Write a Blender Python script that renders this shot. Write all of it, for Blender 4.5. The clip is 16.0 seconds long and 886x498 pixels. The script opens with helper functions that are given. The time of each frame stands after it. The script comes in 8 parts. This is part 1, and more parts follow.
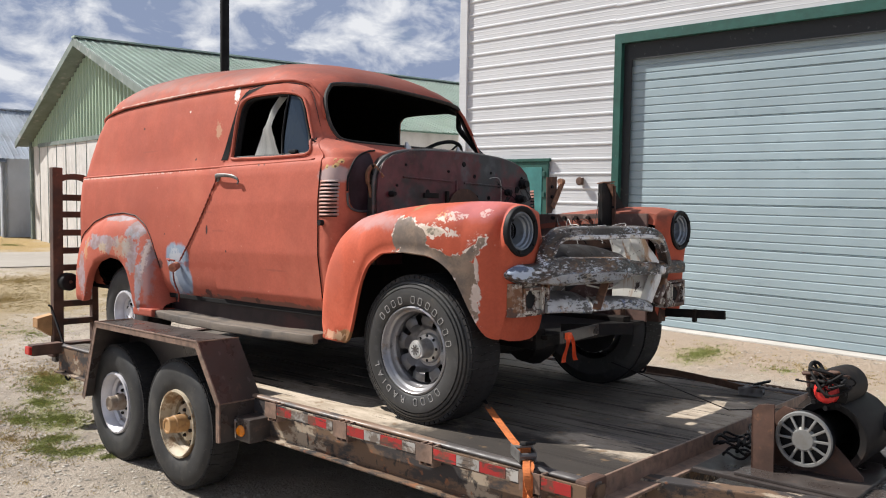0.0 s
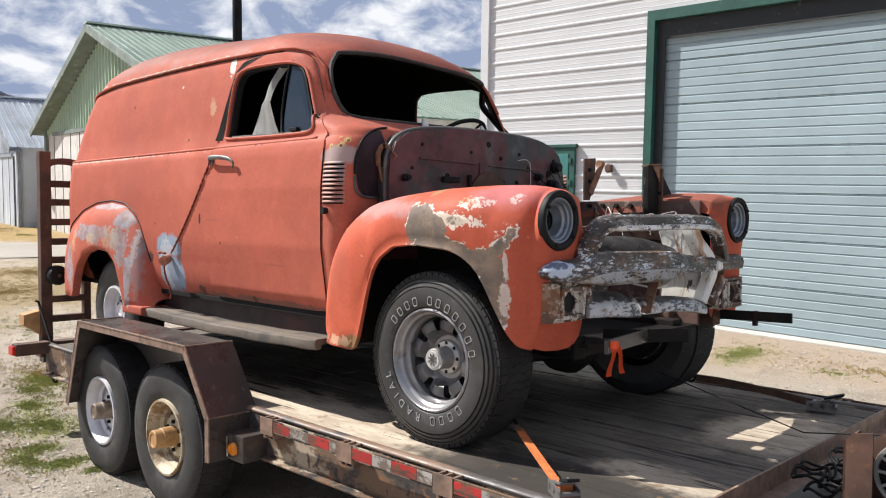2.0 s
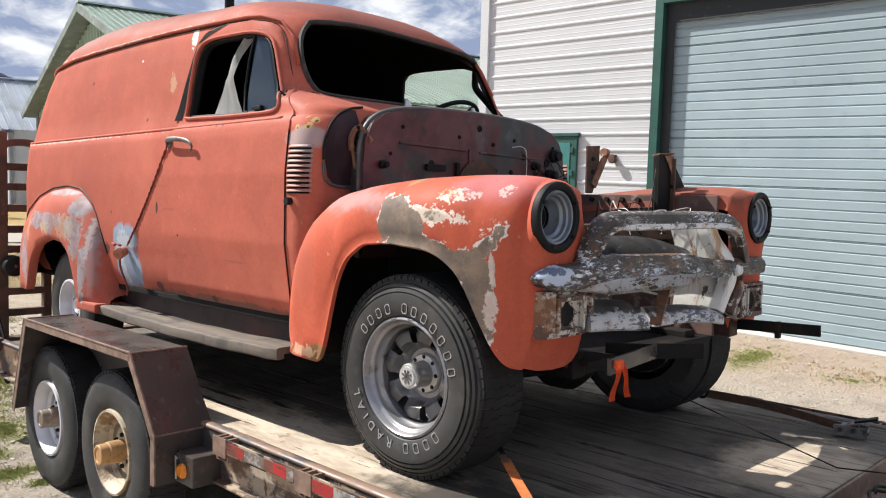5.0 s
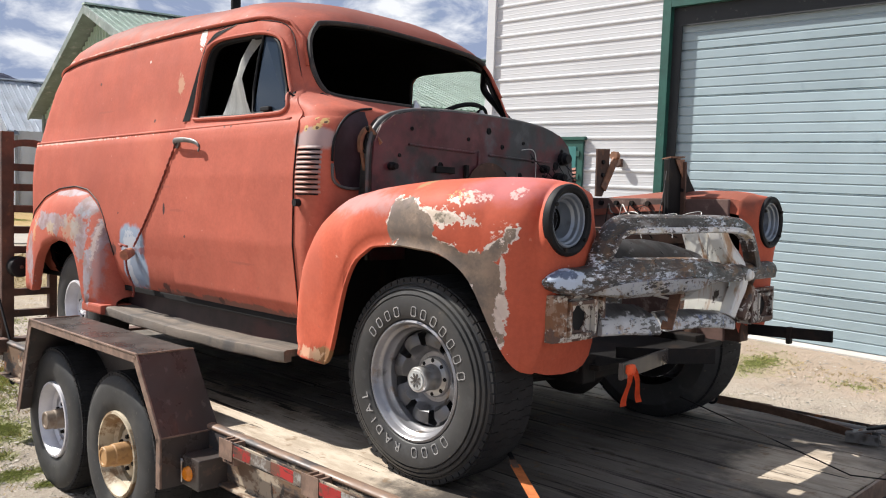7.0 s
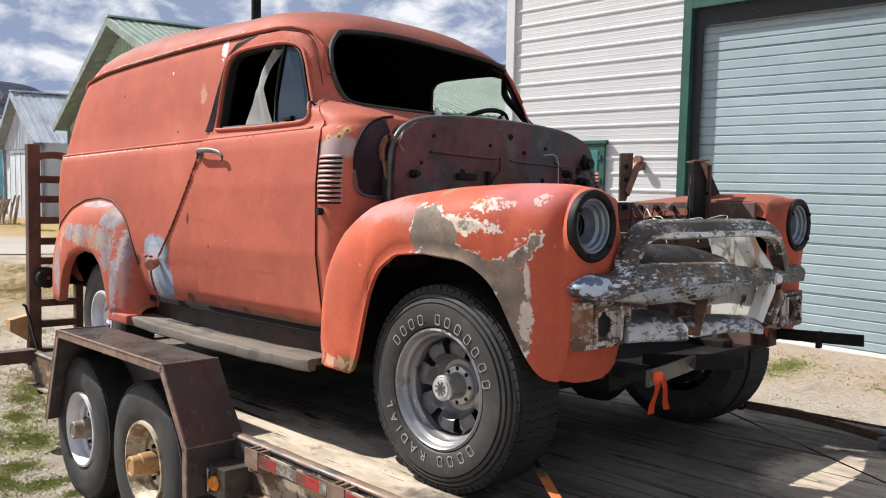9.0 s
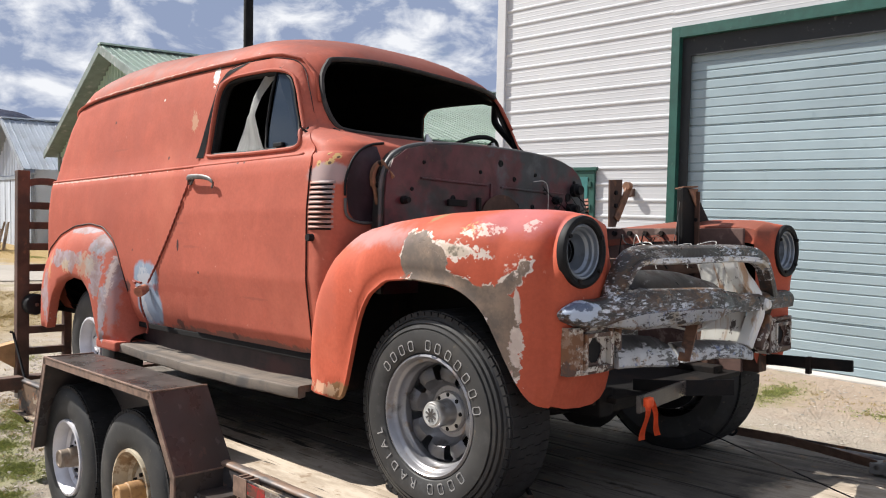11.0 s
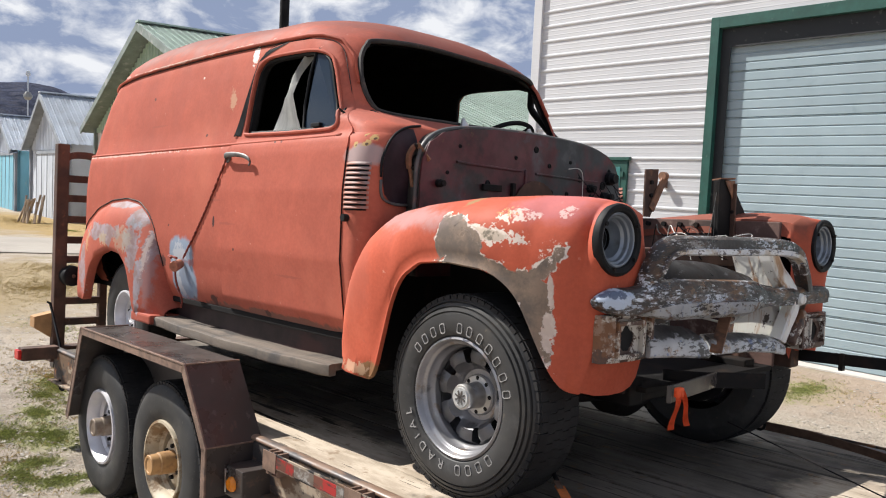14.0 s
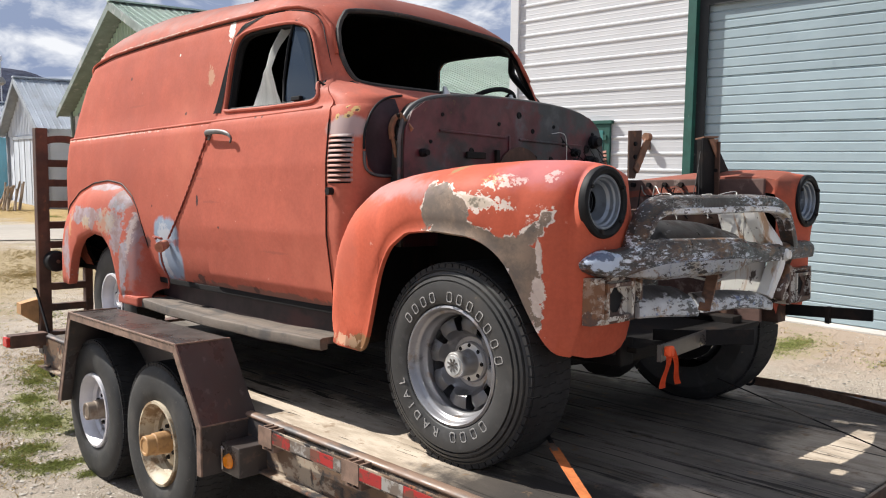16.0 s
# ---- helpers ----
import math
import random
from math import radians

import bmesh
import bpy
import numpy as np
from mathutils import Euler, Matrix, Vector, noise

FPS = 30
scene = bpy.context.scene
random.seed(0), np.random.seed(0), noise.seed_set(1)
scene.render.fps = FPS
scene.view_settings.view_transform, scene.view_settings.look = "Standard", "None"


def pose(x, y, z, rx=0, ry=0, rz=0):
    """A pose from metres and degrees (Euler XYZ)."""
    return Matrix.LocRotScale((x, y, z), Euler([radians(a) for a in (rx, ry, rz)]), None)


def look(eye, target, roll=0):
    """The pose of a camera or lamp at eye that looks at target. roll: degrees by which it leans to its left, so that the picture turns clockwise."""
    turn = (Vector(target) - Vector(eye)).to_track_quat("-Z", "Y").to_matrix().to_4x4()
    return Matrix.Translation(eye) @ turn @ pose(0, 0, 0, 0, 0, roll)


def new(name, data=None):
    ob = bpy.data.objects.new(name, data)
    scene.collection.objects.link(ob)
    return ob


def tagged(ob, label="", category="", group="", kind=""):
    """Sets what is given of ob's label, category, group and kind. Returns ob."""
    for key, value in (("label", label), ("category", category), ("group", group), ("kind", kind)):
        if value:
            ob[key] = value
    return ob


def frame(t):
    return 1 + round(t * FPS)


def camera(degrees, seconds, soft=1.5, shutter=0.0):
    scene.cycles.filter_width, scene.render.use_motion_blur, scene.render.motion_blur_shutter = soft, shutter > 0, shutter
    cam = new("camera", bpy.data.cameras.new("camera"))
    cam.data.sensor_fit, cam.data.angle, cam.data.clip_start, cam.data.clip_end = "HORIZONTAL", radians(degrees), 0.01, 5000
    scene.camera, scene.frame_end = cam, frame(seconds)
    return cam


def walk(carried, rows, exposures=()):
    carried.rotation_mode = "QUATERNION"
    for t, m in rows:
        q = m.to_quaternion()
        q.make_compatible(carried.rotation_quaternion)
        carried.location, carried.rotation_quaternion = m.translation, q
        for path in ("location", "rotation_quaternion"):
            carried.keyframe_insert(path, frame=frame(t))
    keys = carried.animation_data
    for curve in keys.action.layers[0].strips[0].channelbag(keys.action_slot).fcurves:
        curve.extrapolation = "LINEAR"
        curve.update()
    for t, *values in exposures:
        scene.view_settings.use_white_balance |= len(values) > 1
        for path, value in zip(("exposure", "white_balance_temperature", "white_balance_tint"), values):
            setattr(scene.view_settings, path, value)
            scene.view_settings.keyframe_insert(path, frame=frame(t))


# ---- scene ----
cam = camera(57.0, 16.0, 1.1)
S = 0.94   # survey units to metres
PATH = [
    (0, (2.782, -3.694, 1.812), (1.414, -2.242, 1.671), 0.8),
    (0.5, (2.811, -3.632, 1.818), (1.398, -2.223, 1.67), 0.8),
    (1, (2.684, -3.551, 1.79), (1.247, -2.171, 1.615), 1.3),
    (1.5, (2.461, -3.439, 1.794), (1.053, -2.029, 1.626), 1.4),
    (2, (2.354, -3.26, 1.777), (0.954, -1.842, 1.612), 0.8),
    (2.5, (2.248, -3.061, 1.789), (0.842, -1.648, 1.62), 0.7),
    (3, (2.073, -2.993, 1.779), (0.691, -1.559, 1.59), 2.0),
    (3.5, (1.984, -2.956, 1.765), (0.621, -1.51, 1.54), 2.3),
    (4, (2.02, -2.888, 1.778), (0.65, -1.452, 1.529), 1.2),
    (4.5, (2.053, -2.861, 1.775), (0.671, -1.433, 1.545), 1.2),
    (5, (2.065, -2.849, 1.776), (0.665, -1.433, 1.584), 1.6),
    (5.2, (2.072, -2.847, 1.774), (0.664, -1.437, 1.598), 1.8),
    (7.3, (2.028, -2.848, 1.768), (0.621, -1.439, 1.581), 1.9),
    (7.5, (2.026, -2.852, 1.767), (0.618, -1.446, 1.566), 1.8),
    (8, (2.008, -2.856, 1.766), (0.581, -1.471, 1.552), 1.7),
    (8.5, (2.013, -2.844, 1.773), (0.569, -1.474, 1.579), 1.2),
    (9, (2.016, -2.843, 1.776), (0.572, -1.47, 1.604), 1.1),
    (11.3, (2.022, -2.845, 1.773), (0.589, -1.454, 1.668), 1.1),
    (11.5, (2.014, -2.847, 1.769), (0.573, -1.465, 1.653), 1.3),
    (12, (2.016, -2.856, 1.768), (0.567, -1.486, 1.622), 1.6),
    (12.5, (2.017, -2.858, 1.766), (0.563, -1.495, 1.597), 1.7),
    (13, (2.02, -2.86, 1.761), (0.558, -1.506, 1.59), 2.3),
    (13.5, (2.012, -2.853, 1.759), (0.546, -1.502, 1.598), 2.7),
    (14, (2.014, -2.873, 1.764), (0.538, -1.531, 1.621), 2.8),
    (14.5, (2.016, -2.871, 1.759), (0.531, -1.538, 1.622), 2.8),
    (15, (2.013, -2.879, 1.758), (0.528, -1.548, 1.598), 1.9),
    (15.5, (2.018, -2.876, 1.754), (0.556, -1.524, 1.564), 1.4),
    (16, (2.009, -2.873, 1.757), (0.562, -1.509, 1.544), 0.6),
]
walk(cam, [(t, look([S * v for v in eye], [S * v for v in target], roll)) for t, eye, target, roll in PATH],
     [(0, 0.50), (1.2, 0.61), (3.0, 0.75), (5.2, 0.76), (7.3, 0.73), (11.3, 0.65), (13.0, 0.65), (14.3, 0.60), (15.0, 0.63), (16, 0.67)])

# ---- light: sun high over the truck's tail, broken cloud ----
SUN_WAY = Vector((0.89, 0.39, -1.0)).normalized()
world = bpy.data.worlds.new("world")
scene.world = world
world.use_nodes = True
wt = world.node_tree
wt.nodes.clear()


def wnode(kind):
    return wt.nodes.new(kind)


sky = wnode("ShaderNodeTexSky")
sky.sky_type, sky.sun_disc = "NISHITA", False
sky.sun_elevation = math.asin(-SUN_WAY.z)
sky.sun_rotation = math.atan2(-SUN_WAY.x, -SUN_WAY.y)
coord = wnode("ShaderNodeTexCoord")
stretch = wnode("ShaderNodeMapping")
stretch.inputs["Scale"].default_value = (1.0, 1.0, 1.9)
stretch.inputs["Location"].default_value = (0.0, 0.0, 0.55)
puff = wnode("ShaderNodeTexNoise")
puff.inputs["Scale"].default_value, puff.inputs["Detail"].default_value, puff.inputs["Roughness"].default_value = 3.4, 10.0, 0.56
puff.inputs["Distortion"].default_value = 0.25
cover = wnode("ShaderNodeMapRange")
cover.interpolation_type = "SMOOTHSTEP"
cover.inputs["From Min"].default_value, cover.inputs["From Max"].default_value = 0.36, 0.45
body_noise = wnode("ShaderNodeTexNoise")
body_noise.inputs["Scale"].default_value, body_noise.inputs["Detail"].default_value = 13.0, 12.0
body_noise.inputs["Roughness"].default_value = 0.58
body_noise.inputs["Distortion"].default_value = 0.3
tone = wnode("ShaderNodeValToRGB")
tone.color_ramp.elements[0].position, tone.color_ramp.elements[0].color = 0.45, (3.5, 4.3, 6.3, 1)
tone.color_ramp.elements[1].position, tone.color_ramp.elements[1].color = 0.64, (10.8, 11.0, 11.5, 1)
mixer = wnode("ShaderNodeMix")
mixer.data_type = "RGBA"
back = wnode("ShaderNodeBackground")
back.inputs["Strength"].default_value = 0.054
wout = wnode("ShaderNodeOutputWorld")
for a, b in ((coord.outputs["Generated"], stretch.inputs["Vector"]), (stretch.outputs["Vector"], puff.inputs["Vector"]),
             (stretch.outputs["Vector"], body_noise.inputs["Vector"]), (puff.outputs["Fac"], cover.inputs["Value"]),
             (body_noise.outputs["Fac"], tone.inputs["Fac"]), (cover.outputs["Result"], mixer.inputs[0]),
             (sky.outputs["Color"], mixer.inputs[6]), (tone.outputs["Color"], mixer.inputs[7]),
             (mixer.outputs[2], back.inputs["Color"]), (back.outputs["Background"], wout.inputs["Surface"])):
    wt.links.new(a, b)
sun = new("sun", bpy.data.lights.new("sun", "SUN"))
sun.data.energy, sun.data.angle, sun.data.color = 5.0, radians(0.53), (1.0, 0.965, 0.91)
sun.matrix_world = look((0, 0, 30), Vector((0, 0, 30)) + SUN_WAY)
scene.view_settings.exposure = 0.66


# ---- materials ----
class Mat:
    """A node material: colour from object coordinates, with noise, stains and relief."""

    def __init__(self, name, colour, rough=0.6, metal=0.0, spec=0.5):
        self.m = bpy.data.materials.new(name)
        self.m.use_nodes = True
        self.t = self.m.node_tree
        self.b = self.t.nodes["Principled BSDF"]
        self.b.inputs["Roughness"].default_value = rough
        self.b.inputs["Metallic"].default_value = metal
        self.b.inputs["Specular IOR Level"].default_value = spec
        rgb = self.node("ShaderNodeRGB")
        rgb.outputs[0].default_value = (*colour, 1)
        self.c = rgb.outputs[0]
        self.pos = self.node("ShaderNodeTexCoord").outputs["Object"]
        self.normal = None
        self.r = None

    def node(self, kind):
        return self.t.nodes.new(kind)

    def link(self, a, b):
        self.t.links.new(a, b)

    def scaled(self, scale, shift=(0, 0, 0)):
        n = self.node("ShaderNodeMapping")
        n.inputs["Scale"].default_value = scale
        n.inputs["Location"].default_value = shift
        self.link(self.pos, n.inputs["Vector"])
        return n.outputs["Vector"]

    def noise(self, scale, detail=5.0, rough=0.6, stretch=None, shift=(0, 0, 0)):
        n = self.node("ShaderNodeTexNoise")
        n.inputs["Scale"].default_value, n.inputs["Detail"].default_value, n.inputs["Roughness"].default_value = scale, detail, rough
        self.link(self.scaled(stretch or (1, 1, 1), shift), n.inputs["Vector"])
        return n.outputs["Fac"]

    def math(self, op, a, b=0.0, clamp=False):
        n = self.node("ShaderNodeMath")
        n.operation, n.use_clamp = op, clamp
        for v, s in ((a, n.inputs[0]), (b, n.inputs[1])):
            if isinstance(v, (int, float)):
                s.default_value = v
            else:
                self.link(v, s)
        return n.outputs[0]

    def ramp(self, v, lo, hi, a=0.0, b=1.0):
        n = self.node("ShaderNodeMapRange")
        n.interpolation_type = "SMOOTHSTEP"
        for key, x in (("From Min", lo), ("From Max", hi), ("To Min", a), ("To Max", b)):
            n.inputs[key].default_value = x
        self.link(v, n.inputs["Value"])
        return n.outputs["Result"]

    def over(self, mask, colour):
        """Lays a colour over what is there, by the mask."""
        n = self.node("ShaderNodeMix")
        n.data_type = "RGBA"
        if isinstance(mask, (int, float)):
            n.inputs[0].default_value = mask
        else:
            self.link(mask, n.inputs[0])
        self.link(self.c, n.inputs[6])
        if isinstance(colour, tuple):
            n.inputs[7].default_value = (*colour, 1)
        else:
            self.link(colour, n.inputs[7])
        self.c = n.outputs[2]
        return self

    def blotch(self, colour, scale, lo, hi, amount=1.0, **kw):
        f = self.ramp(self.noise(scale, **kw), lo, hi, 0.0, amount)
        return self.over(f, colour)

    def flakes(self, colour, fine, wide, lo, hi, amount=0.97, stretch=None, shift=(0, 0, 0)):
        """Flaked-off paint: a fine ragged noise, thicker here and thinner there."""
        a = self.math("MULTIPLY", self.noise(fine, 12.0, 0.72, stretch, shift), 0.60)
        b = self.math("MULTIPLY", self.noise(wide, 4.0, 0.6, stretch, shift), 0.40)
        return self.over(self.ramp(self.math("ADD", a, b), lo, hi, 0.0, amount), colour)

    def shade(self, scale, lo=0.85, hi=1.12, **kw):
        """Uneven tone: the colour times a slow noise."""
        f = self.ramp(self.noise(scale, **kw), 0.3, 0.7, lo, hi)
        n = self.node("ShaderNodeVectorMath")
        n.operation = "SCALE"
        self.link(self.c, n.inputs[0])
        self.link(f, n.inputs["Scale"])
        self.c = n.outputs["Vector"]
        return self

    def spot(self, centre, radius, colour, scale=14.0, rag=0.55, edge=0.06, amount=1.0, detail=6.0):
        """A patch, of wear or of painted light, with a ragged edge."""
        a = self.node("ShaderNodeVectorMath")
        a.operation = "SUBTRACT"
        self.link(self.pos, a.inputs[0])
        a.inputs[1].default_value = centre
        d = self.node("ShaderNodeVectorMath")
        d.operation = "DIVIDE"
        self.link(a.outputs[0], d.inputs[0])
        d.inputs[1].default_value = radius
        l = self.node("ShaderNodeVectorMath")
        l.operation = "LENGTH"
        self.link(d.outputs[0], l.inputs[0])
        wide = self.math("MULTIPLY", self.math("SUBTRACT", self.noise(scale, 3.0, 0.6), 0.5), rag * 3.2)
        fine = self.math("MULTIPLY", self.math("SUBTRACT", self.noise(scale * 4.3, detail, 0.7), 0.5), rag * 1.9)
        jag = self.math("ADD", wide, fine)
        return self.over(self.ramp(self.math("ADD", l.outputs["Value"], jag), 1 + edge, 1 - edge, 0.0, amount), colour)

    def flecks(self, centre, radius, colour, fine=60.0, lo=0.52, hi=0.56, amount=0.9):
        """Small chips of paint gone inside an oval, thinning out to its edge."""
        a = self.node("ShaderNodeMapping")
        a.vector_type = "TEXTURE"
        a.inputs["Location"].default_value, a.inputs["Scale"].default_value = centre, radius
        self.link(self.pos, a.inputs["Vector"])
        l = self.node("ShaderNodeVectorMath")
        l.operation = "LENGTH"
        self.link(a.outputs["Vector"], l.inputs[0])
        thin = self.math("MULTIPLY", self.ramp(l.outputs["Value"], 0.3, 1.1), 0.6)
        v = self.math("SUBTRACT", self.noise(fine, 9.0, 0.7), thin)
        return self.over(self.ramp(v, lo, hi, 0.0, amount), colour)

    def patch(self, shapes, bare, rim, wide=0.016, jag=0.05, scale=9.0):
        """Paint gone down to the metal: a union of ovals (x, z, half length, half height, turn), with flakes of pale filler round its edge."""
        d = None
        for x, z, rx, rz, turn in shapes:
            n = self.node("ShaderNodeMapping")
            n.vector_type = "TEXTURE"
            n.inputs["Location"].default_value = at(x, -0.9, z)
            n.inputs["Rotation"].default_value = (0, -radians(turn), 0)
            n.inputs["Scale"].default_value = (S * rx, 1.2, S * rz)
            self.link(self.pos, n.inputs["Vector"])
            l = self.node("ShaderNodeVectorMath")
            l.operation = "LENGTH"
            self.link(n.outputs["Vector"], l.inputs[0])
            v = self.math("MULTIPLY", self.math("SUBTRACT", l.outputs["Value"], 1.0), S * min(rx, rz))
            d = v if d is None else self.math("MINIMUM", d, v)
        rough = self.math("ADD", self.math("MULTIPLY", self.math("SUBTRACT", self.noise(scale, 3.0, 0.6), 0.5), jag),
                          self.math("MULTIPLY", self.math("SUBTRACT", self.noise(scale * 6, 5.0, 0.7), 0.5), jag * 0.55))
        d = self.math("ADD", d, rough)
        band = self.ramp(self.noise(scale * 1.7, 4.0, 0.7, None, (3, 1, 7)), 0.38, 0.62, -0.004, wide)
        edge = self.math("SUBTRACT", d, band)
        gone = self.ramp(edge, 0.0015, -0.0015)
        self.over(gone, rim)
        self.over(self.ramp(d, 0.002, -0.002), bare)
        n = self.node("ShaderNodeBump")
        n.inputs["Strength"].default_value, n.inputs["Distance"].default_value = 0.5, 0.003
        n.invert = True
        self.link(gone, n.inputs["Height"])
        if self.normal:
            self.link(self.normal, n.inputs["Normal"])
        self.normal = n.outputs["Normal"]
        return self

    def tint(self, a, b, scale, lo=0.4, hi=0.6, **kw):
        """A colour that wanders between two."""
        n = self.node("ShaderNodeMix")
        n.data_type = "RGBA"
        self.link(self.ramp(self.noise(scale, **kw), lo, hi), n.inputs[0])
        n.inputs[6].default_value, n.inputs[7].default_value = (*a, 1), (*b, 1)
        return n.outputs[2]

    def per_piece(self, lo, hi):
        n = self.node("ShaderNodeObjectInfo")
        f = self.ramp(n.outputs["Random"], 0, 1, lo, hi)
        v = self.node("ShaderNodeVectorMath")
        v.operation = "SCALE"
        self.link(self.c, v.inputs[0])
        self.link(f, v.inputs["Scale"])
        self.c = v.outputs["Vector"]
        return self

    def per_island(self, lo, hi):
        n = self.node("ShaderNodeNewGeometry")
        f = self.ramp(n.outputs["Random Per Island"], 0, 1, lo, hi)
        v = self.node("ShaderNodeVectorMath")
        v.operation = "SCALE"
        self.link(self.c, v.inputs[0])
        self.link(f, v.inputs["Scale"])
        self.c = v.outputs["Vector"]
        return self

    def gloss(self, scale, lo, hi):
        self.link(self.ramp(self.noise(scale, 6), 0.3, 0.7, lo, hi), self.b.inputs["Roughness"])
        return self

    def bump(self, scale, strength=0.2, distance=0.01, detail=6.0, stretch=None):
        n = self.node("ShaderNodeBump")
        n.inputs["Strength"].default_value, n.inputs["Distance"].default_value = strength, distance
        self.link(self.noise(scale, detail, 0.6, stretch), n.inputs["Height"])
        if self.normal:
            self.link(self.normal, n.inputs["Normal"])
        self.normal = n.outputs["Normal"]
        return self

    def done(self):
        self.link(self.c, self.b.inputs["Base Color"])
        if self.normal:
            self.link(self.normal, self.b.inputs["Normal"])
        return self.m


YC = 0.02                       # the truck's middle
TRUCK = Vector((0, YC, 0.63))   # the truck's base


def at(x, y, z):
    """A place on the truck, in the coordinates of its parts' materials."""
    return tuple(S * v for v in Vector((x, y, z)) - TRUCK)


def rad(x, y, z):
    return (S * x, S * y, S * z)


RED = (0.43, 0.106, 0.068)


def red_paint(name, base=RED):
    m = Mat(name, base, 0.6, 0.0, 0.2)
    m.shade(1.3, 0.90, 1.06).shade(9.0, 0.95, 1.05).shade(70.0, 0.94, 1.06, detail=8.0)
    m.blotch((0.56, 0.17, 0.105), 2.2, 0.50, 0.75, 0.4)
    m.blotch((0.36, 0.085, 0.05), 3.0, 0.58, 0.80, 0.3, stretch=(1, 1, 0.6))
    m.blotch((0.66, 0.36, 0.27), 30.0, 0.68, 0.76, 0.55)
    m.blotch((0.30, 0.075, 0.052), 1.6, 0.50, 0.72, 0.35, stretch=(1, 1, 0.45), detail=8, shift=(4, 2, 6))
    m.blotch((0.27, 0.10, 0.075), 90.0, 0.64, 0.72, 0.45)
    return m


def finish_paint(m):
    return m.gloss(4.0, 0.60, 0.82).bump(60.0, 0.06, 0.002).bump(4.0, 0.08, 0.01, 3.0).done()


m = red_paint("faded_red_body_paint")
for dx, dz in ((-0.05, 0.06), (0.05, 0.06), (-0.04, -0.07), (0.06, -0.06), (0.0, 0.0)):
    m.spot(at(-2.36 + dx, -0.92, 1.31 + dz), rad(0.10, 0.3, 0.12), (0.27, 0.33, 0.42), 9, 0.16, 0.14)
m.spot(at(-2.38, -0.92, 1.30), rad(0.10, 0.3, 0.15), (0.50, 0.52, 0.55), 24, 0.5, 0.12, 0.75)
m.spot(at(-2.33, -0.92, 1.25), rad(0.07, 0.3, 0.12), (0.22, 0.28, 0.38), 18, 0.4, 0.12, 0.8)
m.spot(at(-1.95, -0.84, 2.24), rad(0.035, 0.3, 0.06), (0.50, 0.33, 0.21), 30, 0.8, 0.15, 0.6)
m.spot(at(-1.78, -0.80, 2.455), rad(0.03, 0.3, 0.045), (0.80, 0.74, 0.68), 26, 0.6, 0.08)
m.spot(at(-3.3, -0.88, 1.98), rad(0.80, 0.3, 0.006), (0.66, 0.50, 0.42), 26, 1.3, 0.2, 0.55)
m.spot(at(-2.75, -0.80, 2.535), rad(0.80, 0.3, 0.009), (0.68, 0.54, 0.45), 22, 1.0, 0.2, 0.65)
m.spot(at(-2.35, -0.82, 2.40), rad(0.012, 0.3, 0.008), (0.70, 0.60, 0.54), 40, 0.5, 0.1)
m.spot(at(-1.96, -0.92, 1.585), rad(0.012, 0.3, 0.03), (0.06, 0.03, 0.03), 30, 0.2, 0.1)
m.spot(at(-0.70, -0.86, 1.90), rad(0.085, 0.3, 0.048), (0.37, 0.34, 0.34), 14, 0.22, 0.2, 0.75)
for x, z, r in ((-0.735, 1.945, 0.011), (-0.685, 1.95, 0.016), (-0.665, 1.975, 0.013), (-0.70, 1.985, 0.007)):
    m.spot(at(x, -0.86, z), rad(r, 0.3, r * 0.9), (0.50, 0.35, 0.14), 50, 0.8, 0.15, 0.85)
    m.spot(at(x + 0.004, -0.86, z - 0.004), rad(r * 0.4, 0.3, r * 0.4), (0.07, 0.04, 0.03), 60, 0.4, 0.2, 0.9)
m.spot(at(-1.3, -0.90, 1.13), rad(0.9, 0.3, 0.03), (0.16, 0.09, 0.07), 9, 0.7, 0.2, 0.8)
m.spot(at(-2.0, -0.93, 1.35), rad(0.35, 0.3, 0.02), (0.36, 0.08, 0.05), 22, 0.9, 0.2, 0.6)
m.spot(at(-0.8, YC, 2.10), rad(0.30, 1.2, 0.07), (0.16, 0.10, 0.09), 7, 0.6, 0.2, 0.22)
for x in (-3.3, -2.7, -2.1, -1.6):
    m.spot(at(x, YC, 2.69), rad(0.62, 0.86, 0.20), (0.20, 0.070, 0.052), 4, 0.35, 0.45, 0.85)
# browner header paint, with the shade over the windshield put in
m.spot(at(-1.15, YC, 2.60), rad(0.28, 0.78, 0.16), (0.20, 0.065, 0.05), 4, 0.35, 0.4, 0.8)
for x, z, r in ((-1.40, 1.985, 0.006), (-1.34, 1.984, 0.006), (-2.02, 1.16, 0.03), (-1.45, 1.15, 0.018), (-2.62, 1.34, 0.03), (-2.20, 2.06, 0.008), (-1.72, 1.45, 0.007), (-3.0, 2.33, 0.010), (-2.52, 1.55, 0.006)):
    m.spot(at(x, -0.90, z), rad(r * 1.4, 0.3, r), (0.07, 0.04, 0.035), 40, 0.5, 0.2, 0.85)
for x, z, r in ((-1.95, 1.70, 0.09), (-1.80, 1.58, 0.07), (-2.9, 2.15, 0.12), (-1.2, 1.35, 0.10)):
    m.spot(at(x, -0.90, z), rad(r, 0.3, 0.006), (0.30, 0.085, 0.06), 30, 0.8, 0.2, 0.5)
BODY = finish_paint(m)
m = red_paint("worn_red_fender_paint", (0.47, 0.095, 0.050))
PALE_RIM = m.tint((0.62, 0.50, 0.43), (0.74, 0.63, 0.55), 14)
BARE = m.tint((0.27, 0.195, 0.145), (0.15, 0.12, 0.10), 7, 0.42, 0.62, detail=9.0, rough=0.72)
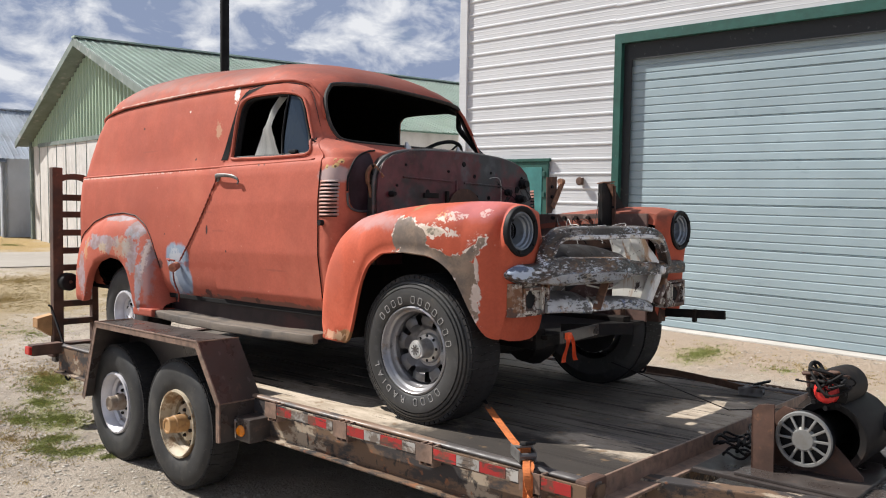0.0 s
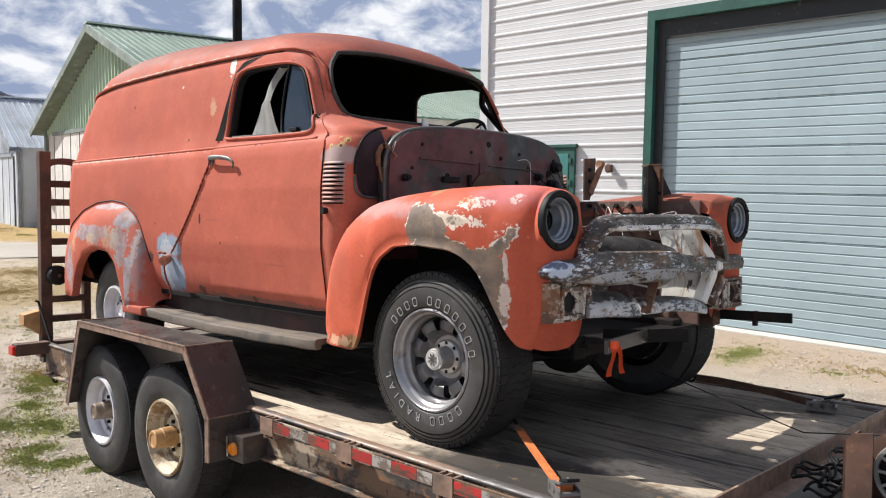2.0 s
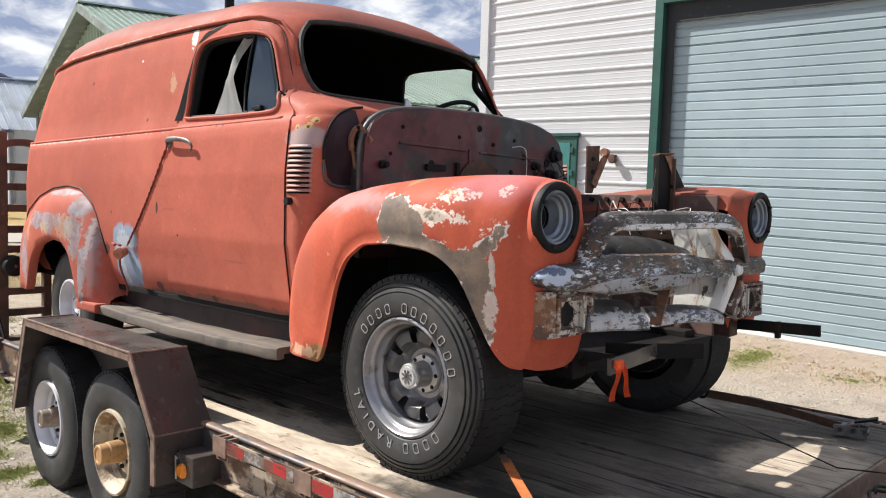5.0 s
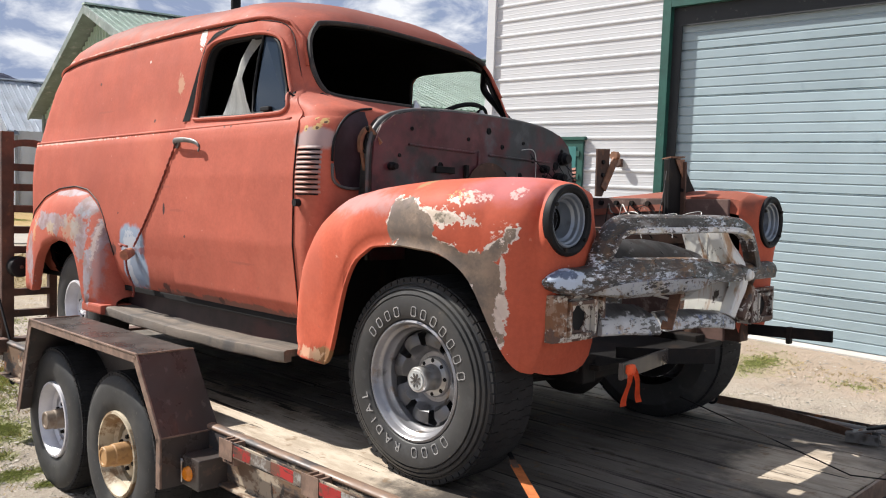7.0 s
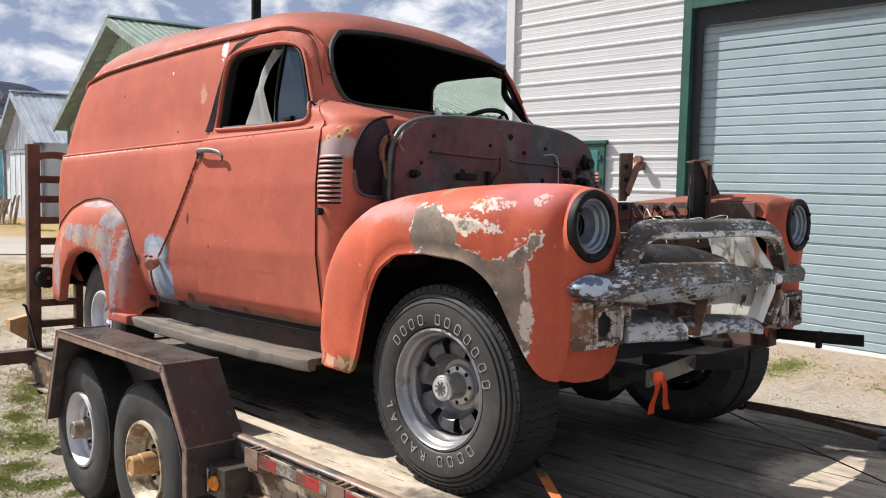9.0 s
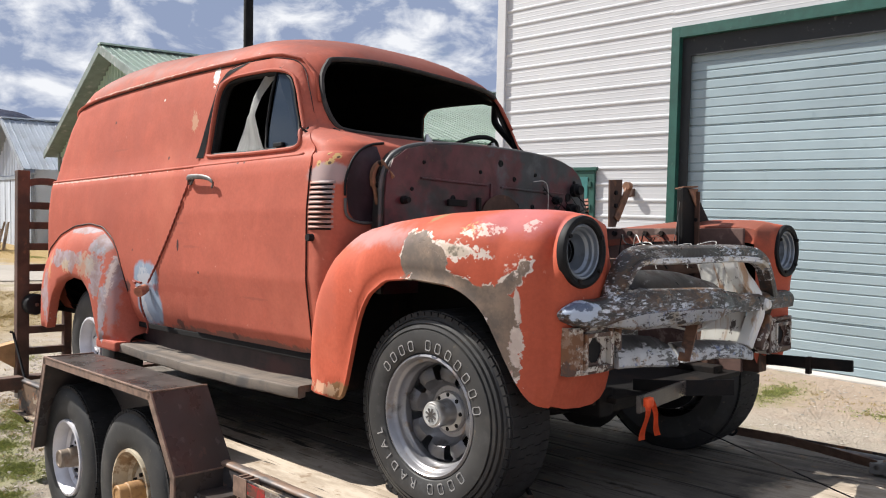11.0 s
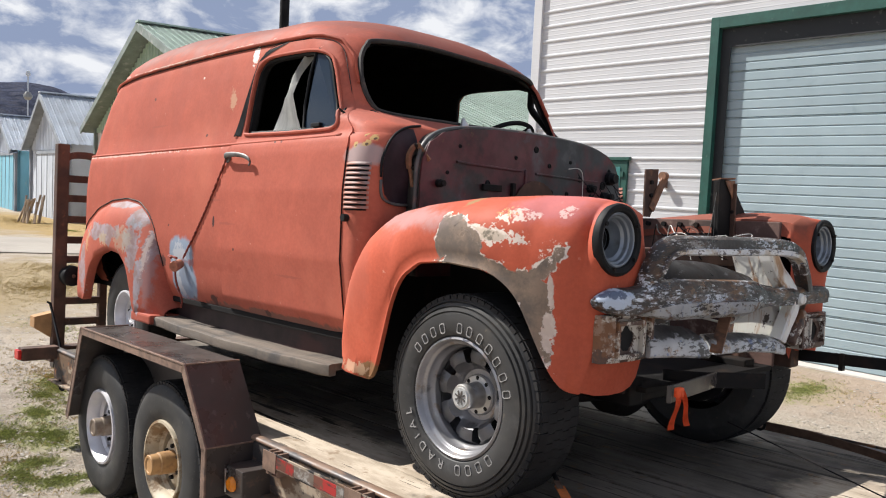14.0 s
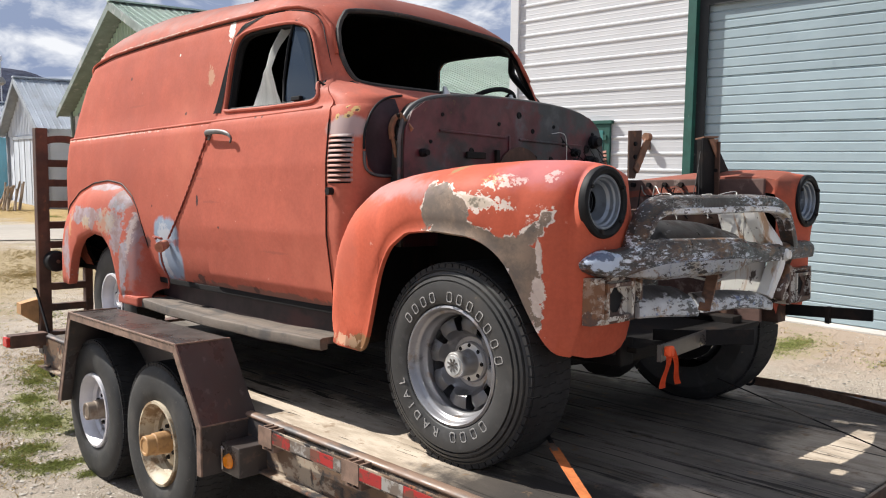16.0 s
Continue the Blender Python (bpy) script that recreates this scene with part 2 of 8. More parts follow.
m.patch([(0.115, 1.600, 0.080, 0.020, -6)], m.tint((0.20, 0.17, 0.13), (0.55, 0.45, 0.36), 30, 0.40, 0.50), PALE_RIM, 0.02, 0.03, 16)
m.patch([(-0.095, 1.585, 0.035, 0.085, 0), (-0.05, 1.62, 0.055, 0.045, 0), (0.0, 1.55, 0.095, 0.065, 0), (-0.01, 1.50, 0.10, 0.03, 0), (0.08, 1.505, 0.075, 0.03, -12), (0.185, 1.46, 0.075, 0.03, -22),
         (0.265, 1.43, 0.075, 0.055, -20), (0.30, 1.36, 0.05, 0.075, 15), (0.305, 1.28, 0.03, 0.075, 20), (0.330, 1.245, 0.012, 0.05, 15),
         (0.300, 1.475, 0.035, 0.022, 0), (0.330, 1.505, 0.024, 0.036, -35), (0.362, 1.548, 0.020, 0.030, -20)], BARE, PALE_RIM, 0.010, 0.046, 10)
m.patch([(0.348, 1.31, 0.018, 0.045, 10), (0.335, 1.26, 0.012, 0.035, 10), (0.346, 1.44, 0.006, 0.05, 4)], PALE_RIM, PALE_RIM, 0.004, 0.030, 22)
m.flecks(at(0.20, -0.82, 1.665), rad(0.16, 0.5, 0.060), (0.80, 0.66, 0.56), 46, 0.47, 0.50, 0.92)
m.flecks(at(0.16, -0.82, 1.675), rad(0.10, 0.5, 0.050), (0.66, 0.40, 0.14), 70, 0.50, 0.54, 0.7)
m.flecks(at(0.35, -0.80, 1.685), rad(0.055, 0.5, 0.045), (0.78, 0.62, 0.52), 52, 0.47, 0.50, 0.9)
m.flecks(at(0.33, -0.82, 1.55), rad(0.09, 0.5, 0.10), (0.76, 0.62, 0.54), 80, 0.56, 0.59, 0.85)
m.spot(at(-0.40, -0.88, 1.650), rad(0.26, 0.2, 0.045), (0.36, 0.25, 0.25), 8, 0.6, 0.5, 0.6)
m.spot(at(-0.62, -0.92, 1.45), rad(0.10, 0.2, 0.16), (0.38, 0.10, 0.065), 6, 0.6, 0.5, 0.5)
m.spot(at(0.30, -0.80, 1.70), rad(0.14, 0.3, 0.06), (0.48, 0.20, 0.24), 6, 0.5, 0.5, 0.45)
m.spot(at(0.0, 0.70, 1.70), rad(0.55, 0.16, 0.14), (0.17, 0.065, 0.045), 5, 0.5, 0.3, 0.8)
m.spot(at(-0.05, -0.75, 1.715), rad(0.02, 0.3, 0.02), (0.25, 0.22, 0.10), 30, 0.6, 0.2, 0.7)
m.spot(at(-0.50, -0.93, 1.03), rad(0.07, 0.3, 0.04), (0.22, 0.13, 0.06), 24, 0.5, 0.15, 0.9)
m.spot(at(-0.60, -0.93, 1.03), rad(0.10, 0.3, 0.02), (0.62, 0.42, 0.28), 34, 1.0, 0.12, 0.7)
FENDER = finish_paint(m)
m = red_paint("patched_red_rear_fender_paint")
PRIMER = m.tint((0.30, 0.32, 0.36), (0.24, 0.22, 0.22), 16)
m.spot(at(-3.30, -0.98, 1.475), rad(0.34, 0.4, 0.055), PRIMER, 9, 0.65, 0.10, 0.75)
m.spot(at(-2.86, -0.98, 1.40), rad(0.075, 0.4, 0.13), PRIMER, 12, 0.75, 0.12, 0.75)
m.spot(at(-2.76, -0.98, 1.18), rad(0.05, 0.4, 0.15), PRIMER, 12, 0.7, 0.12, 0.8)
m.spot(at(-3.72, -0.98, 1.22), rad(0.09, 0.4, 0.17), PRIMER, 11, 0.7, 0.12, 0.7)
m.spot(at(-3.62, -0.98, 1.42), rad(0.05, 0.4, 0.08), (0.50, 0.32, 0.15), 22, 0.8, 0.1, 0.5)
m.spot(at(-2.98, -1.0, 1.44), rad(0.10, 0.4, 0.07), (0.40, 0.33, 0.24), 30, 1.0, 0.1, 0.5)
m.spot(at(-3.28, -1.0, 1.44), rad(0.06, 0.4, 0.04), (0.52, 0.42, 0.26), 34, 1.0, 0.1, 0.5)
for x, z, rx, rz in ((-3.15, 1.675, 0.40, 0.030), (-2.84, 1.58, 0.12, 0.05), (-2.70, 1.42, 0.05, 0.14)):
    m.spot(at(x, -0.95, z), rad(rx, 0.4, rz), PRIMER, 12, 0.6, 0.14, 0.75)
m.spot(at(-2.68, -1.0, 1.22), rad(0.05, 0.4, 0.18), (0.30, 0.19, 0.19), 10, 0.7, 0.3, 0.7)
m.spot(at(-2.72, -1.0, 1.40), rad(0.020, 0.4, 0.12), (0.62, 0.52, 0.46), 40, 1.2, 0.1, 0.45)
REAR_FENDER = finish_paint(m)
m = Mat("dark_red_and_grey_firewall_paint", (0.036, 0.038, 0.043), 0.42)
m.blotch((0.105, 0.020, 0.026), 3.0, 0.44, 0.56, 0.9, detail=7).blotch((0.15, 0.040, 0.042), 8, 0.58, 0.70, 0.6, detail=9).blotch((0.085, 0.090, 0.098), 7, 0.56, 0.68, 0.6, detail=8, shift=(3, 1, 5)).blotch((0.018, 0.016, 0.017), 5, 0.54, 0.68, 0.8, shift=(1, 7, 2)).blotch((0.13, 0.07, 0.035), 24, 0.64, 0.70, 0.7, detail=9).shade(14, 0.75, 1.2)
FIREWALL = m.bump(30, 0.15, 0.003).gloss(6, 0.32, 0.6).done()
WHEEL_GREY = Mat("dull_grey_wheel_steel", (0.31, 0.305, 0.315), 0.34, 0.6).blotch((0.24, 0.16, 0.10), 16, 0.58, 0.70, 0.6, detail=9).blotch((0.05, 0.045, 0.042), 9, 0.55, 0.68, 0.6).shade(6, 0.8, 1.15).bump(30, 0.05, 0.002).done()
HOLLOW = Mat("grimy_purple_black_channel", (0.060, 0.038, 0.048), 0.5, 0, 0.3).shade(6, 0.6, 1.5).blotch((0.07, 0.018, 0.022), 5, 0.52, 0.68, 0.7).done()
SILL = Mat("grimy_maroon_sill_paint", (0.024, 0.013, 0.014), 0.55, 0, 0.25).shade(9, 0.6, 1.5).blotch((0.07, 0.022, 0.02), 7, 0.55, 0.68, 0.7, stretch=(0.4, 1, 1)).done()
GASKET = Mat("perished_brown_black_rubber", (0.030, 0.025, 0.022), 0.6, 0, 0.3).shade(14, 0.6, 1.5).blotch((0.11, 0.06, 0.045), 20, 0.6, 0.7, 0.6).done()
LOUVRE = Mat("grey_red_louvre_paint", (0.34, 0.14, 0.10), 0.6).blotch((0.25, 0.22, 0.22), 8, 0.45, 0.6, 0.7).done()
COWL_BLACK = Mat("scuffed_grey_black_cowl", (0.07, 0.068, 0.066), 0.5).blotch((0.16, 0.15, 0.145), 9, 0.52, 0.7, 0.6).blotch((0.22, 0.08, 0.065), 6, 0.52, 0.68, 0.7).bump(40, 0.1, 0.002).done()
m = Mat("flaking_white_and_rust_grille", (0.66, 0.69, 0.74), 0.42)
m.shade(6, 0.7, 1.05)
m.blotch((0.24, 0.30, 0.40), 12, 0.48, 0.62, 0.75, detail=10, rough=0.7, stretch=(1, 0.5, 1), shift=(5, 2, 3))
m.flakes((0.10, 0.088, 0.080), 60, 9, 0.440, 0.462, 0.90, (1, 0.40, 1.6))
m.flakes((0.026, 0.021, 0.019), 60, 9, 0.455, 0.478, 0.95, (1, 0.40, 1.6))
m.flakes((0.070, 0.038, 0.024), 34, 6, 0.505, 0.540, 0.85, (1, 0.5, 1.3), (7, 1, 4))
m.flakes((0.17, 0.088, 0.040), 30, 6, 0.545, 0.575, 0.8, (1, 0.6, 1), (3, 1, 2))
m.flakes((0.30, 0.29, 0.28), 110, 14, 0.560, 0.580, 0.8, (1, 0.3, 1.5), (1, 8, 5))
m.flecks(at(0.52, -0.745, 1.415), rad(0.14, 0.13, 0.065), (0.50, 0.57, 0.68), 30, 0.36, 0.42, 0.9)
m.flecks(at(0.52, -0.755, 1.425), rad(0.14, 0.10, 0.030), (0.05, 0.07, 0.13), 42, 0.40, 0.46, 0.85)
GRILLE = m.bump(40, 0.45, 0.004, 12).gloss(10, 0.22, 0.6).done()
m = Mat("chipped_white_grille_edge", (0.74, 0.75, 0.77), 0.42)
m.shade(6, 0.75, 1.05).blotch((0.46, 0.37, 0.25), 9, 0.50, 0.60, 0.8, detail=10, rough=0.7, stretch=(1, 0.6, 1)).blotch((0.22, 0.11, 0.045), 15, 0.54, 0.60, 0.85, detail=12, rough=0.74, stretch=(1, 0.5, 1)).flakes((0.045, 0.030, 0.025), 48, 7, 0.508, 0.530, 0.95, (1, 0.4, 1.3)).blotch((0.16, 0.21, 0.36), 34, 0.61, 0.65, 0.7, detail=6)
GRILLE_PALE = m.bump(40, 0.35, 0.003, 12).gloss(8, 0.28, 0.6).done()
m = Mat("bare_dark_grille_steel", (0.058, 0.055, 0.055), 0.36)
m.shade(5, 0.7, 1.3).flakes((0.30, 0.31, 0.33), 48, 6, 0.545, 0.565, 0.8, (1, 0.3, 1.4), (2, 6, 1)).flakes((0.05, 0.028, 0.02), 20, 4, 0.53, 0.56, 0.8, None, (4, 4, 2))
GRILLE_DARK = m.bump(30, 0.25, 0.003, 10).gloss(8, 0.26, 0.6).done()
m = Mat("half_bare_lower_bar", (0.62, 0.63, 0.65), 0.42)
m.shade(6, 0.7, 1.05).blotch((0.30, 0.17, 0.075), 10, 0.54, 0.62, 0.8, detail=11, rough=0.72).flakes((0.055, 0.048, 0.046), 50, 8, 0.505, 0.528, 0.95, (1, 0.4, 1.4)).blotch((0.12, 0.17, 0.34), 30, 0.60, 0.64, 0.7, detail=6)
for y, z in ((-0.42, 1.285), (-0.28, 1.275), (0.05, 1.245), (0.25, 1.235)):
    m.spot(at(0.46, y, z), rad(0.065, 0.16, 0.040), (0.050, 0.047, 0.048), 16, 0.4, 0.12, 0.9)
GRILLE_LOW = m.bump(40, 0.35, 0.003, 12).gloss(8, 0.28, 0.6).done()
m = Mat("rusty_lamp_housing", (0.56, 0.52, 0.46), 0.6)
m.blotch((0.075, 0.032, 0.020), 16, 0.475, 0.495, 0.96, detail=13, rough=0.74).blotch((0.21, 0.09, 0.035), 9, 0.54, 0.60, 0.8, detail=10, rough=0.7, shift=(2, 2, 5)).blotch((0.05, 0.045, 0.045), 12, 0.58, 0.63, 0.8)
HOUSING = m.bump(26, 0.3, 0.004, 9).done()
WHITE_STEEL = Mat("chipped_white_steel", (0.80, 0.79, 0.75), 0.45).blotch((0.06, 0.036, 0.026), 11, 0.595, 0.615, 0.95, detail=13, rough=0.74).blotch((0.44, 0.22, 0.07), 9, 0.56, 0.64, 0.8, stretch=(1, 1, 0.2), detail=8).bump(20, 0.15, 0.003).done()
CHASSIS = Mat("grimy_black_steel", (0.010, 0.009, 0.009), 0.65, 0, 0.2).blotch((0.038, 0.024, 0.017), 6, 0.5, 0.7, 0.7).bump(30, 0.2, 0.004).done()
APRON = Mat("dusty_brown_apron_steel", (0.12, 0.068, 0.056), 0.75).shade(7, 0.6, 1.3).blotch((0.06, 0.04, 0.035), 6, 0.52, 0.64, 0.8, detail=8).blotch((0.34, 0.25, 0.21), 14, 0.56, 0.66, 0.6, detail=8).bump(30, 0.3, 0.003).done()
RUST = Mat("brown_rusted_steel", (0.090, 0.045, 0.030), 0.75).shade(7, 0.6, 1.35).blotch((0.05, 0.035, 0.03), 5, 0.5, 0.68, 0.7).blotch((0.21, 0.10, 0.05), 18, 0.6, 0.72, 0.6).bump(40, 0.3, 0.003).done()
m = Mat("worn_dark_trailer_paint", (0.052, 0.042, 0.038), 0.45)
m.blotch((0.10, 0.088, 0.080), 3.0, 0.45, 0.7, 0.55).blotch((0.13, 0.080, 0.06), 12, 0.63, 0.70, 0.6, detail=9).blotch((0.02, 0.018, 0.02), 5, 0.55, 0.7, 0.6).blotch((0.17, 0.15, 0.135), 26, 0.62, 0.70, 0.45, detail=8, stretch=(0.5, 1, 1))
TRAILER = m.gloss(6, 0.22, 0.45).bump(30, 0.15, 0.003).done()
m = Mat("chipped_rail_paint", (0.045, 0.040, 0.040), 0.65, 0, 0.3)
m.blotch((0.17, 0.105, 0.065), 5, 0.44, 0.54, 0.85, detail=9, rough=0.7, stretch=(0.6, 1, 1.4)).blotch((0.40, 0.33, 0.25), 8, 0.54, 0.60, 0.8, detail=9, stretch=(0.6, 1, 1), shift=(2, 1, 1)).blotch((0.27, 0.11, 0.05), 12, 0.60, 0.66, 0.8, detail=8, shift=(5, 1, 3)).blotch((0.025, 0.024, 0.025), 22, 0.56, 0.62, 0.85, detail=8, stretch=(0.8, 1, 0.5), shift=(3, 3, 1))
RAIL = m.bump(24, 0.3, 0.003).done()
m = Mat("rubbed_dark_rail_top", (0.075, 0.066, 0.064), 0.45)
m.blotch((0.24, 0.15, 0.10), 6, 0.48, 0.58, 0.8, detail=9, stretch=(0.4, 1, 1)).blotch((0.17, 0.165, 0.165), 20, 0.58, 0.64, 0.6, detail=7, stretch=(0.3, 1, 1))
CREST = m.gloss(9, 0.36, 0.65).bump(40, 0.2, 0.002).done()
EDGE = Mat("rubbed_brown_steel_edge", (0.21, 0.135, 0.100), 0.5).shade(18, 0.6, 1.3).blotch((0.06, 0.05, 0.045), 9, 0.55, 0.7, 0.8).bump(40, 0.2, 0.002).done()
RUBBER = Mat("dusty_black_tyre_rubber", (0.026, 0.026, 0.026), 0.62).shade(6, 0.7, 1.3).blotch((0.085, 0.078, 0.068), 7, 0.5, 0.75, 0.5).blotch((0.11, 0.10, 0.085), 40, 0.62, 0.72, 0.5).bump(60, 0.15, 0.002).done()
TRUCK_RUBBER = Mat("scuffed_grey_tyre_rubber", (0.036, 0.035, 0.034), 0.55).shade(4, 0.75, 1.25).blotch((0.085, 0.075, 0.062), 6, 0.52, 0.75, 0.6).blotch((0.13, 0.105, 0.075), 30, 0.63, 0.72, 0.6, detail=8).blotch((0.075, 0.074, 0.072), 14, 0.55, 0.7, 0.5, stretch=(1, 1, 1)).bump(60, 0.15, 0.002).done()
LETTER = Mat("faded_white_tyre_lettering", (0.32, 0.31, 0.30), 0.7).shade(30, 0.6, 1.2).done()
CHROME = Mat("dull_chromed_steel", (0.55, 0.54, 0.53), 0.38, 1.0).blotch((0.22, 0.13, 0.08), 18, 0.60, 0.70, 0.6).gloss(12, 0.30, 0.5).bump(40, 0.06, 0.002).done()
SILVER = Mat("silver_wheel_paint", (0.64, 0.63, 0.66), 0.42, 0.3).blotch((0.25, 0.17, 0.12), 14, 0.62, 0.72, 0.6).shade(8, 0.85, 1.1).done()
CREAM = Mat("rusty_cream_wheel_paint", (0.46, 0.39, 0.28), 0.6).blotch((0.20, 0.115, 0.05), 8, 0.45, 0.57, 0.9, detail=10, rough=0.7).shade(9, 0.8, 1.1).bump(40, 0.15, 0.002).done()
HUB_TAN = Mat("tan_painted_hub", (0.42, 0.235, 0.095), 0.6).blotch((0.24, 0.12, 0.05), 14, 0.52, 0.64, 0.7, detail=9).shade(8, 0.8, 1.1).done()
HUB_IRON = Mat("bare_hub_iron", (0.21, 0.165, 0.125), 0.6, 0.2).blotch((0.12, 0.07, 0.04), 14, 0.5, 0.7, 0.8).done()
HINGE = Mat("orange_rusted_hinge", (0.26, 0.125, 0.07), 0.7).shade(14, 0.6, 1.3).blotch((0.08, 0.05, 0.04), 10, 0.52, 0.66, 0.7).bump(30, 0.2, 0.003).done()
TREAD = Mat("worn_tread_rubber", (0.026, 0.025, 0.025), 0.8, 0, 0.25).shade(8, 0.7, 1.3).done()
BLACK = Mat("black_rubber_trim", (0.008, 0.008, 0.009), 0.6, 0.0, 0.2).shade(20, 0.7, 1.4).done()
DARK = Mat("shade_black_interior", (0.010, 0.009, 0.009), 0.8, 0, 0.2).shade(6, 0.7, 1.3).done()
m = Mat("weathered_grey_deck_wood", (0.165, 0.144, 0.124), 0.85, 0, 0.15)
m.shade(3.0, 0.75, 1.15, stretch=(0.35, 1.8, 1)).blotch((0.09, 0.08, 0.07), 5, 0.50, 0.74, 0.7, stretch=(0.2, 2, 1)).blotch((0.30, 0.26, 0.215), 12, 0.57, 0.72, 0.4, stretch=(0.12, 3, 1)).per_piece(0.80, 1.12).blotch((0.22, 0.20, 0.18), 5, 0.50, 0.68, 0.5, detail=10, rough=0.7, stretch=(0.22, 1.6, 1), shift=(5, 3, 1)).blotch((0.025, 0.022, 0.02), 16, 0.60, 0.63, 0.85, detail=4, stretch=(0.05, 2.4, 1), shift=(8, 1, 1)).blotch((0.045, 0.04, 0.036), 1.6, 0.46, 0.66, 0.75, detail=9, rough=0.65)
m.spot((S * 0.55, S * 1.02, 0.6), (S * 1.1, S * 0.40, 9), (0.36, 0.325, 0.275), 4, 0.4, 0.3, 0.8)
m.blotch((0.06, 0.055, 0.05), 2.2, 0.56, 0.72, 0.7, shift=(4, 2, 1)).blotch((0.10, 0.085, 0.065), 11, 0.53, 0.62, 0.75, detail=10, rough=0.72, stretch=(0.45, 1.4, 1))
# pale plywood, with the sunlight on the near edge painted in
PALE_SUNLIT = m.tint((0.54, 0.455, 0.36), (0.36, 0.295, 0.225), 6, 0.40, 0.62, detail=9.0, rough=0.7, stretch=(0.5, 1.6, 1))
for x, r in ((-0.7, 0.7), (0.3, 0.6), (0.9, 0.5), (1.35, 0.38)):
    m.spot((S * x, S * -1.0, 0.6), (S * r, S * 0.34, 9), PALE_SUNLIT, 5, 0.22, 0.2, 0.92)
# sun patch, then sunlit sliver, painted as paler wood
m.spot((S * 2.40, S * 0.30, 0.6), (S * 0.28, S * 0.42, 9), PALE_SUNLIT, 5, 0.3, 0.3, 0.8)
m.spot((S * 2.38, S * -0.63, 0.6), (S * 0.34, S * 0.14, 9), PALE_SUNLIT, 5, 0.3, 0.2, 0.85)
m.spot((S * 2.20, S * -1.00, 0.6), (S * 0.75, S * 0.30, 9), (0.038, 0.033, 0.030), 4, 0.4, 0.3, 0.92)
m.blotch((0.20, 0.13, 0.075), 14, 0.60, 0.68, 0.6, detail=9, shift=(2, 4, 1)).blotch((0.04, 0.035, 0.03), 30, 0.62, 0.67, 0.8, detail=6, stretch=(0.10, 1.6, 1)).blotch((0.03, 0.026, 0.022), 9, 0.635, 0.65, 0.9, detail=3, stretch=(0.12, 1.8, 1), shift=(1, 5, 2))
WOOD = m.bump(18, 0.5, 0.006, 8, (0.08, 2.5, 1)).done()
m = Mat("weathered_running_board", (0.135, 0.106, 0.082), 0.7)
m.shade(7, 0.55, 1.35, stretch=(0.15, 3, 1)).blotch((0.19, 0.175, 0.16), 7, 0.55, 0.7, 0.6, stretch=(0.3, 2, 1)).blotch((0.035, 0.032, 0.032), 6, 0.48, 0.66, 0.75)
BOARD = m.bump(70, 0.4, 0.003).bump(20, 0.3, 0.004, 6, (0.2, 2, 1)).done()
TIMBER = Mat("raw_orange_timber", (0.45, 0.25, 0.11), 0.8).shade(6, 0.75, 1.15, stretch=(0.3, 2, 2)).bump(20, 0.2, 0.003, 6, (0.2, 2, 2)).done()
SPOOL = Mat("red_brown_spool_wood", (0.40, 0.14, 0.08), 0.7).shade(20, 0.7, 1.3).done()
ORANGE = Mat("bright_orange_ribbon", (0.85, 0.10, 0.02), 0.6).shade(20, 0.85, 1.1).done()
STRAP = Mat("faded_orange_webbing", (0.50, 0.14, 0.035), 0.8).shade(40, 0.75, 1.15, stretch=(1, 1, 1)).bump(220, 0.3, 0.001).done()
BROWN_STRAP = Mat("dirty_brown_webbing", (0.13, 0.075, 0.05), 0.85).shade(30, 0.75, 1.2).bump(200, 0.3, 0.001).done()
TAPE_RED = Mat("red_reflective_tape", (0.40, 0.022, 0.022), 0.4).blotch((0.14, 0.06, 0.04), 16, 0.50, 0.58, 0.9, detail=11).blotch((0.05, 0.04, 0.035), 30, 0.56, 0.62, 0.8, detail=9, stretch=(0.3, 1, 1.5)).per_piece(0.8, 1.1).done()
TAPE_WHITE = Mat("white_reflective_tape", (0.38, 0.36, 0.335), 0.4).blotch((0.15, 0.11, 0.085), 16, 0.47, 0.56, 0.9, detail=11).blotch((0.05, 0.04, 0.035), 30, 0.55, 0.62, 0.85, detail=9, stretch=(0.3, 1, 1.5)).per_piece(0.8, 1.1).done()
AMBER = Mat("amber_lamp_lens", (0.80, 0.24, 0.01), 0.25).shade(30, 0.8, 1.1).done()
RED_LENS = Mat("red_lamp_lens", (0.55, 0.02, 0.015), 0.25).shade(30, 0.8, 1.1).done()
RED_PLASTIC = Mat("red_plastic", (0.65, 0.035, 0.03), 0.4).shade(20, 0.8, 1.1).done()
ALLOY = Mat("cast_grey_alloy", (0.26, 0.26, 0.25), 0.5, 0.5).blotch((0.2, 0.17, 0.14), 10, 0.5, 0.7, 0.6).bump(40, 0.1, 0.002).done()
ALLOY_DARK = Mat("scuffed_grey_iron", (0.15, 0.145, 0.14), 0.5, 0.4).blotch((0.07, 0.05, 0.04), 10, 0.5, 0.68, 0.7).done()
PALE = Mat("torn_pale_vinyl", (0.52, 0.52, 0.50), 0.7).shade(8, 0.7, 1.1, stretch=(3, 1, 0.5)).bump(12, 0.4, 0.01).done()
ROPE = Mat("red_brown_cord", (0.27, 0.058, 0.04), 0.85).shade(60, 0.5, 1.4).done()
CABLE_WHITE = Mat("white_cable", (0.65, 0.63, 0.58), 0.5).done()
REFLECTOR = Mat("dim_lamp_bowl", (0.23, 0.26, 0.30), 0.36, 0.55).blotch((0.10, 0.09, 0.09), 8, 0.5, 0.65, 0.7).done()
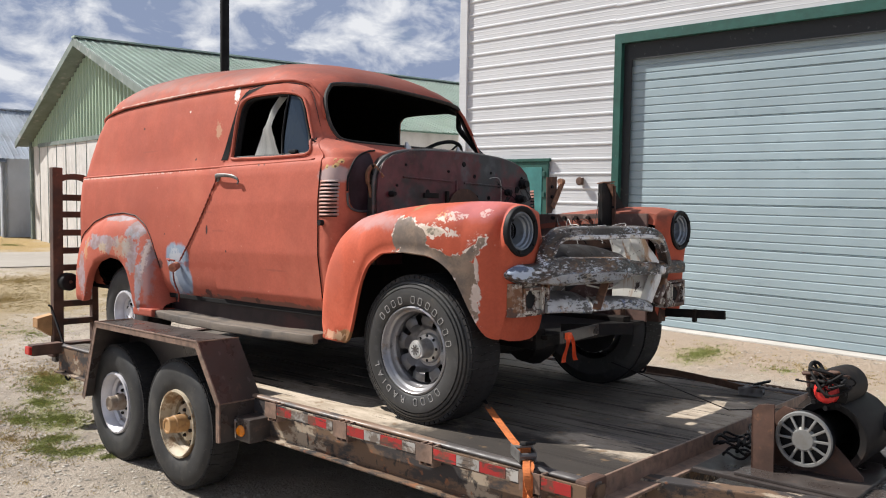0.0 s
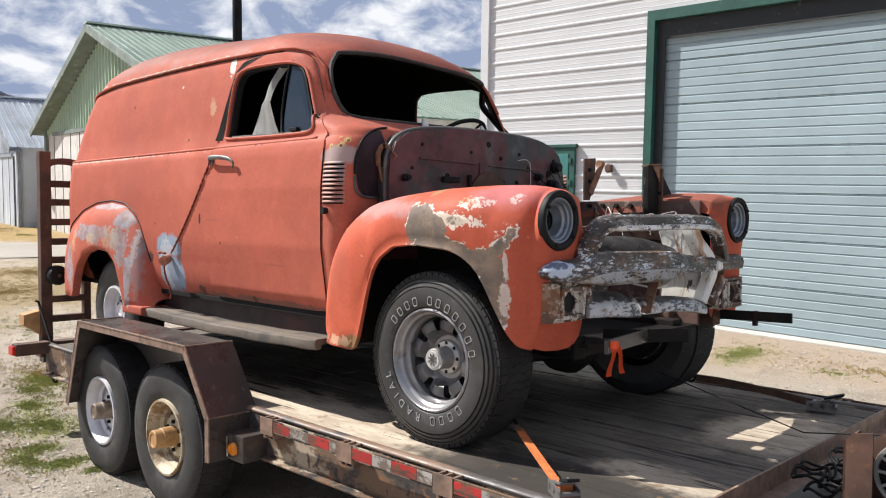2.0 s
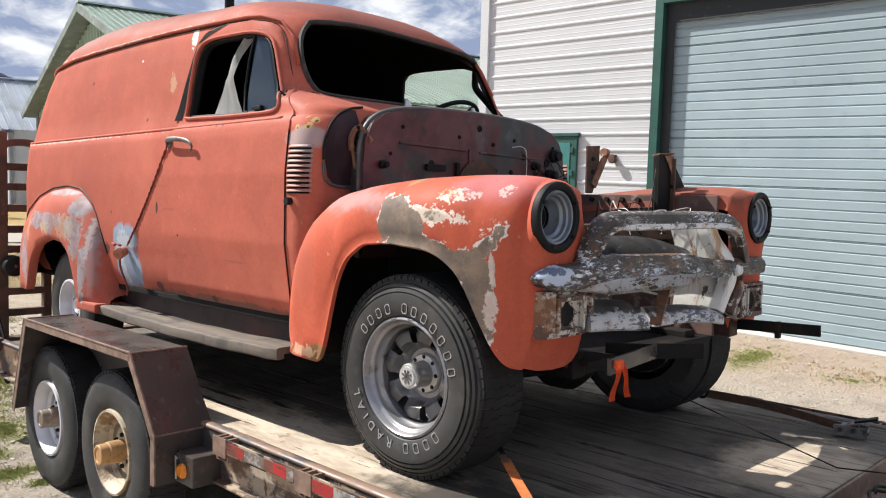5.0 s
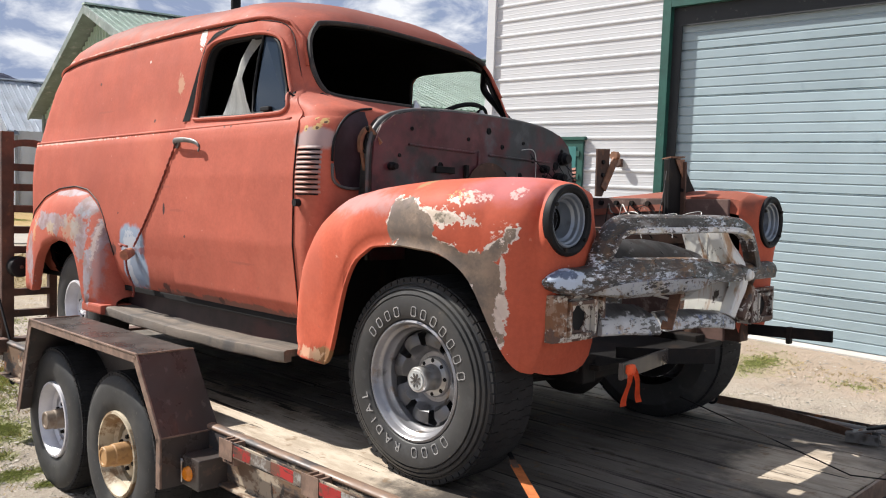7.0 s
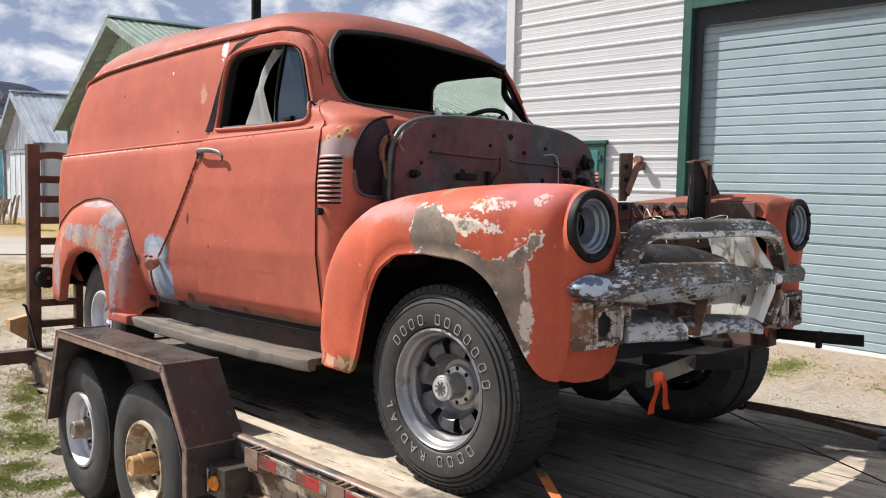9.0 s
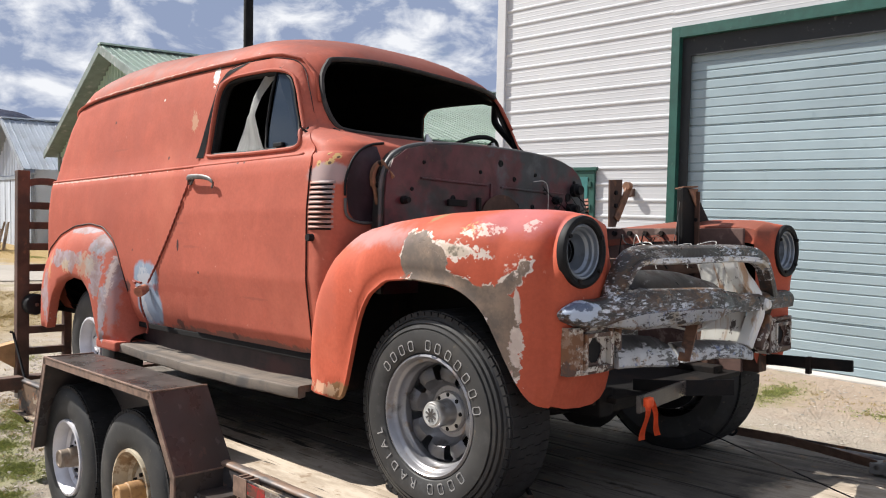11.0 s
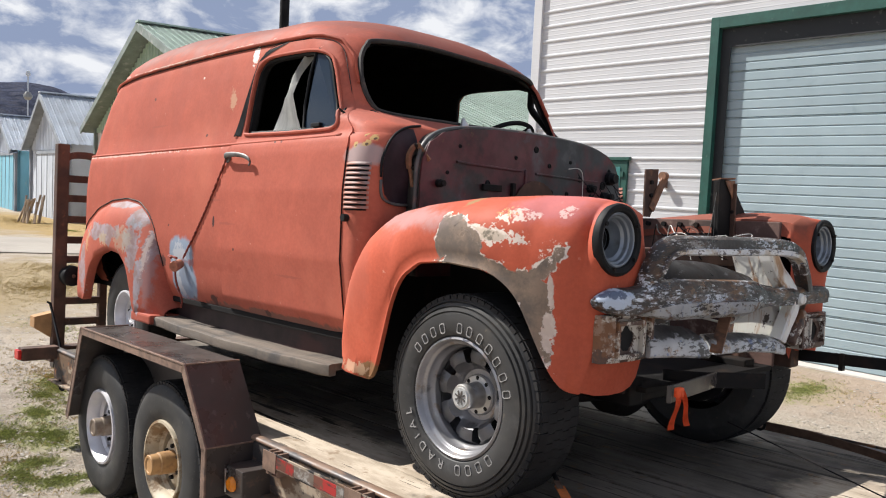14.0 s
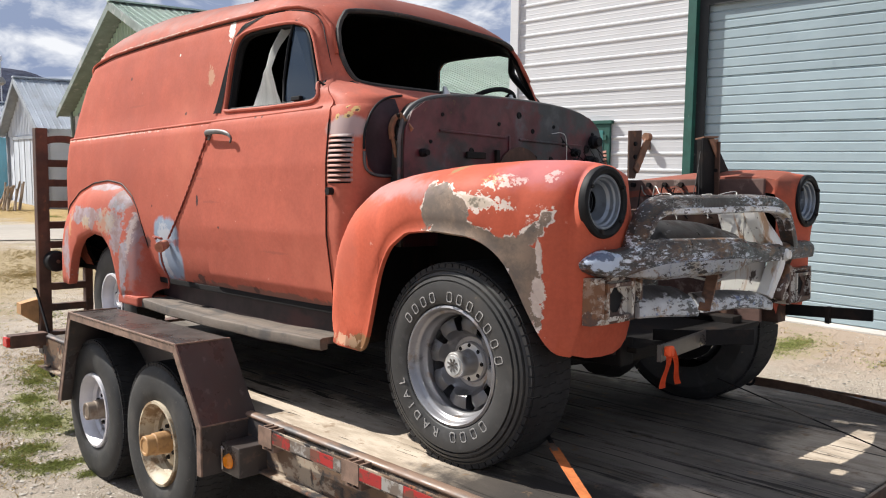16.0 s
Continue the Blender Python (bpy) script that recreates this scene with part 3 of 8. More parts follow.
m = bpy.data.materials.new("dusty_window_glass")
m.use_nodes = True
g = m.node_tree.nodes["Principled BSDF"]
g.inputs["Base Color"].default_value, g.inputs["Roughness"].default_value = (0.020, 0.032, 0.050, 1), 0.10
g.inputs["Transmission Weight"].default_value, g.inputs["IOR"].default_value = 0.15, 1.40
GLASS = m

m = Mat("ribbed_white_siding", (0.57, 0.575, 0.59), 0.5, 0, 0.3)
m.shade(0.7, 0.93, 1.04).blotch((0.60, 0.60, 0.58), 2.5, 0.55, 0.75, 0.35, stretch=(1, 1, 0.4)).shade(14, 0.97, 1.03, stretch=(0.06, 1, 8))
SIDING = m.bump(10, 0.12, 0.006, 4, (0.08, 1, 10)).done()
m = Mat("pale_blue_grey_door_steel", (0.315, 0.40, 0.435), 0.45)
m.shade(0.9, 0.92, 1.06).blotch((0.36, 0.45, 0.475), 1.6, 0.5, 0.75, 0.35).blotch((0.20, 0.27, 0.30), 5, 0.64, 0.74, 0.45, stretch=(0.6, 1, 1)).per_piece(0.94, 1.05).blotch((0.20, 0.26, 0.29), 2.4, 0.60, 0.74, 0.35, detail=8, shift=(3, 5, 1))
DOOR_STEEL = m.bump(12, 0.06, 0.004).gloss(5, 0.38, 0.55).done()
GREEN_TRIM = Mat("dark_green_trim", (0.014, 0.075, 0.058), 0.5).shade(6, 0.8, 1.2).blotch((0.10, 0.16, 0.13), 14, 0.65, 0.75, 0.6).bump(20, 0.1, 0.003).done()
TEAL_PANEL = Mat("glossy_teal_paint", (0.055, 0.20, 0.19), 0.3).shade(4, 0.8, 1.2).done()
DARK_TRIM = Mat("black_jamb_rubber", (0.016, 0.019, 0.021), 0.6).blotch((0.14, 0.14, 0.13), 18, 0.62, 0.7, 0.5).done()
CONCRETE = Mat("pale_concrete", (0.48, 0.45, 0.41), 0.9).shade(2, 0.85, 1.1).bump(30, 0.3, 0.004).done()
m = Mat("pale_green_roof_steel", (0.38, 0.47, 0.415), 0.7, 0, 0.2)
m.shade(0.5, 0.9, 1.08).blotch((0.45, 0.50, 0.45), 1.4, 0.5, 0.7, 0.4)
GREEN_ROOF = m.done()
GREEN_WALL = Mat("light_green_wall_steel", (0.36, 0.46, 0.34), 0.5).shade(0.7, 0.9, 1.08).done()
GREEN_FASCIA = Mat("grey_green_fascia", (0.17, 0.205, 0.185), 0.7).shade(2, 0.8, 1.15).blotch((0.36, 0.36, 0.34), 3, 0.54, 0.66, 0.7, detail=8).done()
GREY_FASCIA = Mat("grey_tin_trim", (0.25, 0.275, 0.31), 0.7).shade(2, 0.8, 1.15).done()
WHITE_WALL = Mat("streaked_white_boards", (0.62, 0.59, 0.56), 0.7).blotch((0.42, 0.38, 0.35), 1.4, 0.48, 0.68, 0.6, stretch=(1.5, 1, 0.25)).shade(3, 0.9, 1.06).done()
GALV = Mat("galvanised_sheet", (0.55, 0.59, 0.65), 0.7, 0.0, 0.2).blotch((0.42, 0.43, 0.46), 1.5, 0.5, 0.7, 0.6, stretch=(1, 1, 0.2)).shade(0.8, 0.9, 1.08).per_piece(0.88, 1.08).done()
BLUE_WALL = Mat("sky_blue_boards", (0.20, 0.47, 0.58), 0.65).shade(1.4, 0.85, 1.1, stretch=(2, 1, 0.3)).blotch((0.42, 0.52, 0.55), 2.5, 0.6, 0.72, 0.5).done()
TEAL_WALL = Mat("shaded_teal_wall", (0.11, 0.19, 0.19), 0.7).shade(1.5, 0.85, 1.1).done()
POLE = Mat("tarred_pole", (0.011, 0.011, 0.012), 0.85, 0, 0.1).shade(6, 0.7, 1.3).done()
# distance haze is mixed into the hill's blue-grey colour
m = Mat("hazy_wooded_hill", (0.045, 0.050, 0.072), 1.0, 0, 0.0)
m.shade(0.05, 0.6, 1.4).blotch((0.070, 0.070, 0.085), 0.09, 0.48, 0.62, 0.7).shade(0.7, 0.6, 1.4)
HILL = m.done()
m = Mat("gravel_and_dry_grass", (0.42, 0.36, 0.295), 0.95, 0, 0.1)
m.shade(0.35, 0.85, 1.12).blotch((0.24, 0.205, 0.165), 2.0, 0.48, 0.68, 0.55).blotch((0.52, 0.47, 0.40), 38, 0.56, 0.68, 0.7).blotch((0.14, 0.12, 0.10), 52, 0.60, 0.70, 0.7, shift=(3, 2, 1))
m.blotch((0.27, 0.25, 0.13), 1.1, 0.57, 0.68, 0.4, shift=(2, 7, 0))
for x, y, rx, ry in ((-5.2, -0.64, 0.40, 0.16), (-4.4, -1.04, 0.22, 0.14), (-3.8, -1.13, 0.32, 0.2), (-3.3, -1.36, 0.12, 0.14), (-2.9, -1.35, 0.10, 0.2), (-1.3, 4.85, 0.3, 0.5), (1.3, 4.0, 0.6, 0.6)):
    m.spot((S * x, S * y, 0), (S * rx, S * ry, 9), (0.27, 0.275, 0.115), 6, 0.7, 0.45, 0.75)
m.spot((S * -12.5, S * 0.4, 0), (S * 3.6, S * 4.2, 9), (0.33, 0.25, 0.13), 0.7, 0.5, 0.4, 0.75)
m.spot((S * -28.0, S * 5.5, 0), (S * 8, S * 2.2, 9), (0.36, 0.25, 0.10), 0.6, 0.5, 0.4, 0.85)
m.spot((S * 0.5, S * 5.2, 0), (S * 5, S * 0.9, 9), (0.42, 0.32, 0.24), 1.2, 0.5, 0.4, 0.7)
GROUND = m.bump(70, 1.0, 0.025, 8).bump(9, 0.6, 0.05, 6).done()
ROAD = Mat("pale_packed_road", (0.30, 0.27, 0.235), 0.9).shade(0.6, 0.9, 1.08).blotch((0.38, 0.34, 0.29), 3, 0.55, 0.7, 0.5).bump(30, 0.3, 0.01).done()
GRASS = Mat("green_grass", (0.27, 0.29, 0.095), 0.8).per_island(0.6, 1.5).done()
STRAW = Mat("dry_straw", (0.42, 0.32, 0.14), 0.85).per_island(0.6, 1.3).done()
STONE = Mat("grey_pebbles", (0.40, 0.36, 0.31), 0.9).per_island(0.5, 1.3).done()
STICK = Mat("bleached_sticks", (0.34, 0.26, 0.19), 0.9).shade(5, 0.7, 1.2).done()

YG = 0.092                      # the middle of the front sheet metal
TC = 0.08                       # the middle of the trailer

# the trailer and all it carries stand nose-up and a little over, as the yard slopes
RIG = pose(0, 0, 0, -1.3, -1.9, 0)


# ---- building blocks ----
def part(name, bm, material, parent=None, label="", smooth=False, kind="", origin=(0, 0, 0), sharp=0.6):
    """Links a bmesh, in survey units, as one mesh object under its thing."""
    base = Vector(parent["base"]) if parent is not None and "base" in parent else Vector(origin)
    bm.transform(Matrix.Scale(S, 4) @ Matrix.Translation(-base))
    me = bpy.data.meshes.new(name)
    if smooth:
        for f in bm.faces:
            f.smooth = True
        bm.edges.ensure_lookup_table()
        for e in bm.edges:
            if len(e.link_faces) == 2 and e.calc_face_angle(0) > sharp:
                e.smooth = False
    bm.to_mesh(me)
    bm.free()
    me.materials.append(material)
    ob = new(name, me)
    if parent is not None:
        ob.parent = parent
        ob["base"] = tuple(base)
    else:
        ob.location = base * S
    return tagged(ob, label, kind=kind)


def thing(name, origin, label, category, group="", kind="", rig=False):
    """An empty at the thing's base; rig: it stands on the tilted trailer."""
    ob = new(name)
    ob["base"] = tuple(origin)
    ob.empty_display_size = 0.1
    m = Matrix.Translation(Vector(origin) * S)
    ob.matrix_world = RIG @ m if rig else m
    return tagged(ob, label, category, group, kind)


def quad_strip(bm, rings, closed=False, cap=False):
    """Joins rows of points (all of one length) by quads. closed: each row is a loop."""
    rows = [[bm.verts.new(p) for p in ring] for ring in rings]
    n = len(rows[0])
    for a, b in zip(rows, rows[1:]):
        for i in range(n if closed else n - 1):
            j = (i + 1) % n
            bm.faces.new((a[i], a[j], b[j], b[i]))
    if cap:
        bm.faces.new(rows[0][::-1])
        bm.faces.new(rows[-1])
    return rows


def box(bm, x0, x1, y0, y1, z0, z1, bevel=0.0, turn=None):
    b = bmesh.new()
    bmesh.ops.create_cube(b, size=1)
    b.transform(Matrix.Translation(((x0 + x1) / 2, (y0 + y1) / 2, (z0 + z1) / 2)) @ Matrix.Diagonal((abs(x1 - x0), abs(y1 - y0), abs(z1 - z0), 1)))
    if bevel:
        bmesh.ops.bevel(b, geom=b.edges[:], offset=bevel, segments=2, profile=0.6, affect="EDGES")
    if turn:
        b.transform(turn)
    me = bpy.data.meshes.new("tmp")
    b.to_mesh(me)
    b.free()
    bm.from_mesh(me)
    bpy.data.meshes.remove(me)
    return bm


def boxes(*rows, bevel=0.004):
    bm = bmesh.new()
    for r in rows:
        box(bm, *r, bevel=bevel)
    return bm


def bar(bm, a, b, w, h, bevel=0.003, up=(0, 0, 1)):
    """A straight bar from a to b, w wide and h high."""
    a, b = Vector(a), Vector(b)
    d = (b - a).normalized()
    side = d.cross(Vector(up))
    side = side.normalized() if side.length > 1e-4 else Vector((1, 0, 0))
    top = side.cross(d)
    turn = Matrix.Translation((a + b) / 2) @ Matrix((d, side, top)).transposed().to_4x4()
    return box(bm, -(b - a).length / 2, (b - a).length / 2, -w / 2, w / 2, -h / 2, h / 2, bevel, turn)


def smooth_path(points, n):
    """Catmull-Rom through the points."""
    p = [Vector(q) for q in points]
    p = [2 * p[0] - p[1]] + p + [2 * p[-1] - p[-2]]
    out = []
    for i in range(1, len(p) - 2):
        for k in range(n):
            t = k / n
            out.append(0.5 * (2 * p[i] + (p[i + 1] - p[i - 1]) * t + (2 * p[i - 1] - 5 * p[i] + 4 * p[i + 1] - p[i + 2]) * t * t
                              + (3 * p[i] - p[i - 1] - 3 * p[i + 1] + p[i + 2]) * t ** 3))
    return out + [p[-2]]


def tube(bm, path, r, n=8, shape=None, closed=False):
    """Sweeps a round (or the given (side, up) outline) along a path."""
    path = [Vector(p) for p in path]
    rings, last = [], None
    for i, p in enumerate(path):
        if closed:
            d = path[(i + 1) % len(path)] - path[i - 1]
        else:
            d = path[min(i + 1, len(path) - 1)] - path[max(i - 1, 0)]
        d.normalize()
        ref = Vector((0, 0, 1)) if abs(d.z) < 0.95 else Vector((1, 0, 0))
        side = d.cross(ref).normalized() if last is None else (last - d * last.dot(d)).normalized()
        last = side
        up = side.cross(d)
        outline = shape or [(r * math.cos(2 * math.pi * k / n), r * math.sin(2 * math.pi * k / n)) for k in range(n)]
        rings.append([p + side * a + up * b for a, b in outline])
    if closed:
        rings.append(rings[0])
    quad_strip(bm, rings, True, not closed)
    if closed:
        bmesh.ops.remove_doubles(bm, verts=bm.verts, dist=1e-5)
    return bm


def lathe(bm, profile, n=32, m=None):
    """Turns (radius, along) round the y axis (outwards is -y)."""
    rings = []
    for k in range(n):
        a = 2 * math.pi * k / n
        rings.append([Vector((r * math.cos(a), -y, r * math.sin(a))) for r, y in profile])
    rows = [[bm.verts.new(m @ p if m else p) for p in ring] for ring in rings]
    for i in range(n):
        a, b = rows[i], rows[(i + 1) % n]
        for j in range(len(profile) - 1):
            bm.faces.new((a[j], a[j + 1], b[j + 1], b[j]))
    bmesh.ops.remove_doubles(bm, verts=bm.verts, dist=1e-5)
    return bm


def disc_y(bm, cx, cy, cz, r, n=20, depth=0.01):
    return lathe(bm, [(0, depth), (r, depth), (r, 0), (0, 0)], n, Matrix.Translation((cx, cy, cz)))


def polygon_plate(bm, outline, a, thick):
    """A plate: outline points in 3D, thickened along the vector a * thick."""
    a = Vector(a) * thick
    lo = [bm.verts.new(Vector(p)) for p in outline]
    hi = [bm.verts.new(Vector(p) + a) for p in outline]
    bm.faces.new(lo)
    bm.faces.new(hi[::-1])
    for i in range(len(lo)):
        j = (i + 1) % len(lo)
        bm.faces.new((lo[j], lo[i], hi[i], hi[j]))
    bmesh.ops.recalc_face_normals(bm, faces=bm.faces)
    return bm


def flip(bm, middle=None):
    """The mirror image across the truck's middle, or another."""
    for v in bm.verts:
        v.co.y = 2 * (YC if middle is None else middle) - v.co.y
    bmesh.ops.reverse_faces(bm, faces=bm.faces)
    return bm


def curve_of(xs, ys, soft=23):
    """A soft curve through table points."""
    fine = np.linspace(xs[0], xs[-1], 400)
    v = np.interp(fine, xs, ys)
    k = np.hanning(soft)
    v2 = np.convolve(np.pad(v, soft // 2, mode="edge"), k / k.sum(), "valid")
    return lambda x: float(np.interp(x, fine, v2))


# ---- the truck's shell: level by level, an outline with rounded corners ----
LEVEL = np.array([
    # z, half width, front x, rear x, front corner, rear corner
    (1.115, 0.845, -0.66, -4.02, 0.1, 0.3), (1.2, 0.89, -0.65, -4.08, 0.1, 0.3), (1.45, 0.925, -0.64, -4.17, 0.1, 0.32),
    (1.75, 0.925, -0.63, -4.19, 0.1, 0.34), (1.93, 0.908, -0.62, -4.19, 0.12, 0.34), (1.985, 0.895, -0.63, -4.19, 0.13, 0.34),
    (2, 0.875, -0.64, -4.185, 0.14, 0.34), (2.04, 0.865, -0.66, -4.18, 0.16, 0.34), (2.085, 0.855, -0.76, -4.17, 0.18, 0.34),
    (2.12, 0.85, -0.87, -4.16, 0.19, 0.34), (2.2, 0.84, -0.9, -4.13, 0.2, 0.36), (2.32, 0.822, -0.95, -4.08, 0.21, 0.38),
    (2.42, 0.802, -1, -4.01, 0.24, 0.40), (2.47, 0.785, -1.03, -3.96, 0.28, 0.40), (2.52, 0.745, -1.09, -3.90, 0.34, 0.40),
    (2.56, 0.685, -1.16, -3.82, 0.38, 0.40), (2.6, 0.60, -1.27, -3.72, 0.40, 0.38), (2.64, 0.48, -1.42, -3.5, 0.38, 0.36),
    (2.67, 0.38, -1.58, -3.34, 0.34, 0.3), (2.69, 0.25, -1.78, -3.12, 0.24, 0.22), (2.7, 0.12, -2.05, -2.85, 0.1, 0.1)])


def level(z):
    return [float(np.interp(z, LEVEL[:, 0], LEVEL[:, k])) for k in range(1, 6)]


def bow(x, z):
    """The roof's long arch, flatter towards the tail."""
    reach = 2.2 if x < -2.5 else 1.75
    crown = 0.06 * max(0.0, min(1.0, (z - 2.46) / 0.14)) * max(0.0, min(1.0, (-2.0 - x) / 0.9))
    return max(0.0, min(1.0, (z - 2.05) / 0.45)) * 0.066 * max(-0.4, 1 - ((x + 2.5) / reach) ** 2) + crown


FAR_IN, FAR_MORE = 0.16, 0.04


def far_corner(z, w, rf):
    """The far flank stands closer in than the near one, with a rounder corner: its half width and corner."""
    k = max(0.0, min(1.0, (2.66 - z) / 0.12))
    return w - FAR_IN * k, min(rf + FAR_MORE * k, w * 0.9)


def outline(z, nside=200, nfront=84, ncorner=28):
    w, xf, xr, rf, rr = level(z)
    rf, rr = min(rf, w * 0.95), min(rr, w * 0.95)
    wf, rg = far_corner(z, w, rf)
    pts = []

    def corner(cx, cy, r, a0):
        for k in range(ncorner):
            a = a0 + (math.pi / 2) * k / (ncorner - 1)
            pts.append((cx + r * math.cos(a), cy + r * math.sin(a)))

    def straight(a, b, n):
        for k in range(1, n):
            t = k / n
            pts.append((a[0] + (b[0] - a[0]) * t, a[1] + (b[1] - a[1]) * t))

    corner(xr + rr, -w + rr, rr, math.pi)
    straight((xr + rr, -w), (xf - rf, -w), nside)
    corner(xf - rf, -w + rf, rf, -math.pi / 2)
    straight((xf, -w + rf), (xf, wf - rg), nfront)
    corner(xf - rg, wf - rg, rg, 0)
    straight((xf - rg, wf), (xr + rr, wf), nside)
    corner(xr + rr, wf - rr, rr, math.pi / 2)
    straight((xr, wf - rr), (xr, -w + rr), 24)
    return pts


def side_y(x, z, far=False):
    """The near flank's y at a place (x, z), or the far one's."""
    w, xf, xr, rf, rr = level(z)
    if far:
        w, rf = far_corner(z, w, rf)
    y = -w
    if x > xf - rf:
        d = min(1.0, (x - (xf - rf)) / rf)
        y = -w + rf * (1 - math.sqrt(max(0, 1 - d * d)))
    elif x < xr + rr:
        d = min(1.0, ((xr + rr) - x) / rr)
        y = -w + rr * (1 - math.sqrt(max(0, 1 - d * d)))
    return YC - y if far else y + YC


def flank(x, z, out=0.0, far=False):
    """A point on a flank as it stands, arch included."""
    return Vector((x, side_y(x, z, far) + (out if far else -out), z + bow(x, z)))


def polygon_sdf(poly, soft=0.0):
    p = [Vector(q) for q in poly]

    def f(x, z):
        q, best, inside = Vector((x, z)), 9e9, False
        for i in range(len(p)):
            a, b = p[i], p[(i + 1) % len(p)]
            t = max(0.0, min(1.0, (q - a).dot(b - a) / (b - a).length_squared))
            best = min(best, (q - (a + (b - a) * t)).length)
            if (a.y > z) != (b.y > z) and x < (b.x - a.x) * (z - a.y) / (b.y - a.y) + a.x:
                inside = not inside
        return (-best if inside else best) - soft
    return f


def round_poly(points, n=5):
    """Rounds a closed outline by Catmull-Rom."""
    p = [Vector((a, b, 0)) for a, b in points]
    m = len(p)
    out = []
    for i in range(m):
        a, b, c, d = p[i - 1], p[i], p[(i + 1) % m], p[(i + 2) % m]
        for k in range(n):
            t = k / n
            v = 0.5 * (2 * b + (c - a) * t + (2 * a - 5 * b + 4 * c - d) * t * t + (3 * b - a - 3 * c + d) * t ** 3)
            out.append((v.x, v.y))
    return out


SIDE_WINDOW = [(-1.745, 2.07), (-1.725, 2.04), (-1.60, 2.035), (-1.35, 2.028), (-1.08, 2.026), (-0.95, 2.03), (-0.922, 2.06), (-0.955, 2.12), (-1.005, 2.225),
               (-1.055, 2.32), (-1.11, 2.37), (-1.22, 2.392), (-1.40, 2.395), (-1.57, 2.392), (-1.66, 2.378), (-1.705, 2.345), (-1.728, 2.27)]
HALF = [(0.3, 2.105), (0.60, 2.105), (0.68, 2.118), (0.715, 2.155), (0.728, 2.22), (0.722, 2.30), (0.70, 2.365), (0.655, 2.425), (0.59, 2.455), (0.3, 2.478)]
FAR_HALF = [(0.27, 2.105), (0.53, 2.105), (0.60, 2.118), (0.635, 2.155), (0.65, 2.22), (0.648, 2.30), (0.63, 2.355), (0.59, 2.40), (0.53, 2.425), (0.27, 2.452)]
SHIELD = [(0, 2.105)] + FAR_HALF + [(0, 2.468)] + [(-y, z) for y, z in HALF[::-1]]
FAR_WINDOW = [(x - (0.07 if x < -1.5 else 0), z + (0.022 if z > 2.3 else 0)) for x, z in SIDE_WINDOW]
win_sdf = polygon_sdf(SIDE_WINDOW)
far_win_sdf = polygon_sdf(FAR_WINDOW)
shield_sdf = polygon_sdf(SHIELD)


def snapped(f, a, b, cell):
    """Moves a place near the edge of f onto it; returns the place and whether it is inside."""
    d = f(a, b)
    if abs(d) < cell:
        e = 0.002
        ga, gb = (f(a + e, b) - f(a - e, b)) / (2 * e), (f(a, b + e) - f(a, b - e)) / (2 * e)
        n = math.hypot(ga, gb) or 1.0
        return a - d * ga / n, b - d * gb / n, 0
    return a, b, (-1 if d < 0 else 1)


def front_x(y, z):
    """The shell's front, x at a place (y, z)."""
    w, xf, xr, rf, rr = level(z)
    if y > 0:
        w, rf = far_corner(z, w, rf)
    d = max(0.0, abs(y) - (w - rf)) / rf
    return xf - rf * (1 - math.sqrt(max(0.0, 1 - min(1, d) ** 2)))


def shell():
    bm = bmesh.new()
    zs = sorted(set(np.round(np.concatenate([[1.115, 1.13], np.arange(1.16, 2.0, 0.06), np.arange(1.985, 2.50, 0.0165), np.arange(2.50, 2.70, 0.02), [2.70]]), 4)))
    rows, marks = [], []
    for z in zs:
        row, mark = [], []
        for x, y in outline(z):
            px, py, pz, flag = x, y, z, 1
            if z > 1.95 and z < 2.52:
                w, xf, xr, rf, rr = level(z)
                rc = far_corner(z, w, rf)[1] if y > 0 else rf
                ds = shield_sdf(y, z) if x > xf - rc - 0.001 and x > -1.28 else 9.0
                side_sdf = far_win_sdf if y > 0 else win_sdf
                dw = side_sdf(x, z) if abs(y) > 0.5 and -1.9 < x < -0.85 else 9.0
                if ds < dw:
                    py, pz, flag = snapped(shield_sdf, y, z, 0.012)
                    if flag == 0:
                        px = front_x(py, pz)
                elif dw < 9.0:
                    px, pz, flag = snapped(side_sdf, x, z, 0.012)
                    if flag == 0:
                        py = side_y(px, pz, y > 0) - YC
            row.append(bm.verts.new((px, py + YC, pz + bow(px, pz))))
            mark.append(flag)
        rows.append(row)
        marks.append(mark)
    n = len(rows[0])
    for a in range(len(rows) - 1):
        for i in range(n):
            j = (i + 1) % n
            if marks[a][i] + marks[a][j] + marks[a + 1][i] + marks[a + 1][j] < 0 or min(marks[a][i], marks[a][j], marks[a + 1][i], marks[a + 1][j]) < 0:
                continue
            if marks[a][i] == marks[a][j] == marks[a + 1][i] == marks[a + 1][j] == 0:
                continue
            mid = (rows[a][i].co + rows[a + 1][j].co) / 2
            if -3.64 < mid.x < -2.80 and mid.z < 1.48 and abs(mid.y - YC) > 0.8:
                continue
            bm.faces.new((rows[a][i], rows[a][j], rows[a + 1][j], rows[a + 1][i]))
    bm.faces.new(rows[-1])
    bmesh.ops.delete(bm, geom=[v for v in bm.verts if not v.link_faces], context="VERTS")
    bmesh.ops.remove_doubles(bm, verts=bm.verts, dist=0.0008)
    bmesh.ops.recalc_face_normals(bm, faces=bm.faces)
    return bm


def loop_on_flank(points, out=0.0, far=False):
    return [flank(x, z, out, far) for x, z in points]


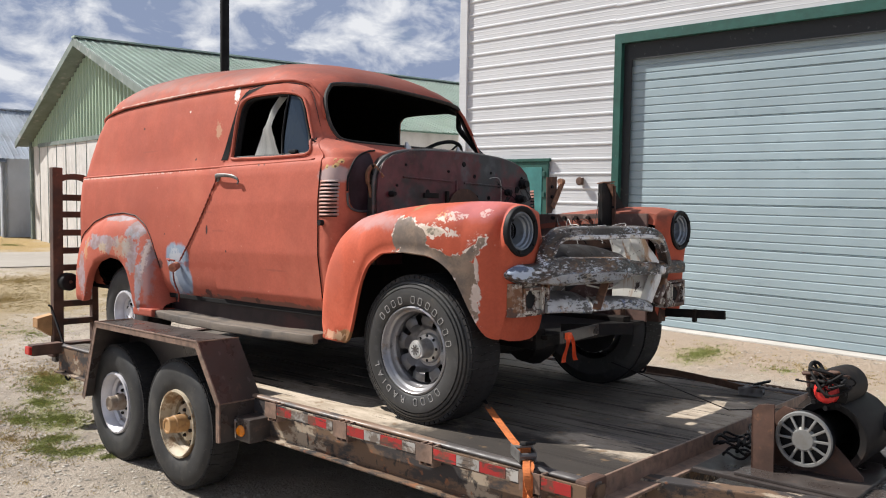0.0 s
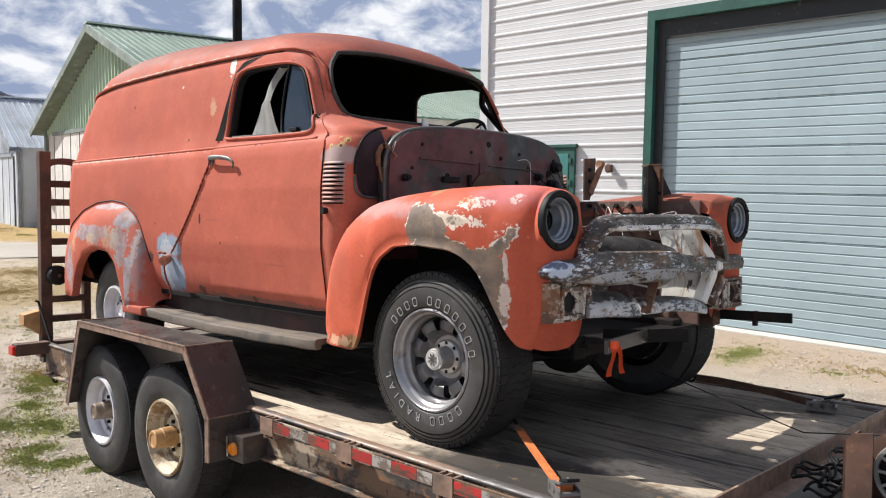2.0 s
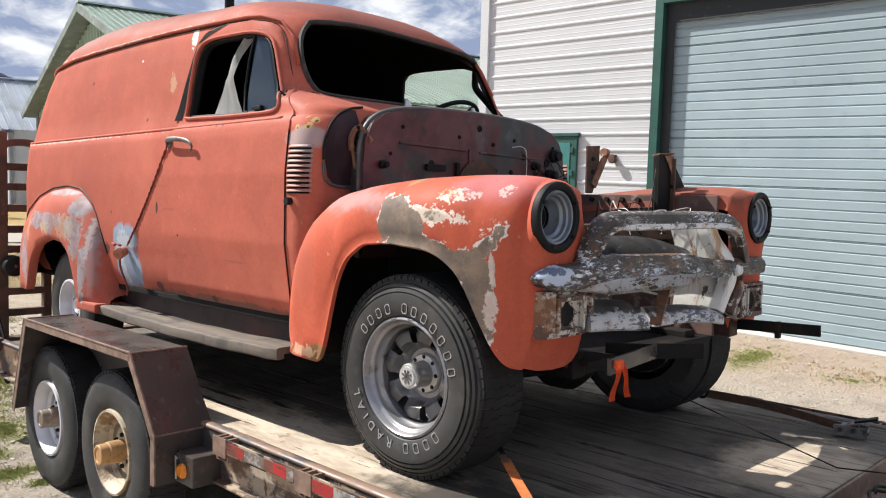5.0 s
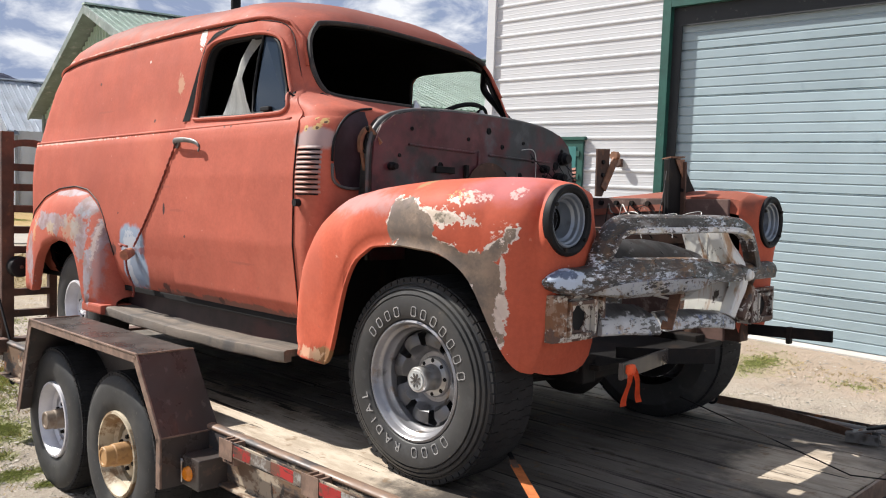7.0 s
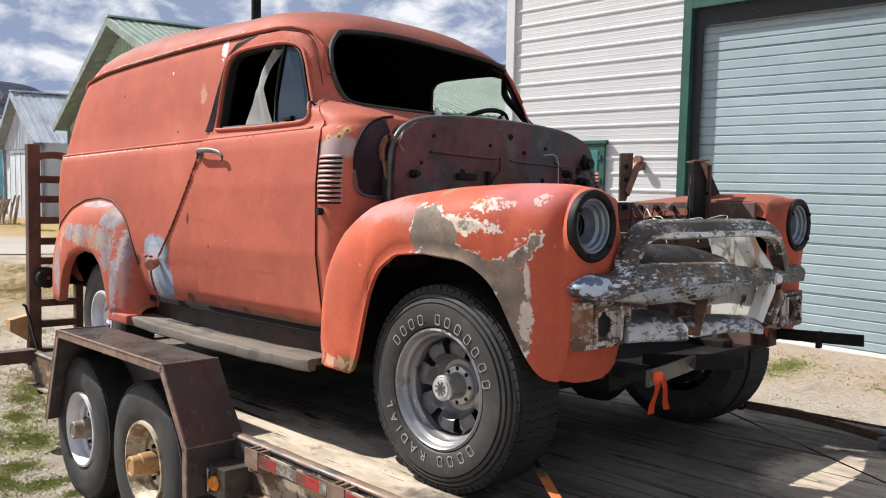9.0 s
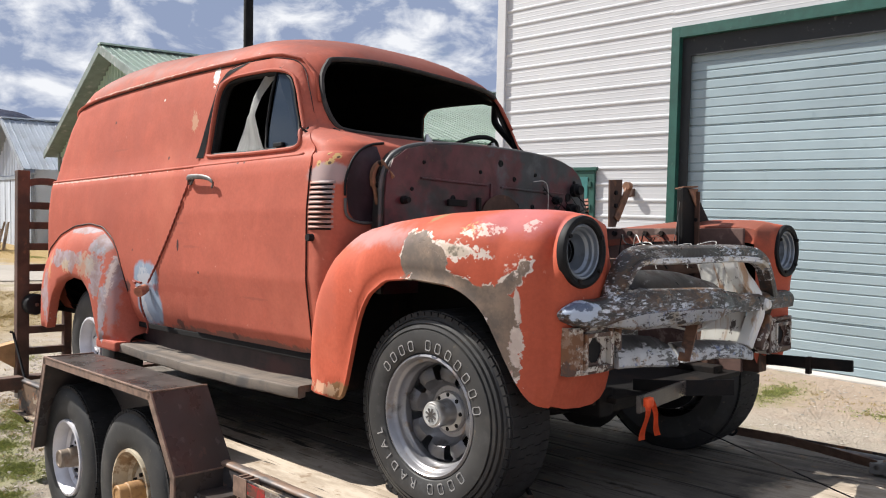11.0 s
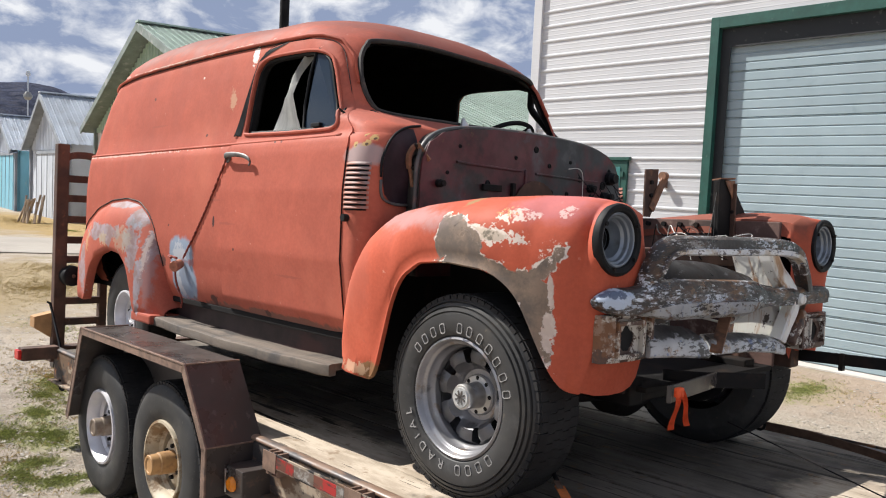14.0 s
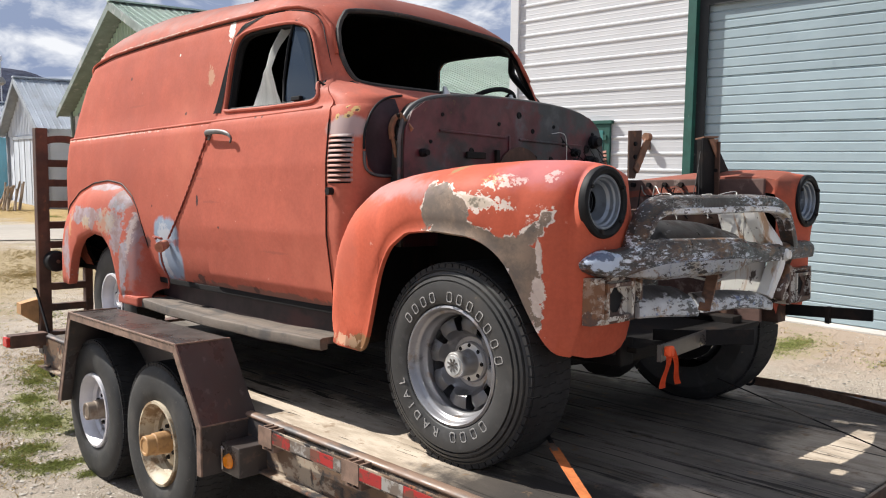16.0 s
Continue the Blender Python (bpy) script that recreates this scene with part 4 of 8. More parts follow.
def door_skin(far=False):
    """The door's outer sheet: a 5 mm proud copy of the flank, with its window."""
    edge = [(-1.88, 1.17), (-1.86, 1.135), (-1.5, 1.132), (-0.9, 1.132), (-0.80, 1.14), (-0.785, 1.22), (-0.785, 1.6), (-0.785, 1.96), (-0.80, 2.02), (-0.85, 2.06), (-0.905, 2.11),
            (-0.968, 2.23), (-1.025, 2.33), (-1.075, 2.40), (-1.13, 2.432), (-1.25, 2.448), (-1.5, 2.45), (-1.63, 2.438), (-1.71, 2.385), (-1.76, 2.28), (-1.79, 2.10), (-1.82, 2.0), (-1.88, 1.95), (-1.89, 1.55)]
    f = polygon_sdf(edge)
    bm = bmesh.new()
    xs, zs = np.arange(-1.92, -0.75, 0.0158), np.arange(1.12, 2.50, 0.0158)
    grid, mark = [], []
    for z in zs:
        row, mk = [], []
        for x in xs:
            a, b, s = snapped(f, x, z, 0.0115)
            h = 1
            if s <= 0 and b > 1.98:
                a2, b2, h = snapped(far_win_sdf if far else win_sdf, a, b, 0.0115) if s < 0 else (a, b, 1)
                a, b = a2, b2
            ok = s <= 0 and h >= 0
            row.append(bm.verts.new(flank(a, b, 0.007, far)) if ok else None)
            mk.append(2 if s == 0 else (1 if h == 0 else 0))
        grid.append(row)
        mark.append(mk)
    for i in range(len(zs) - 1):
        for j in range(len(xs) - 1):
            q = (grid[i][j], grid[i][j + 1], grid[i + 1][j + 1], grid[i + 1][j])
            if all(q) and not all(v == 1 for v in (mark[i][j], mark[i][j + 1], mark[i + 1][j + 1], mark[i + 1][j])) \
                    and not all(v == 2 for v in (mark[i][j], mark[i][j + 1], mark[i + 1][j + 1], mark[i + 1][j])):
                bm.faces.new(q)
    bmesh.ops.delete(bm, geom=[v for v in bm.verts if not v.link_faces], context="VERTS")
    # a returned edge, so that the gap reads as depth
    rim = [e for e in bm.edges if len(e.link_faces) == 1]
    got = bmesh.ops.extrude_edge_only(bm, edges=rim)
    for v in (g for g in got["geom"] if isinstance(g, bmesh.types.BMVert)):
        v.co.y += -0.016 if far else 0.016
    bmesh.ops.recalc_face_normals(bm, faces=bm.faces)
    return bm, edge


# front fender tables along the truck
F_OUT = curve_of([-0.77, -0.74, -0.68, -0.5, -0.2, 0.0, 0.12, 0.22, 0.30, 0.35, 0.38, 0.40, 0.415, 0.425, 0.45],
                 [-0.885, -0.91, -0.935, -0.95, -0.95, -0.945, -0.935, -0.912, -0.884, -0.861, -0.845, -0.830, -0.814, -0.80, -0.76], 7)
F_TOP = curve_of([-0.77, -0.755, -0.73, -0.69, -0.63, -0.52, -0.38, -0.07, 0.2, 0.33, 0.40, 0.45], [1.25, 1.38, 1.46, 1.54, 1.62, 1.68, 1.705, 1.735, 1.745, 1.742, 1.735, 1.722])
F_LIP = curve_of([-0.77, -0.49, -0.465, -0.444, -0.386, -0.364, -0.323, -0.224, -0.086, 0.0, 0.096, 0.144, 0.191, 0.23, 0.265, 0.301, 0.347, 0.385, 0.45],
                 [0.995, 0.995, 1.03, 1.10, 1.309, 1.355, 1.417, 1.477, 1.489, 1.482, 1.474, 1.457, 1.427, 1.391, 1.326, 1.248, 1.152, 1.10, 1.085])
LAMP = Vector((0.475, -0.692, 1.60))


def front_fender():
    bm = bmesh.new()
    xs = np.concatenate([np.linspace(-0.77, -0.50, 14), np.linspace(-0.49, -0.40, 12), np.linspace(-0.38, 0.30, 32), np.linspace(0.315, 0.40, 9), np.linspace(0.405, 0.424, 6)])
    rings = []
    for x in xs:
        yo, zt, zl = F_OUT(x), F_TOP(x), F_LIP(x)
        yi = -0.49 if x < 0.1 else -0.49 - 0.02 * min(1, (x - 0.1) / 0.3)
        ring = [Vector((x, yo + 0.022, zl + 0.004)), Vector((x, yo + 0.010, zl)), Vector((x, yo + 0.002, zl + 0.006))]
        rz, ry = min(0.27, max(0.05, (zt - zl) * 0.62)), min(0.30, -0.02 + (yi - yo) * 0.62)
        z1 = zt - rz
        tuck = 0.02
        for k in range(1, 5):
            t = k / 4
            z = zl + (z1 - zl) * t
            ring.append(Vector((x, yo + tuck * (1 - t) ** 2 - 0.004 * math.sin(math.pi * t), z)))
        for k in range(1, 11):
            a = (math.pi / 2) * k / 10
            ring.append(Vector((x, yo + ry * (1 - math.cos(a) ** 0.82), z1 + rz * math.sin(a) ** 0.9)))
        ring.append(Vector((x, (yo + ry + yi) / 2, zt - 0.006)))
        ring.append(Vector((x, yi + 0.02, zt - 0.035)))
        ring.append(Vector((x, yi + 0.03, zt - 0.10)))
        rings.append(ring)
    quad_strip(bm, rings)
    # the nose: a closed outline that draws in to the lamp's seat
    end = rings[-1]
    loop = list(end) + [Vector((0.442, -0.46, 1.50)), Vector((0.442, -0.46, 1.38)), Vector((0.438, -0.462, 1.25)), Vector((0.434, -0.468, 1.17)), Vector((0.432, -0.485, 1.12)), Vector((0.43, -0.515, 1.09)), Vector((0.43, -0.56, 1.075)), Vector((0.428, -0.63, 1.072)), Vector((0.426, -0.71, 1.078))]
    nose = []
    for k, f in ((0, 0.0), (1, 0.10), (2, 0.25), (3, 0.45), (4, 0.70), (5, 1.0)):
        ring = []
        for p in loop:
            d = Vector((0, p.y - LAMP.y, p.z - LAMP.z)).normalized() * 0.114
            q = Vector((LAMP.x + 0.003, LAMP.y + d.y, LAMP.z + d.z))
            r = p.lerp(q, f)
            r.x = p.x + (q.x - p.x) * (1 - (1 - f) ** 2.0) if f else p.x
            ring.append(r)
        nose.append(ring)
    quad_strip(bm, nose, True)
    bmesh.ops.remove_doubles(bm, verts=bm.verts, dist=0.0006)
    bmesh.ops.recalc_face_normals(bm, faces=bm.faces)
    return bm


R_TOP = curve_of([-4.04, -4.02, -3.97, -3.86, -3.65, -3.4, -3.15, -2.95, -2.80, -2.70, -2.63, -2.58, -2.55], [1.10, 1.25, 1.40, 1.52, 1.62, 1.675, 1.69, 1.67, 1.60, 1.49, 1.33, 1.15, 1.04])
R_LIP = curve_of([-4.04, -3.68, -3.64, -3.60, -3.54, -3.44, -3.22, -3.02, -2.92, -2.86, -2.83, -2.80, -2.55], [1.0, 1.0, 1.06, 1.16, 1.25, 1.32, 1.37, 1.35, 1.28, 1.15, 1.04, 1.0, 1.0])
R_OUT = curve_of([-4.04, -3.98, -3.85, -3.6, -3.2, -2.9, -2.75, -2.65, -2.58, -2.55], [-0.86, -0.92, -0.97, -1.0, -1.01, -1.0, -0.985, -0.96, -0.92, -0.895])


def rear_fender():
    bm = bmesh.new()
    xs = np.concatenate([np.linspace(-4.04, -3.70, 14), np.linspace(-3.68, -3.5, 14), np.linspace(-3.46, -2.96, 18), np.linspace(-2.94, -2.80, 12), np.linspace(-2.78, -2.55, 14)])
    rings = []
    for x in xs:
        yo, zt, zl = R_OUT(x), R_TOP(x), R_LIP(x)
        zl = min(zl, zt - 0.03)
        inner = side_y(x, max(1.1, min(1.9, zt))) + 0.03
        h = zt - zl
        ring = [Vector((x, yo + 0.06, zl + 0.004)), Vector((x, yo + 0.015, zl)), Vector((x, yo + 0.004, zl + 0.006))]
        for k in range(1, 4):
            ring.append(Vector((x, yo, zl + h * 0.32 * k / 3)))
        for k in range(1, 11):
            a = (math.pi / 2) * k / 10
            ring.append(Vector((x, yo + (inner - yo) * (1 - math.cos(a)), zl + h * 0.32 + h * 0.68 * math.sin(a))))
        rings.append(ring)
    quad_strip(bm, rings)
    bmesh.ops.recalc_face_normals(bm, faces=bm.faces)
    return bm


def tyre_profile(r, w, rim):
    """(radius, along) from the inner bead over the tread to the outer bead; along is 0 at the outer face."""
    return [(rim, -w + 0.02), (rim + 0.05, -w), (r - 0.06, -w - 0.005), (r - 0.02, -w + 0.012), (r, -w + 0.035), (r + 0.002, -w / 2), (r, -0.035), (r - 0.012, -0.018),
            (r - 0.03, -0.004), (r - 0.06, 0.004), (r - 0.08, 0.006), (rim + 0.07, 0.007), (rim + 0.03, 0.0), (rim + 0.008, -0.012), (rim - 0.004, -0.02)]


def tread_blocks(bm, r, w, m, n=64, rows=5, seed=0):
    rnd = random.Random(seed)
    for i in range(n):
        for k in range(rows):
            a = 2 * math.pi * (i + 0.25 * (k % 2) + rnd.uniform(-0.05, 0.05)) / n
            y = 0.028 + (w - 0.056) * (k + 0.5) / rows
            turn = m @ Matrix.Rotation(a, 4, "Y") @ Matrix.Translation((r, y, 0))
            box(bm, -0.004, 0.0055, -w * 0.45 / rows, w * 0.45 / rows, -0.46 * 2 * math.pi * r / n, 0.46 * 2 * math.pi * r / n, 0, turn)
        # shoulder lugs
        a = 2 * math.pi * i / n
        turn = m @ Matrix.Rotation(a, 4, "Y") @ Matrix.Translation((r - 0.006, 0.022, 0))
        box(bm, -0.012, 0.0065, -0.007, 0.016, -0.40 * 2 * math.pi * r / n, 0.40 * 2 * math.pi * r / n, 0, turn)


# ---- the panel truck ----
truck = thing("panel_truck", TRUCK, "faded red vintage panel truck without hood, on a trailer", "truck", rig=True)
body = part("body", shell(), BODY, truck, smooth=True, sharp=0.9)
# near-black inner copy of the shell puts in the cab's shade
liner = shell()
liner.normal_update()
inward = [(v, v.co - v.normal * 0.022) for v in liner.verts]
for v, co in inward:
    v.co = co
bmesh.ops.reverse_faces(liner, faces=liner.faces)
part("cab_lining", liner, DARK, truck, "inner skin, black for the shade inside the cab", smooth=True)
skin = door_skin()[0]
door = part("door", skin, BODY, truck, smooth=True, sharp=0.9)
part("door_seal", tube(bmesh.new(), loop_on_flank([(-0.783, z) for z in np.linspace(1.14, 2.0, 12)], 0.003), 0.0022, 6), BLACK, door, "black rubber seal")
part("door_seal", tube(bmesh.new(), loop_on_flank([(x, z) for x, z, _ in smooth_path([(-0.94, 2.17, 0), (-0.968, 2.23, 0), (-1.02, 2.33, 0), (-1.072, 2.40, 0), (-1.13, 2.434, 0), (-1.25, 2.45, 0), (-1.5, 2.452, 0), (-1.63, 2.44, 0), (-1.712, 2.386, 0)], 4)], 0.003), 0.0022, 6), BLACK, door, "black rubber seal")
part("door_seal", tube(bmesh.new(), loop_on_flank([(x, 1.131) for x in np.linspace(-1.87, -0.80, 14)], 0.003), 0.003, 6), BLACK, door, "black rubber seal")
part("window_frame", tube(bmesh.new(), loop_on_flank(round_poly(SIDE_WINDOW, 4), 0.010), 0.009, 8, closed=True), BODY, door, smooth=True)
inner = [((x + 1.36) * 0.975 - 1.36, (z - 2.21) * 0.95 + 2.21) for x, z in SIDE_WINDOW]
part("window_rubber", tube(bmesh.new(), loop_on_flank(round_poly(inner, 4), -0.012), 0.009, 6, closed=True), BLACK, door, "black window rubber", smooth=True)
# the dark gap behind the door's upper frame
gap = bmesh.new()
quad_strip(gap, [[flank(-1.785 + 0.065 * t, 2.035 + 0.345 * t, 0.010), flank(-1.865 + 0.135 * t, 2.035 + 0.345 * t, 0.008)] for t in np.linspace(0, 1, 12)])
bmesh.ops.solidify(gap, geom=gap.faces[:], thickness=0.004)
part("door_gap", gap, BLACK, truck, "black gap behind the door frame")
gap = bmesh.new()
quad_strip(gap, [[flank(float(np.interp(t, (0, 0.35, 1), (-1.733, -1.66, -1.46))), float(np.interp(t, (0, 0.35, 1), (2.378, 2.428, 2.455))), 0.008),
                  flank(float(np.interp(t, (0, 0.35, 1), (-1.718, -1.63, -1.46))), float(np.interp(t, (0, 0.35, 1), (2.378, 2.408, 2.4505))), 0.009)] for t in np.linspace(0, 1, 14)])
bmesh.ops.solidify(gap, geom=gap.faces[:], thickness=0.004)
part("door_gap", gap, BLACK, truck, "black gap over the door frame")
# vent window
vent = [(-1.205, 2.045), (-0.945, 2.045), (-0.975, 2.115), (-1.03, 2.225), (-1.075, 2.315), (-1.125, 2.36), (-1.205, 2.378)]
vent_window = part("vent_window", tube(bmesh.new(), loop_on_flank(round_poly(vent, 3), 0.002), 0.006, 6, closed=True), BLACK, door, "small pivoting vent window", smooth=True)
pane = bmesh.new()
polygon_plate(pane, loop_on_flank(vent, -0.004), (0, 1, 0), 0.005)
part("pane", pane, GLASS, vent_window, "dusty glass pane").visible_shadow = False
part("latch", boxes((-1.13, -1.06, side_y(-1.1, 2.05) - 0.014, side_y(-1.1, 2.05) + 0.01, 2.042, 2.062)), BLACK, vent_window)
# torn sheet hanging in the side window
torn = bmesh.new()
rows = []
for k in range(15):
    t = k / 14
    x = float(np.interp(t, (0, 0.25, 0.5, 0.75, 1), (-1.585, -1.59, -1.555, -1.45, -1.325)))
    wide = float(np.interp(t, (0, 0.3, 0.5, 0.75, 1), (0.29, 0.24, 0.17, 0.08, 0.015)))
    z = 2.03 + 0.36 * t
    rows.append([Vector((x + wide * s, side_y(-1.4, z) + 0.05 + 0.03 * math.sin(4 * t + 3 * s), z + bow(-1.4, z))) for s in (0, 0.25, 0.5, 0.75, 1)])
quad_strip(torn, rows)
bmesh.ops.solidify(torn, geom=torn.faces[:], thickness=0.004)
part("torn_lining", torn, PALE, truck, "pale torn lining hanging in the side window", smooth=True)
# handle
h = bmesh.new()
hy = side_y(-1.8, 1.92) - 0.01
grip = smooth_path([(-1.83, hy + 0.01, 1.92), (-1.825, hy - 0.018, 1.926), (-1.79, hy - 0.028, 1.932), (-1.70, hy - 0.030, 1.931), (-1.62, hy - 0.028, 1.922), (-1.575, hy - 0.026, 1.908), (-1.555, hy - 0.024, 1.890), (-1.570, hy - 0.022, 1.876)], 5)
quad_strip(h, [[p + Vector((0.3 * c * k_, -0.9 * c * k_, sn * k_ * 1.25)) for c, sn in [(math.cos(a_), math.sin(a_)) for a_ in np.linspace(0, 2 * math.pi, 10, endpoint=False)]] for p, k_ in zip(grip, np.linspace(0.013, 0.0065, len(grip)))], True, True)
bmesh.ops.recalc_face_normals(h, faces=h.faces)
disc_y(h, -1.83, hy + 0.012, 1.92, 0.026, 16, 0.018)
part("door_handle", h, ALLOY_DARK, door, "chrome door handle", smooth=True)
part("far_door", door_skin(True)[0], BODY, truck, smooth=True, sharp=0.9)
# belt moulding and drip rail
belt = [flank(x, 1.992, 0.004) for x in np.linspace(-4.05, -0.86, 70)]
part("belt_moulding", tube(bmesh.new(), belt, 0.009, 6), BODY, truck, smooth=True)
part("belt_moulding", tube(bmesh.new(), [flank(p.x, 1.992, 0.004, True) for p in belt], 0.012, 6), BODY, truck, smooth=True)
for far in (True, False):
    drip = [flank(x, 2.465 - 0.035 * max(0, (-3.30 - x) / 0.45) ** 2, 0.006, far) for x in np.linspace(-3.93, -1.30, 60)]
    drip += [flank(x, z, 0.006, far) for x, z in ((-1.20, 2.462), (-1.10, 2.44), (-1.02, 2.37), (-0.95, 2.24))]
    part("drip_rail", tube(bmesh.new(), drip, 0.012, 6, [(0.014, 0.002), (0.0, 0.012), (-0.012, 0.0), (0.0, -0.008)]), BODY, truck, smooth=True)
# black line drawn as shade below the near drip rail
shadow_gap = [p + Vector((0, -0.002, -0.013)) for p in drip[:60]]
part("drip_shade", tube(bmesh.new(), shadow_gap, 0.0026, 5), BLACK, truck, "black line for the shade under the drip rail")


# windshield surround, cowl, firewall
def shield_point(y, z, out=0.0):
    w, xf, xr, rf, rr = level(z)
    if y > 0:
        w, rf = far_corner(z, w, rf)
    d = max(0.0, abs(y) - (w - rf)) / rf
    x = xf - rf * (1 - math.sqrt(max(0.0, 1 - min(1, d) ** 2)))
    return Vector((x + out, y + YC, z + bow(x, z)))


for s in (1, -1):
    # thick posts beside the windshield, black for shade and rubber, and the inner edge of the side windows
    if s == -1:
        post = smooth_path([shield_point(-y, z, -0.055) + Vector((0, 0.025, 0)) for y, z in ((0.735, 2.06), (0.752, 2.14), (0.762, 2.22), (0.755, 2.30), (0.735, 2.37), (0.69, 2.43))], 4)
    else:
        post = smooth_path([shield_point(y + 0.016, z, 0.0) for y, z in FAR_HALF[2:8]], 4)
    part("windshield_post", tube(bmesh.new(), post, 0.020, 8), DARK if s == -1 else BLACK, truck, "windshield post, black for shade and rubber", smooth=True)
    ring = loop_on_flank(round_poly(FAR_WINDOW if s == -1 else SIDE_WINDOW, 4), -0.02 if s == -1 else -0.03, s == -1)
    part("window_reveal", tube(bmesh.new(), ring, 0.010 if s == -1 else 0.022, 8, closed=True), DARK, truck, "black inner window edge", smooth=True)
part("windshield_rubber", tube(bmesh.new(), [shield_point(y, z, 0.0) for y, z in round_poly(SHIELD, 5)], 0.0125, 8, closed=True), GASKET, truck, "black windshield rubber", smooth=True)
for y in (-0.22, 0.25):
    wip = lathe(bmesh.new(), [(0, 0.035), (0.009, 0.033), (0.012, 0.018), (0.02, 0.008), (0.024, -0.012)], 12, Matrix.Translation((-0.80, y + YC, 2.105)) @ Matrix.Rotation(radians(-75), 4, "X"))
    part("wiper_pivot", wip, CHROME, truck, "dull metal wiper pivot", smooth=True)
fw = bmesh.new()
arc = [(-0.70, 1.40), (-0.70, 1.80), (-0.69, 1.90), (-0.655, 1.97), (-0.58, 2.02), (-0.45, 2.05), (-0.25, 2.065), (0, 2.07), (0.25, 2.065), (0.45, 2.05), (0.58, 2.02), (0.655, 1.97), (0.69, 1.90), (0.70, 1.80), (0.70, 1.40)]
polygon_plate(fw, [(-0.545, y + YC, z) for y, z in arc], (-1, 0, 0), 0.02)
firewall = part("firewall", fw, FIREWALL, truck, "dark red and grey bare firewall")
# rolled dark lip round the firewall, and the seat where the hood closed
lip = [(-0.575, y + YC, z) for y, z in arc]
part("cowl_lip", tube(bmesh.new(), smooth_path(lip, 4), 0.045, 8, [(0.014, 0.004), (0.006, 0.011), (-0.008, 0.011), (-0.014, 0.0), (-0.006, -0.008), (0.008, -0.007)]), COWL_BLACK, truck, "scuffed grey cowl lip", smooth=True)
band = bmesh.new()
quad_strip(band, [[Vector((x, YC + p.x, p.y)) for p in smooth_path([(y, z, 0) for y, z in arc], 4)] for x in (-0.552, -0.575, -0.66)])
bmesh.ops.solidify(band, geom=band.faces[:], thickness=0.004)
part("cowl_band", band, COWL_BLACK, truck, "scuffed grey-red cowl return", smooth=True)
for s in (1, -1):
    # dark channel where the hood's rear corner closed, its rubber seal and pale drain
    ch = bmesh.new()
    quad_strip(ch, [[Vector((front_x(-s * y, z) + 0.004, YC - s * y, z)) for y in np.linspace(0.66, 0.66 + wide, 9)]
                    for z, wide in ((1.70, 0.10), (1.715, 0.14), (1.74, 0.165), (1.80, 0.178), (1.87, 0.178), (1.92, 0.168), (1.955, 0.152), (1.985, 0.125), (2.01, 0.09), (2.03, 0.045))])
    bmesh.ops.solidify(ch, geom=ch.faces[:], thickness=0.003)
    part("cowl_hollow", ch, HOLLOW, truck, "dark hollow beside the firewall", smooth=True)
    seal = smooth_path([(front_x(-s * y, z) + 0.008, YC - s * y, z) for y, z in ((0.60, 2.052), (0.69, 2.036), (0.755, 2.008), (0.808, 1.965), (0.835, 1.915), (0.846, 1.87), (0.848, 1.81))], 5)
    part("hood_seal", tube(bmesh.new(), seal, 0.0055, 8), BLACK, truck, "black hood seal", smooth=True)
    seal = smooth_path([(front_x(-s * y, z) + 0.006, YC - s * y, z) for y, z in ((0.846, 1.80), (0.842, 1.74), (0.815, 1.712), (0.762, 1.70), (0.70, 1.70))], 5)
    part("drain_lip", tube(bmesh.new(), seal, 0.0065, 8), COWL_BLACK, truck, "scuffed pale drain lip", smooth=True)
# pressed lines, plates and holes on the firewall
det = bmesh.new()
for y0, y1, z in ((-0.50, -0.08, 1.90), (0.02, 0.5, 1.885)):
    bar(det, (-0.542, YC + y0, z), (-0.542, YC + y1, z - 0.01), 0.012, 0.010)
bar(det, (-0.542, YC - 0.05, 1.90), (-0.542, YC - 0.05, 1.70), 0.012, 0.01, up=(1, 0, 0))
part("pressing", det, FIREWALL, firewall)
rnd = random.Random(4)
for y, z, r in ((-0.48, 1.97, 0.012), (-0.30, 1.82, 0.02), (-0.12, 1.95, 0.013), (0.02, 2.0, 0.022), (0.12, 1.93, 0.016), (0.28, 1.96, 0.013), (0.36, 1.88, 0.02), (0.14, 1.80, 0.02), (0.26, 1.80, 0.018), (0.55, 1.86, 0.03), (-0.55, 1.85, 0.012), (0.45, 1.80, 0.016), (0.60, 1.94, 0.014)):
    b = bmesh.new()
    r *= 0.7
    lathe(b, [(0, 0.002), (r * 0.6, 0.002), (r * 0.7, 0.005), (r, 0.004), (r * 1.1, 0.0)], 12, Matrix.Translation((-0.545, YC + y, z)) @ Matrix.Rotation(radians(90), 4, "Z"))
    part("grommet", b, BLACK, firewall, "black grommet")
b = bmesh.new()
bar(b, (-0.535, YC - 0.34, 1.80), (-0.535, YC - 0.22, 1.80), 0.014, 0.03)
part("fitting", b, CHASSIS, firewall)
b = bmesh.new()
bar(b, (-0.535, YC - 0.14, 1.83), (-0.535, YC - 0.14, 1.76), 0.02, 0.02, up=(1, 0, 0))
part("fitting", b, CHASSIS, firewall)
b = bmesh.new()
polygon_plate(b, [(-0.538, YC + 0.02 + 0.16 * math.cos(a), 1.70 + 0.15 * max(0, math.sin(a))) for a in np.linspace(0, math.pi, 16)], (1, 0, 0), 0.006)
part("tunnel_mark", b, RUST, firewall, "rust-brown gearbox hump")
